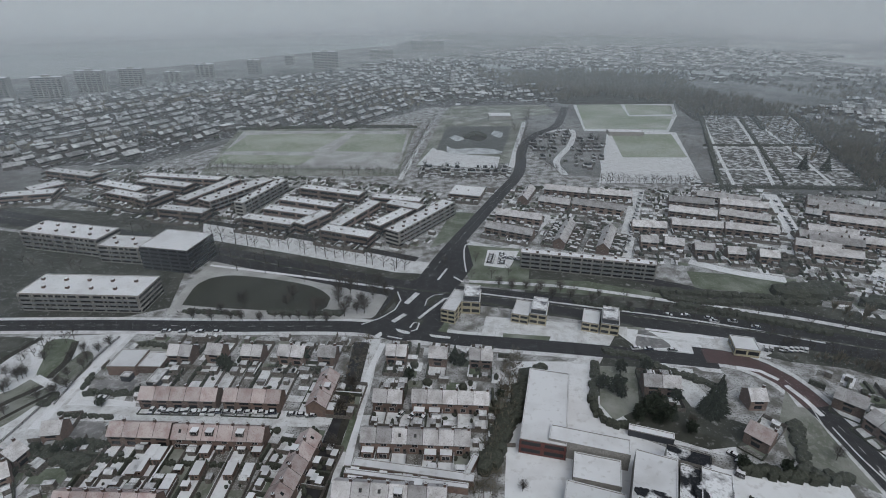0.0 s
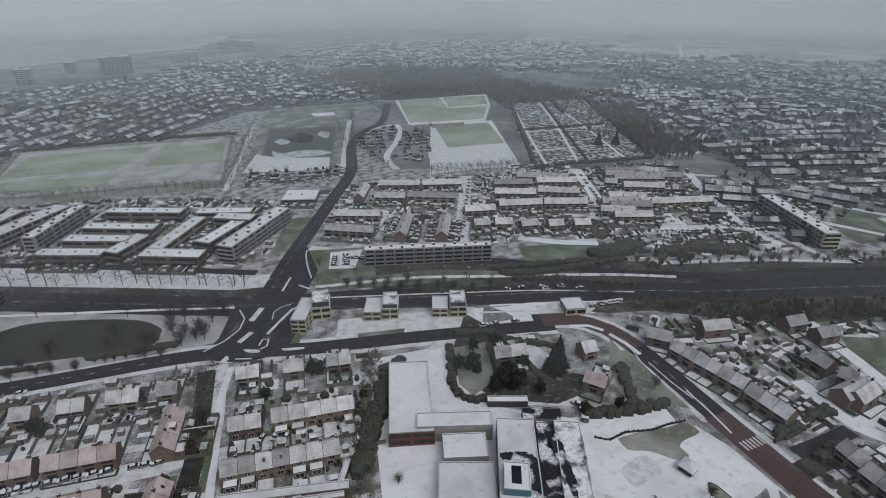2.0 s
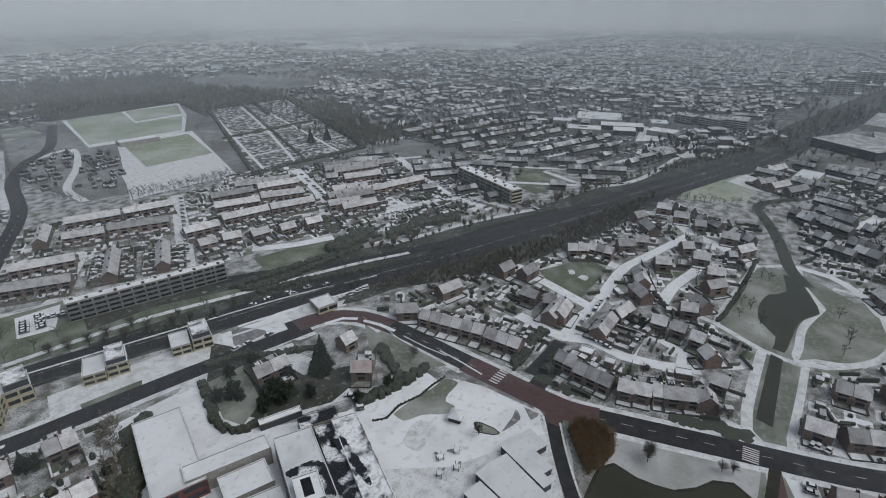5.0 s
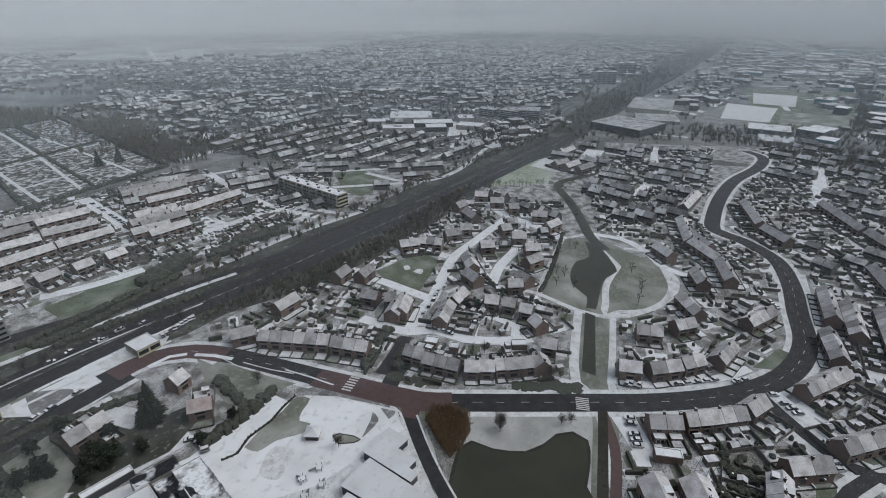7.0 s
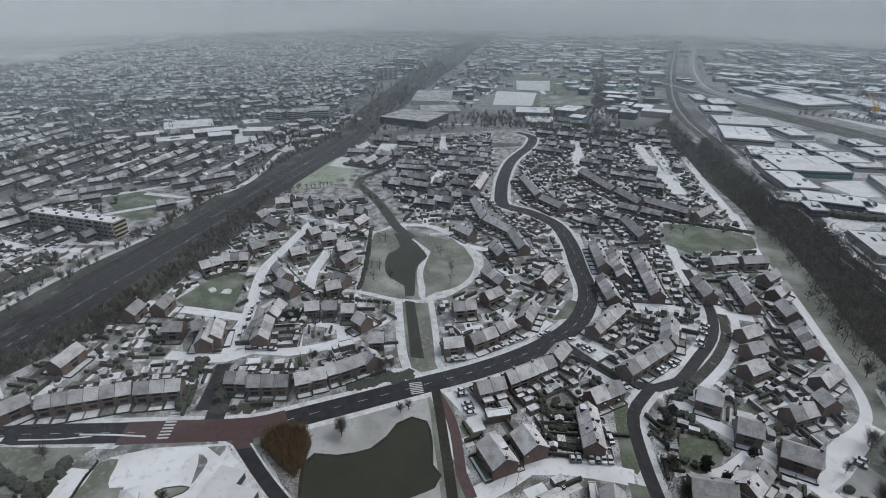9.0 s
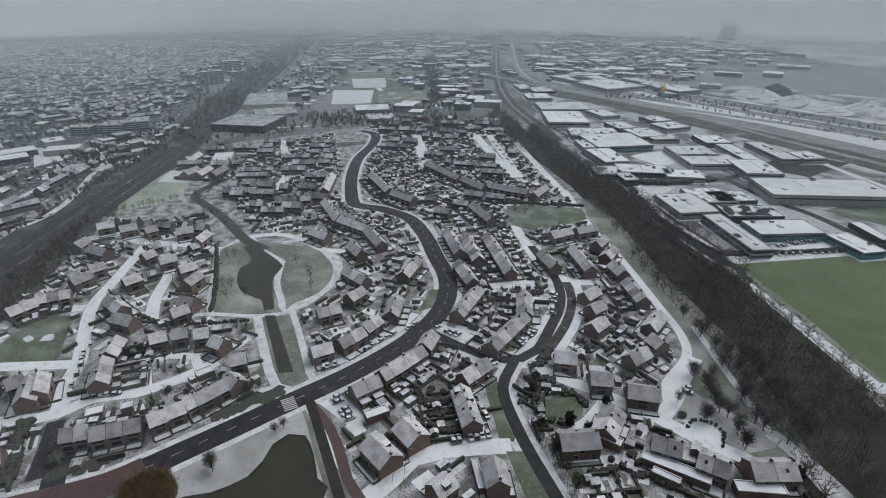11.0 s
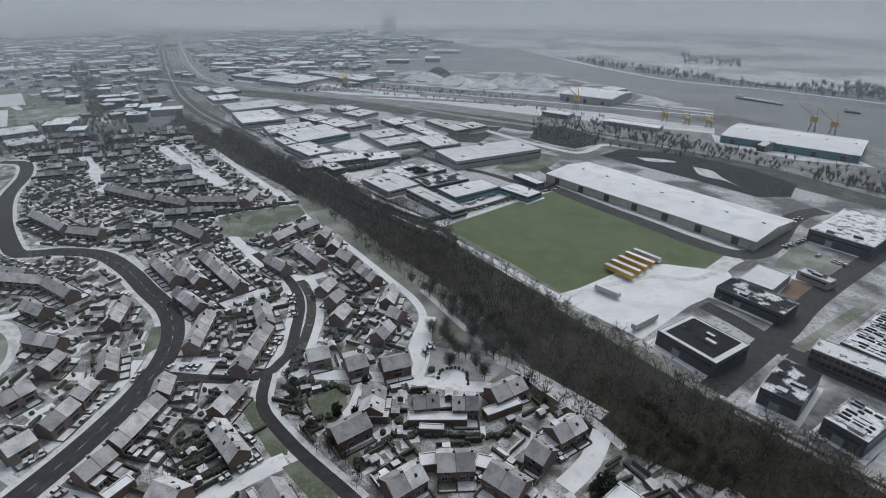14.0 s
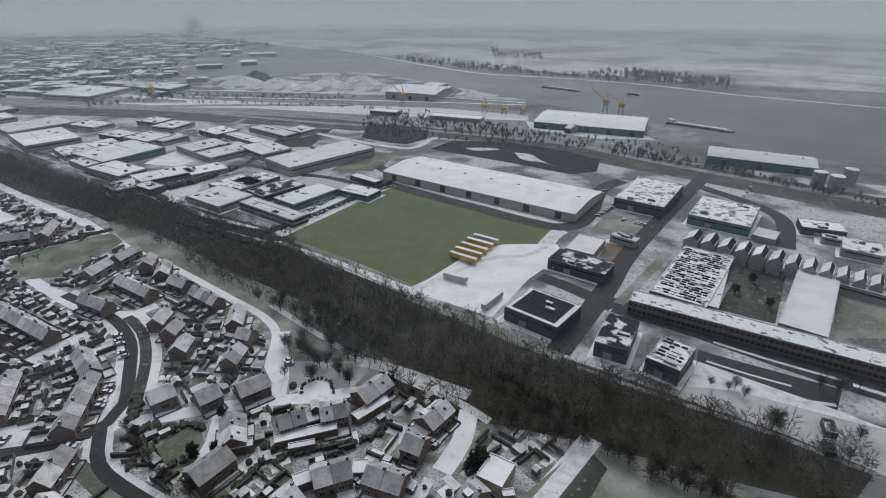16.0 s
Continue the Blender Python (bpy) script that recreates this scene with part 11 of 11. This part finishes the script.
wood([(855, 158.5), (929.6, 98.3), (1415.2, 21.7), (2297.5, -136.8), (2258.5, -208.1), (1190.9, -18.7), (764, 58.9), (566.5, 94.8), (525.2, 113)], 300, 12, "dark bare trees along the distant boulevard", seed=77, thin=1.6)
wood([(654, -24.5), (544, -173.5), (581.6, -213.1), (646.3, -223), (634.8, -98.6), (712.4, -35.3)], 180, 10, "dark shrubs beyond the estate", seed=78, thin=1.6)
wood([(1045.9, -284), (1033.2, -307.2), (630.3, -185.4), (639, -169.5)], 70, 12, "bare trees beside the sports ground", seed=79, thin=1.6)
wood([(46.8, 1163.1), (248.5, 953.4), (398, 863.2), (374.6, 777), (218.2, 849.1), (37.1, 1033.9)], 260, 13, "distant dark woodland", seed=80, thin=1.6)
wood([(506, 946.3), (718.3, 872.2), (779.1, 713.5), (688.3, 655.1), (576.2, 793.2)], 200, 12, "distant dark woodland", seed=81, thin=1.6)
wood([(390.7, 458.8), (457.7, 400.6), (519.6, 303.5), (493.8, 289.6), (422.9, 373.2), (363.2, 430.4)], 150, 10, "bare trees among distant houses", seed=82, thin=1.6)
wood([(979.4, 811), (1220.3, 569.1), (1482.8, 215.6), (1347.3, 195.8), (1077.2, 504.6), (849.1, 708.5)], 260, 12, "distant belt of bare trees", seed=83, thin=1.6)
wood([(-503.2, 708.9), (-372.7, 838.8), (-203.9, 893), (-190.4, 829.8), (-344.1, 769.3), (-469.7, 657.4)], 220, 10, "bare trees among distant houses", seed=84, thin=1.6)
wood([(-445.4, 532.4), (-384.3, 572.5), (-298.7, 627.2), (-286.6, 598.9), (-365.7, 541.6), (-420.7, 499.2)], 140, 9, "bare trees among distant houses", seed=85, thin=1.6)
wood([(-283.8, 413.1), (-216.5, 459.6), (-129.2, 449.9), (-39.6, 431.2), (-38.6, 419.4), (-126, 437.1), (-208.5, 440.1), (-271.8, 392.8)], 110, 8, "row of bare trees by the pitches", seed=86, twigs=24)
hedge([(342.9, -150.3), (336.7, -166.3), (322.1, -200.9)], width=1.6, height=2)
tree(321.2, -147.7, height=9)
tree(318.4, -154.5, height=9)
hedge([(249.3, 74.9), (238, 62), (241.4, 60.4)], width=1.5)
tree(254.3, -4, height=8)
tree(289.5, 43.6, height=8)
tree(270.1, 40.6, height=8)
tree(225.9, 47.4, height=8)
tree(209.7, 59.2, height=8)
tree(157.9, -84.2, height=8)
tree(148, -80.1, height=8)
tree(138.5, -77.4, height=8)
tree(129.6, -74.8, height=8)
tree(117.4, -74.6, height=8)
tree(109.1, -74, height=8)
tree(101.5, -73.4, height=8)
tree(163.9, -174.5, height=10)
tree(138.6, -161, height=10)
tree(122, -157.6, height=10)
tree(106, -149.9, height=10)
tree(121.6, -142.9, height=10)
tree(132.5, -172.1, height=10)
tree(106.8, -155.5, height=10)
tree(115.5, -132.5, height=10)
car_row(520.4, -208.5, 425.1, -192.5, 6, turn=15)
car_row(317.7, 220.4, 311.4, 183.4, 12)
car_row(296.8, 253, 295, 222.8, 6)
car_row(381.3, 190.7, 411.5, 159.2, 7, turn=5)
far_mix([(799.9, 41.4), (1221.8, -37.7), (1937.4, -169.0), (2128.8, -268.5), (1381.3, -204.8), (948.3, -99.6), (761.5, -32.3)], turn=-30, houses=110, trees=200, seed=141, big=0.35)
far_mix([(504.3, 198.3), (549.5, 190.4), (607.1, 191.6), (706.6, 128.2), (690.2, 115.0), (577.3, 135.2), (482.2, 159.5)], turn=-40, houses=45, trees=90, seed=142)
far_mix([(-584.3, 559.6), (-563.1, 690.7), (-485.3, 891.5), (-292.8, 1020.4), (-108.3, 1293.6), (21.1, 1317.7), (173.9, 867.5), (92.4, 771.3), (-34, 749.8), (-108, 627.9), (-215.3, 613.1), (-275.3, 477), (-378.7, 442.8)], turn=63.0, houses=260, trees=520, seed=101)
far_mix([(343.1, 462.1), (407.1, 360.9), (519.6, 303.5), (668.6, 213.2), (1112.9, 49), (1700.3, -52.6), (1817.1, 449.8), (1197.8, 695.7), (832.7, 803), (704.4, 880.4)], turn=-18.4, houses=700, trees=1100, seed=102, snow=120)
far_mix([(1134.1, -72.1), (1644.7, -236.4), (1642.5, -671.4), (1229.3, -615.5), (786, -367.7), (712.4, -247.4), (692.7, -130.9), (645.8, -40.6), (634.7, 24.7)], turn=-91.3, houses=160, trees=260, seed=103, big=0.5)
far_mix([(1026.6, 182.2), (1089.9, 77.5), (1667.9, -25.1), (2297.5, -136.8), (2491.9, 219.8), (2282.7, 355.7)], turn=-65.1, houses=250, trees=400, seed=104)
far_mix([(1347.5, -102.2), (1064.1, -422.1), (1927.5, -815), (2219.6, -279.5)], turn=-118.6, houses=200, trees=300, seed=105, big=0.5)
far_mix([(1031.3, -482.1), (853.7, -486), (814.2, -707.8), (1121.9, -1024.8), (1615.6, -1387), (1878.8, -904.3)], turn=-140.7, houses=220, trees=260, seed=106, big=0.5)
far_mix([(853.8, -436.8), (672.5, -519.1), (737.2, -646.6), (1074.1, -926.6), (1055.9, -1229.3), (1436.5, -1338.6), (1990.4, -1079.9)], turn=-155.5, houses=300, trees=300, seed=107, big=0.5)
far_mix([(52.5, 1240), (276.4, 1049), (591.7, 924.7), (852.2, 781.4), (1012.2, 621.9), (1064.2, 422.1), (1337.6, 538.8), (1142.2, 1050.8), (614.2, 1310.5), (259.4, 1386.2), (70.7, 1482.9)], turn=-36.1, houses=500, trees=800, seed=108)
far_mix([(320.9, 445.6), (445.8, 403.9), (518.7, 307.4), (637.2, 239.8), (702.9, 149.4), (1041.6, 240.3), (1028.8, 406.9), (859.6, 644.8), (651.4, 729), (466.2, 732.1)], turn=-58.7, houses=300, trees=520, seed=109)
barge(16.7, -673.6, -53, -652)
heap(666.9, -730.3, r=30, h=16, mat="soil")
heap(407.2, -738.6, r=24, h=9)
heap(342.3, -741.4, r=20, h=8)
flat_block(376.0, -762.8, 345.9, -759.2, 30.7, 6.9, "concrete")
flat_block(781.2, -566.6, 690.9, -574.5, 42.2, 6.9, "bluewall", apron=3)
flat_block(820.0, -485.7, 810.6, -542.4, 67.7, 6.0, "concrete", apron=3)
flat_block(351.0, -570.7, 316.4, -571.9, 18.7, 5.2, "darkwall")
flat_block(274.4, -578.2, 212.4, -583.0, 18.1, 4.3, "concrete")
wood([(604, -532.7), (408.3, -588.5), (258.1, -607.8), (264.6, -623), (416.7, -600.9), (616.6, -544.5)], 70, 5, "thin bare trees on the quay", seed=91, thin=1.6)
district([(283.1, 386.4), (346.1, 381.2), (364.4, 326.1), (327.4, 276.1), (283.7, 232.8), (257.3, 255.2), (207.3, 267.7), (237.9, 331)], turn=-31.5, row=20, unit=28, seed=92)
district([(390.4, 310.2), (423, 270.3), (421.5, 218.4), (429.1, 183.4), (353.8, 189.8), (349.6, 232.2), (364.3, 287.6)], turn=-56.5, row=22, unit=24, seed=93)
hedge([(35.2, 175.9), (27.7, 158.6), (21.3, 143.8), (14.8, 126.8)], width=4, height=4)
hedge([(41, 180.5), (34, 169), (26.9, 152.5)], width=3, height=3)
car_row(338.6, -318.4, 311.2, -314.8, 6)
car_row(424.7, -296.6, 369.3, -288.7, 7)
car_row(553.4, -296.3, 507.3, -292.7, 5)
tree(307.6, 40.3, height=9)
tree(267.5, 35.9, height=9)
tree(286.7, 2, height=9)
tree(269.6, -4.5, height=9)
tree_row(-252.6, 273.3, -197, 266.5, 6, height=9)
tree_row(-135.9, 288.3, -43.6, 253.6, 12, height=12)
tree(-114.9, 266.6, height=11)
tree(-98.3, 263.9, height=11)
tree(-74, 253.6, height=11)
tree(-51.7, 230.4, height=11)
tree(-47.8, 241.6, height=11)
tree(-40.1, 227.7, height=11)
tree(-47.2, 220, height=11)
tree_row(-130, 216.9, -49, 215, 10, height=7)
hedge([(-125, 223.9), (-99.5, 221.9)], width=2, height=1.4)
hedge([(-133.2, 196.8), (-122.8, 195.9)], width=2, height=1.6)
evergreen(-90.9, 180.1, height=7)
evergreen(-58, 184.7, height=7)
evergreen(7.4, 181.7, height=7)
evergreen(-116.3, 163.4, height=5)
evergreen(-128, 157.1, height=5)
wood([(-151.8, 443.4), (-111.8, 459.9), (-31.4, 451.8), (54.9, 431.5), (53.6, 419.6), (-30.1, 431.2), (-107.6, 440.3), (-147.2, 427.9)], 60, 9, "bare trees by the pitches", seed=95, twigs=24)
wood([(-33.6, 659.1), (-9.7, 669), (-31.9, 460.1), (-46.9, 460.1)], 60, 10, "bare trees by the pitches", seed=96, twigs=24)
hedge([(210.8, -323.8), (196.7, -351.2)], width=1, height=1.5)
evergreen(133.3, -103.6, height=5)
evergreen(122.9, -90, height=5)
evergreen(153.6, -84.5, height=5)
evergreen(85.8, -143.1, height=6)
evergreen(40.3, -121.4, height=8)
hedge([(326.1, 47.4), (272, 44.2), (246.2, 44.3)], width=1.5, height=1.8)
hedge([(244.7, 74.2), (235.7, 50), (232, 27)], width=1.2, height=1.6)
district([(319.4, 320.3), (366.5, 315.9), (378.7, 271.2), (319.1, 220.3), (276.7, 222.4), (275.8, 255.5)], turn=-21.5, row=20, unit=24, seed=111)
infill([(307.2, 329.7), (417.3, 304.1), (307.7, 207.8), (277.1, 211.4), (249.5, 244.4)], 0.9, seed=112)
tree(284.3, 66.6, height=8)
tree(256, 53.3, height=8)
tree(177.6, 24.4, height=8)
tree(305.5, 36.3, height=8)
tree_row(183.4, 56.5, 179.4, 18.9, 7, height=6)
evergreen(72.7, 177.2, height=7)
evergreen(83.4, 178.4, height=7)
evergreen(71.8, 151.6, height=7)
evergreen(62.9, 167.7, height=7)
evergreen(88.2, 159.4, height=7)
hedge([(70.8, 191.7), (83.5, 187.5), (91.9, 178.4), (108.1, 168.9)], width=2.5, height=2)
tree(69.3, 163.8, height=7)
tree(89.1, 147, height=7)
evergreen(-48.4, -293.4, height=6)
evergreen(-54.3, -268.5, height=6)
evergreen(-39.8, -276.8, height=6)

# ---- gathered garden fences and small far sheds ----
thing("garden_fences", "weathered board fences and hedges between back gardens", "fences", kind="stuff", data=FENCES.mesh("garden_fences"))
thing("far_sheds", "small garden sheds with snow-covered roofs", "sheds", kind="stuff", data=FAR_SHEDS.mesh("far_sheds"))

thing("garden_plots", "small garden plots of snow, soil and grass", "gardens", kind="stuff", data=PLOTS.mesh("garden_plots"))
thing("snow_apron", "strips of snow round the industrial buildings", "snow", kind="stuff", data=APRONS.mesh("snow_apron"))
thing("tree_rows", "rows of bare street trees further off", "trees", kind="stuff", data=FAR_ROWS.mesh("tree_rows"))
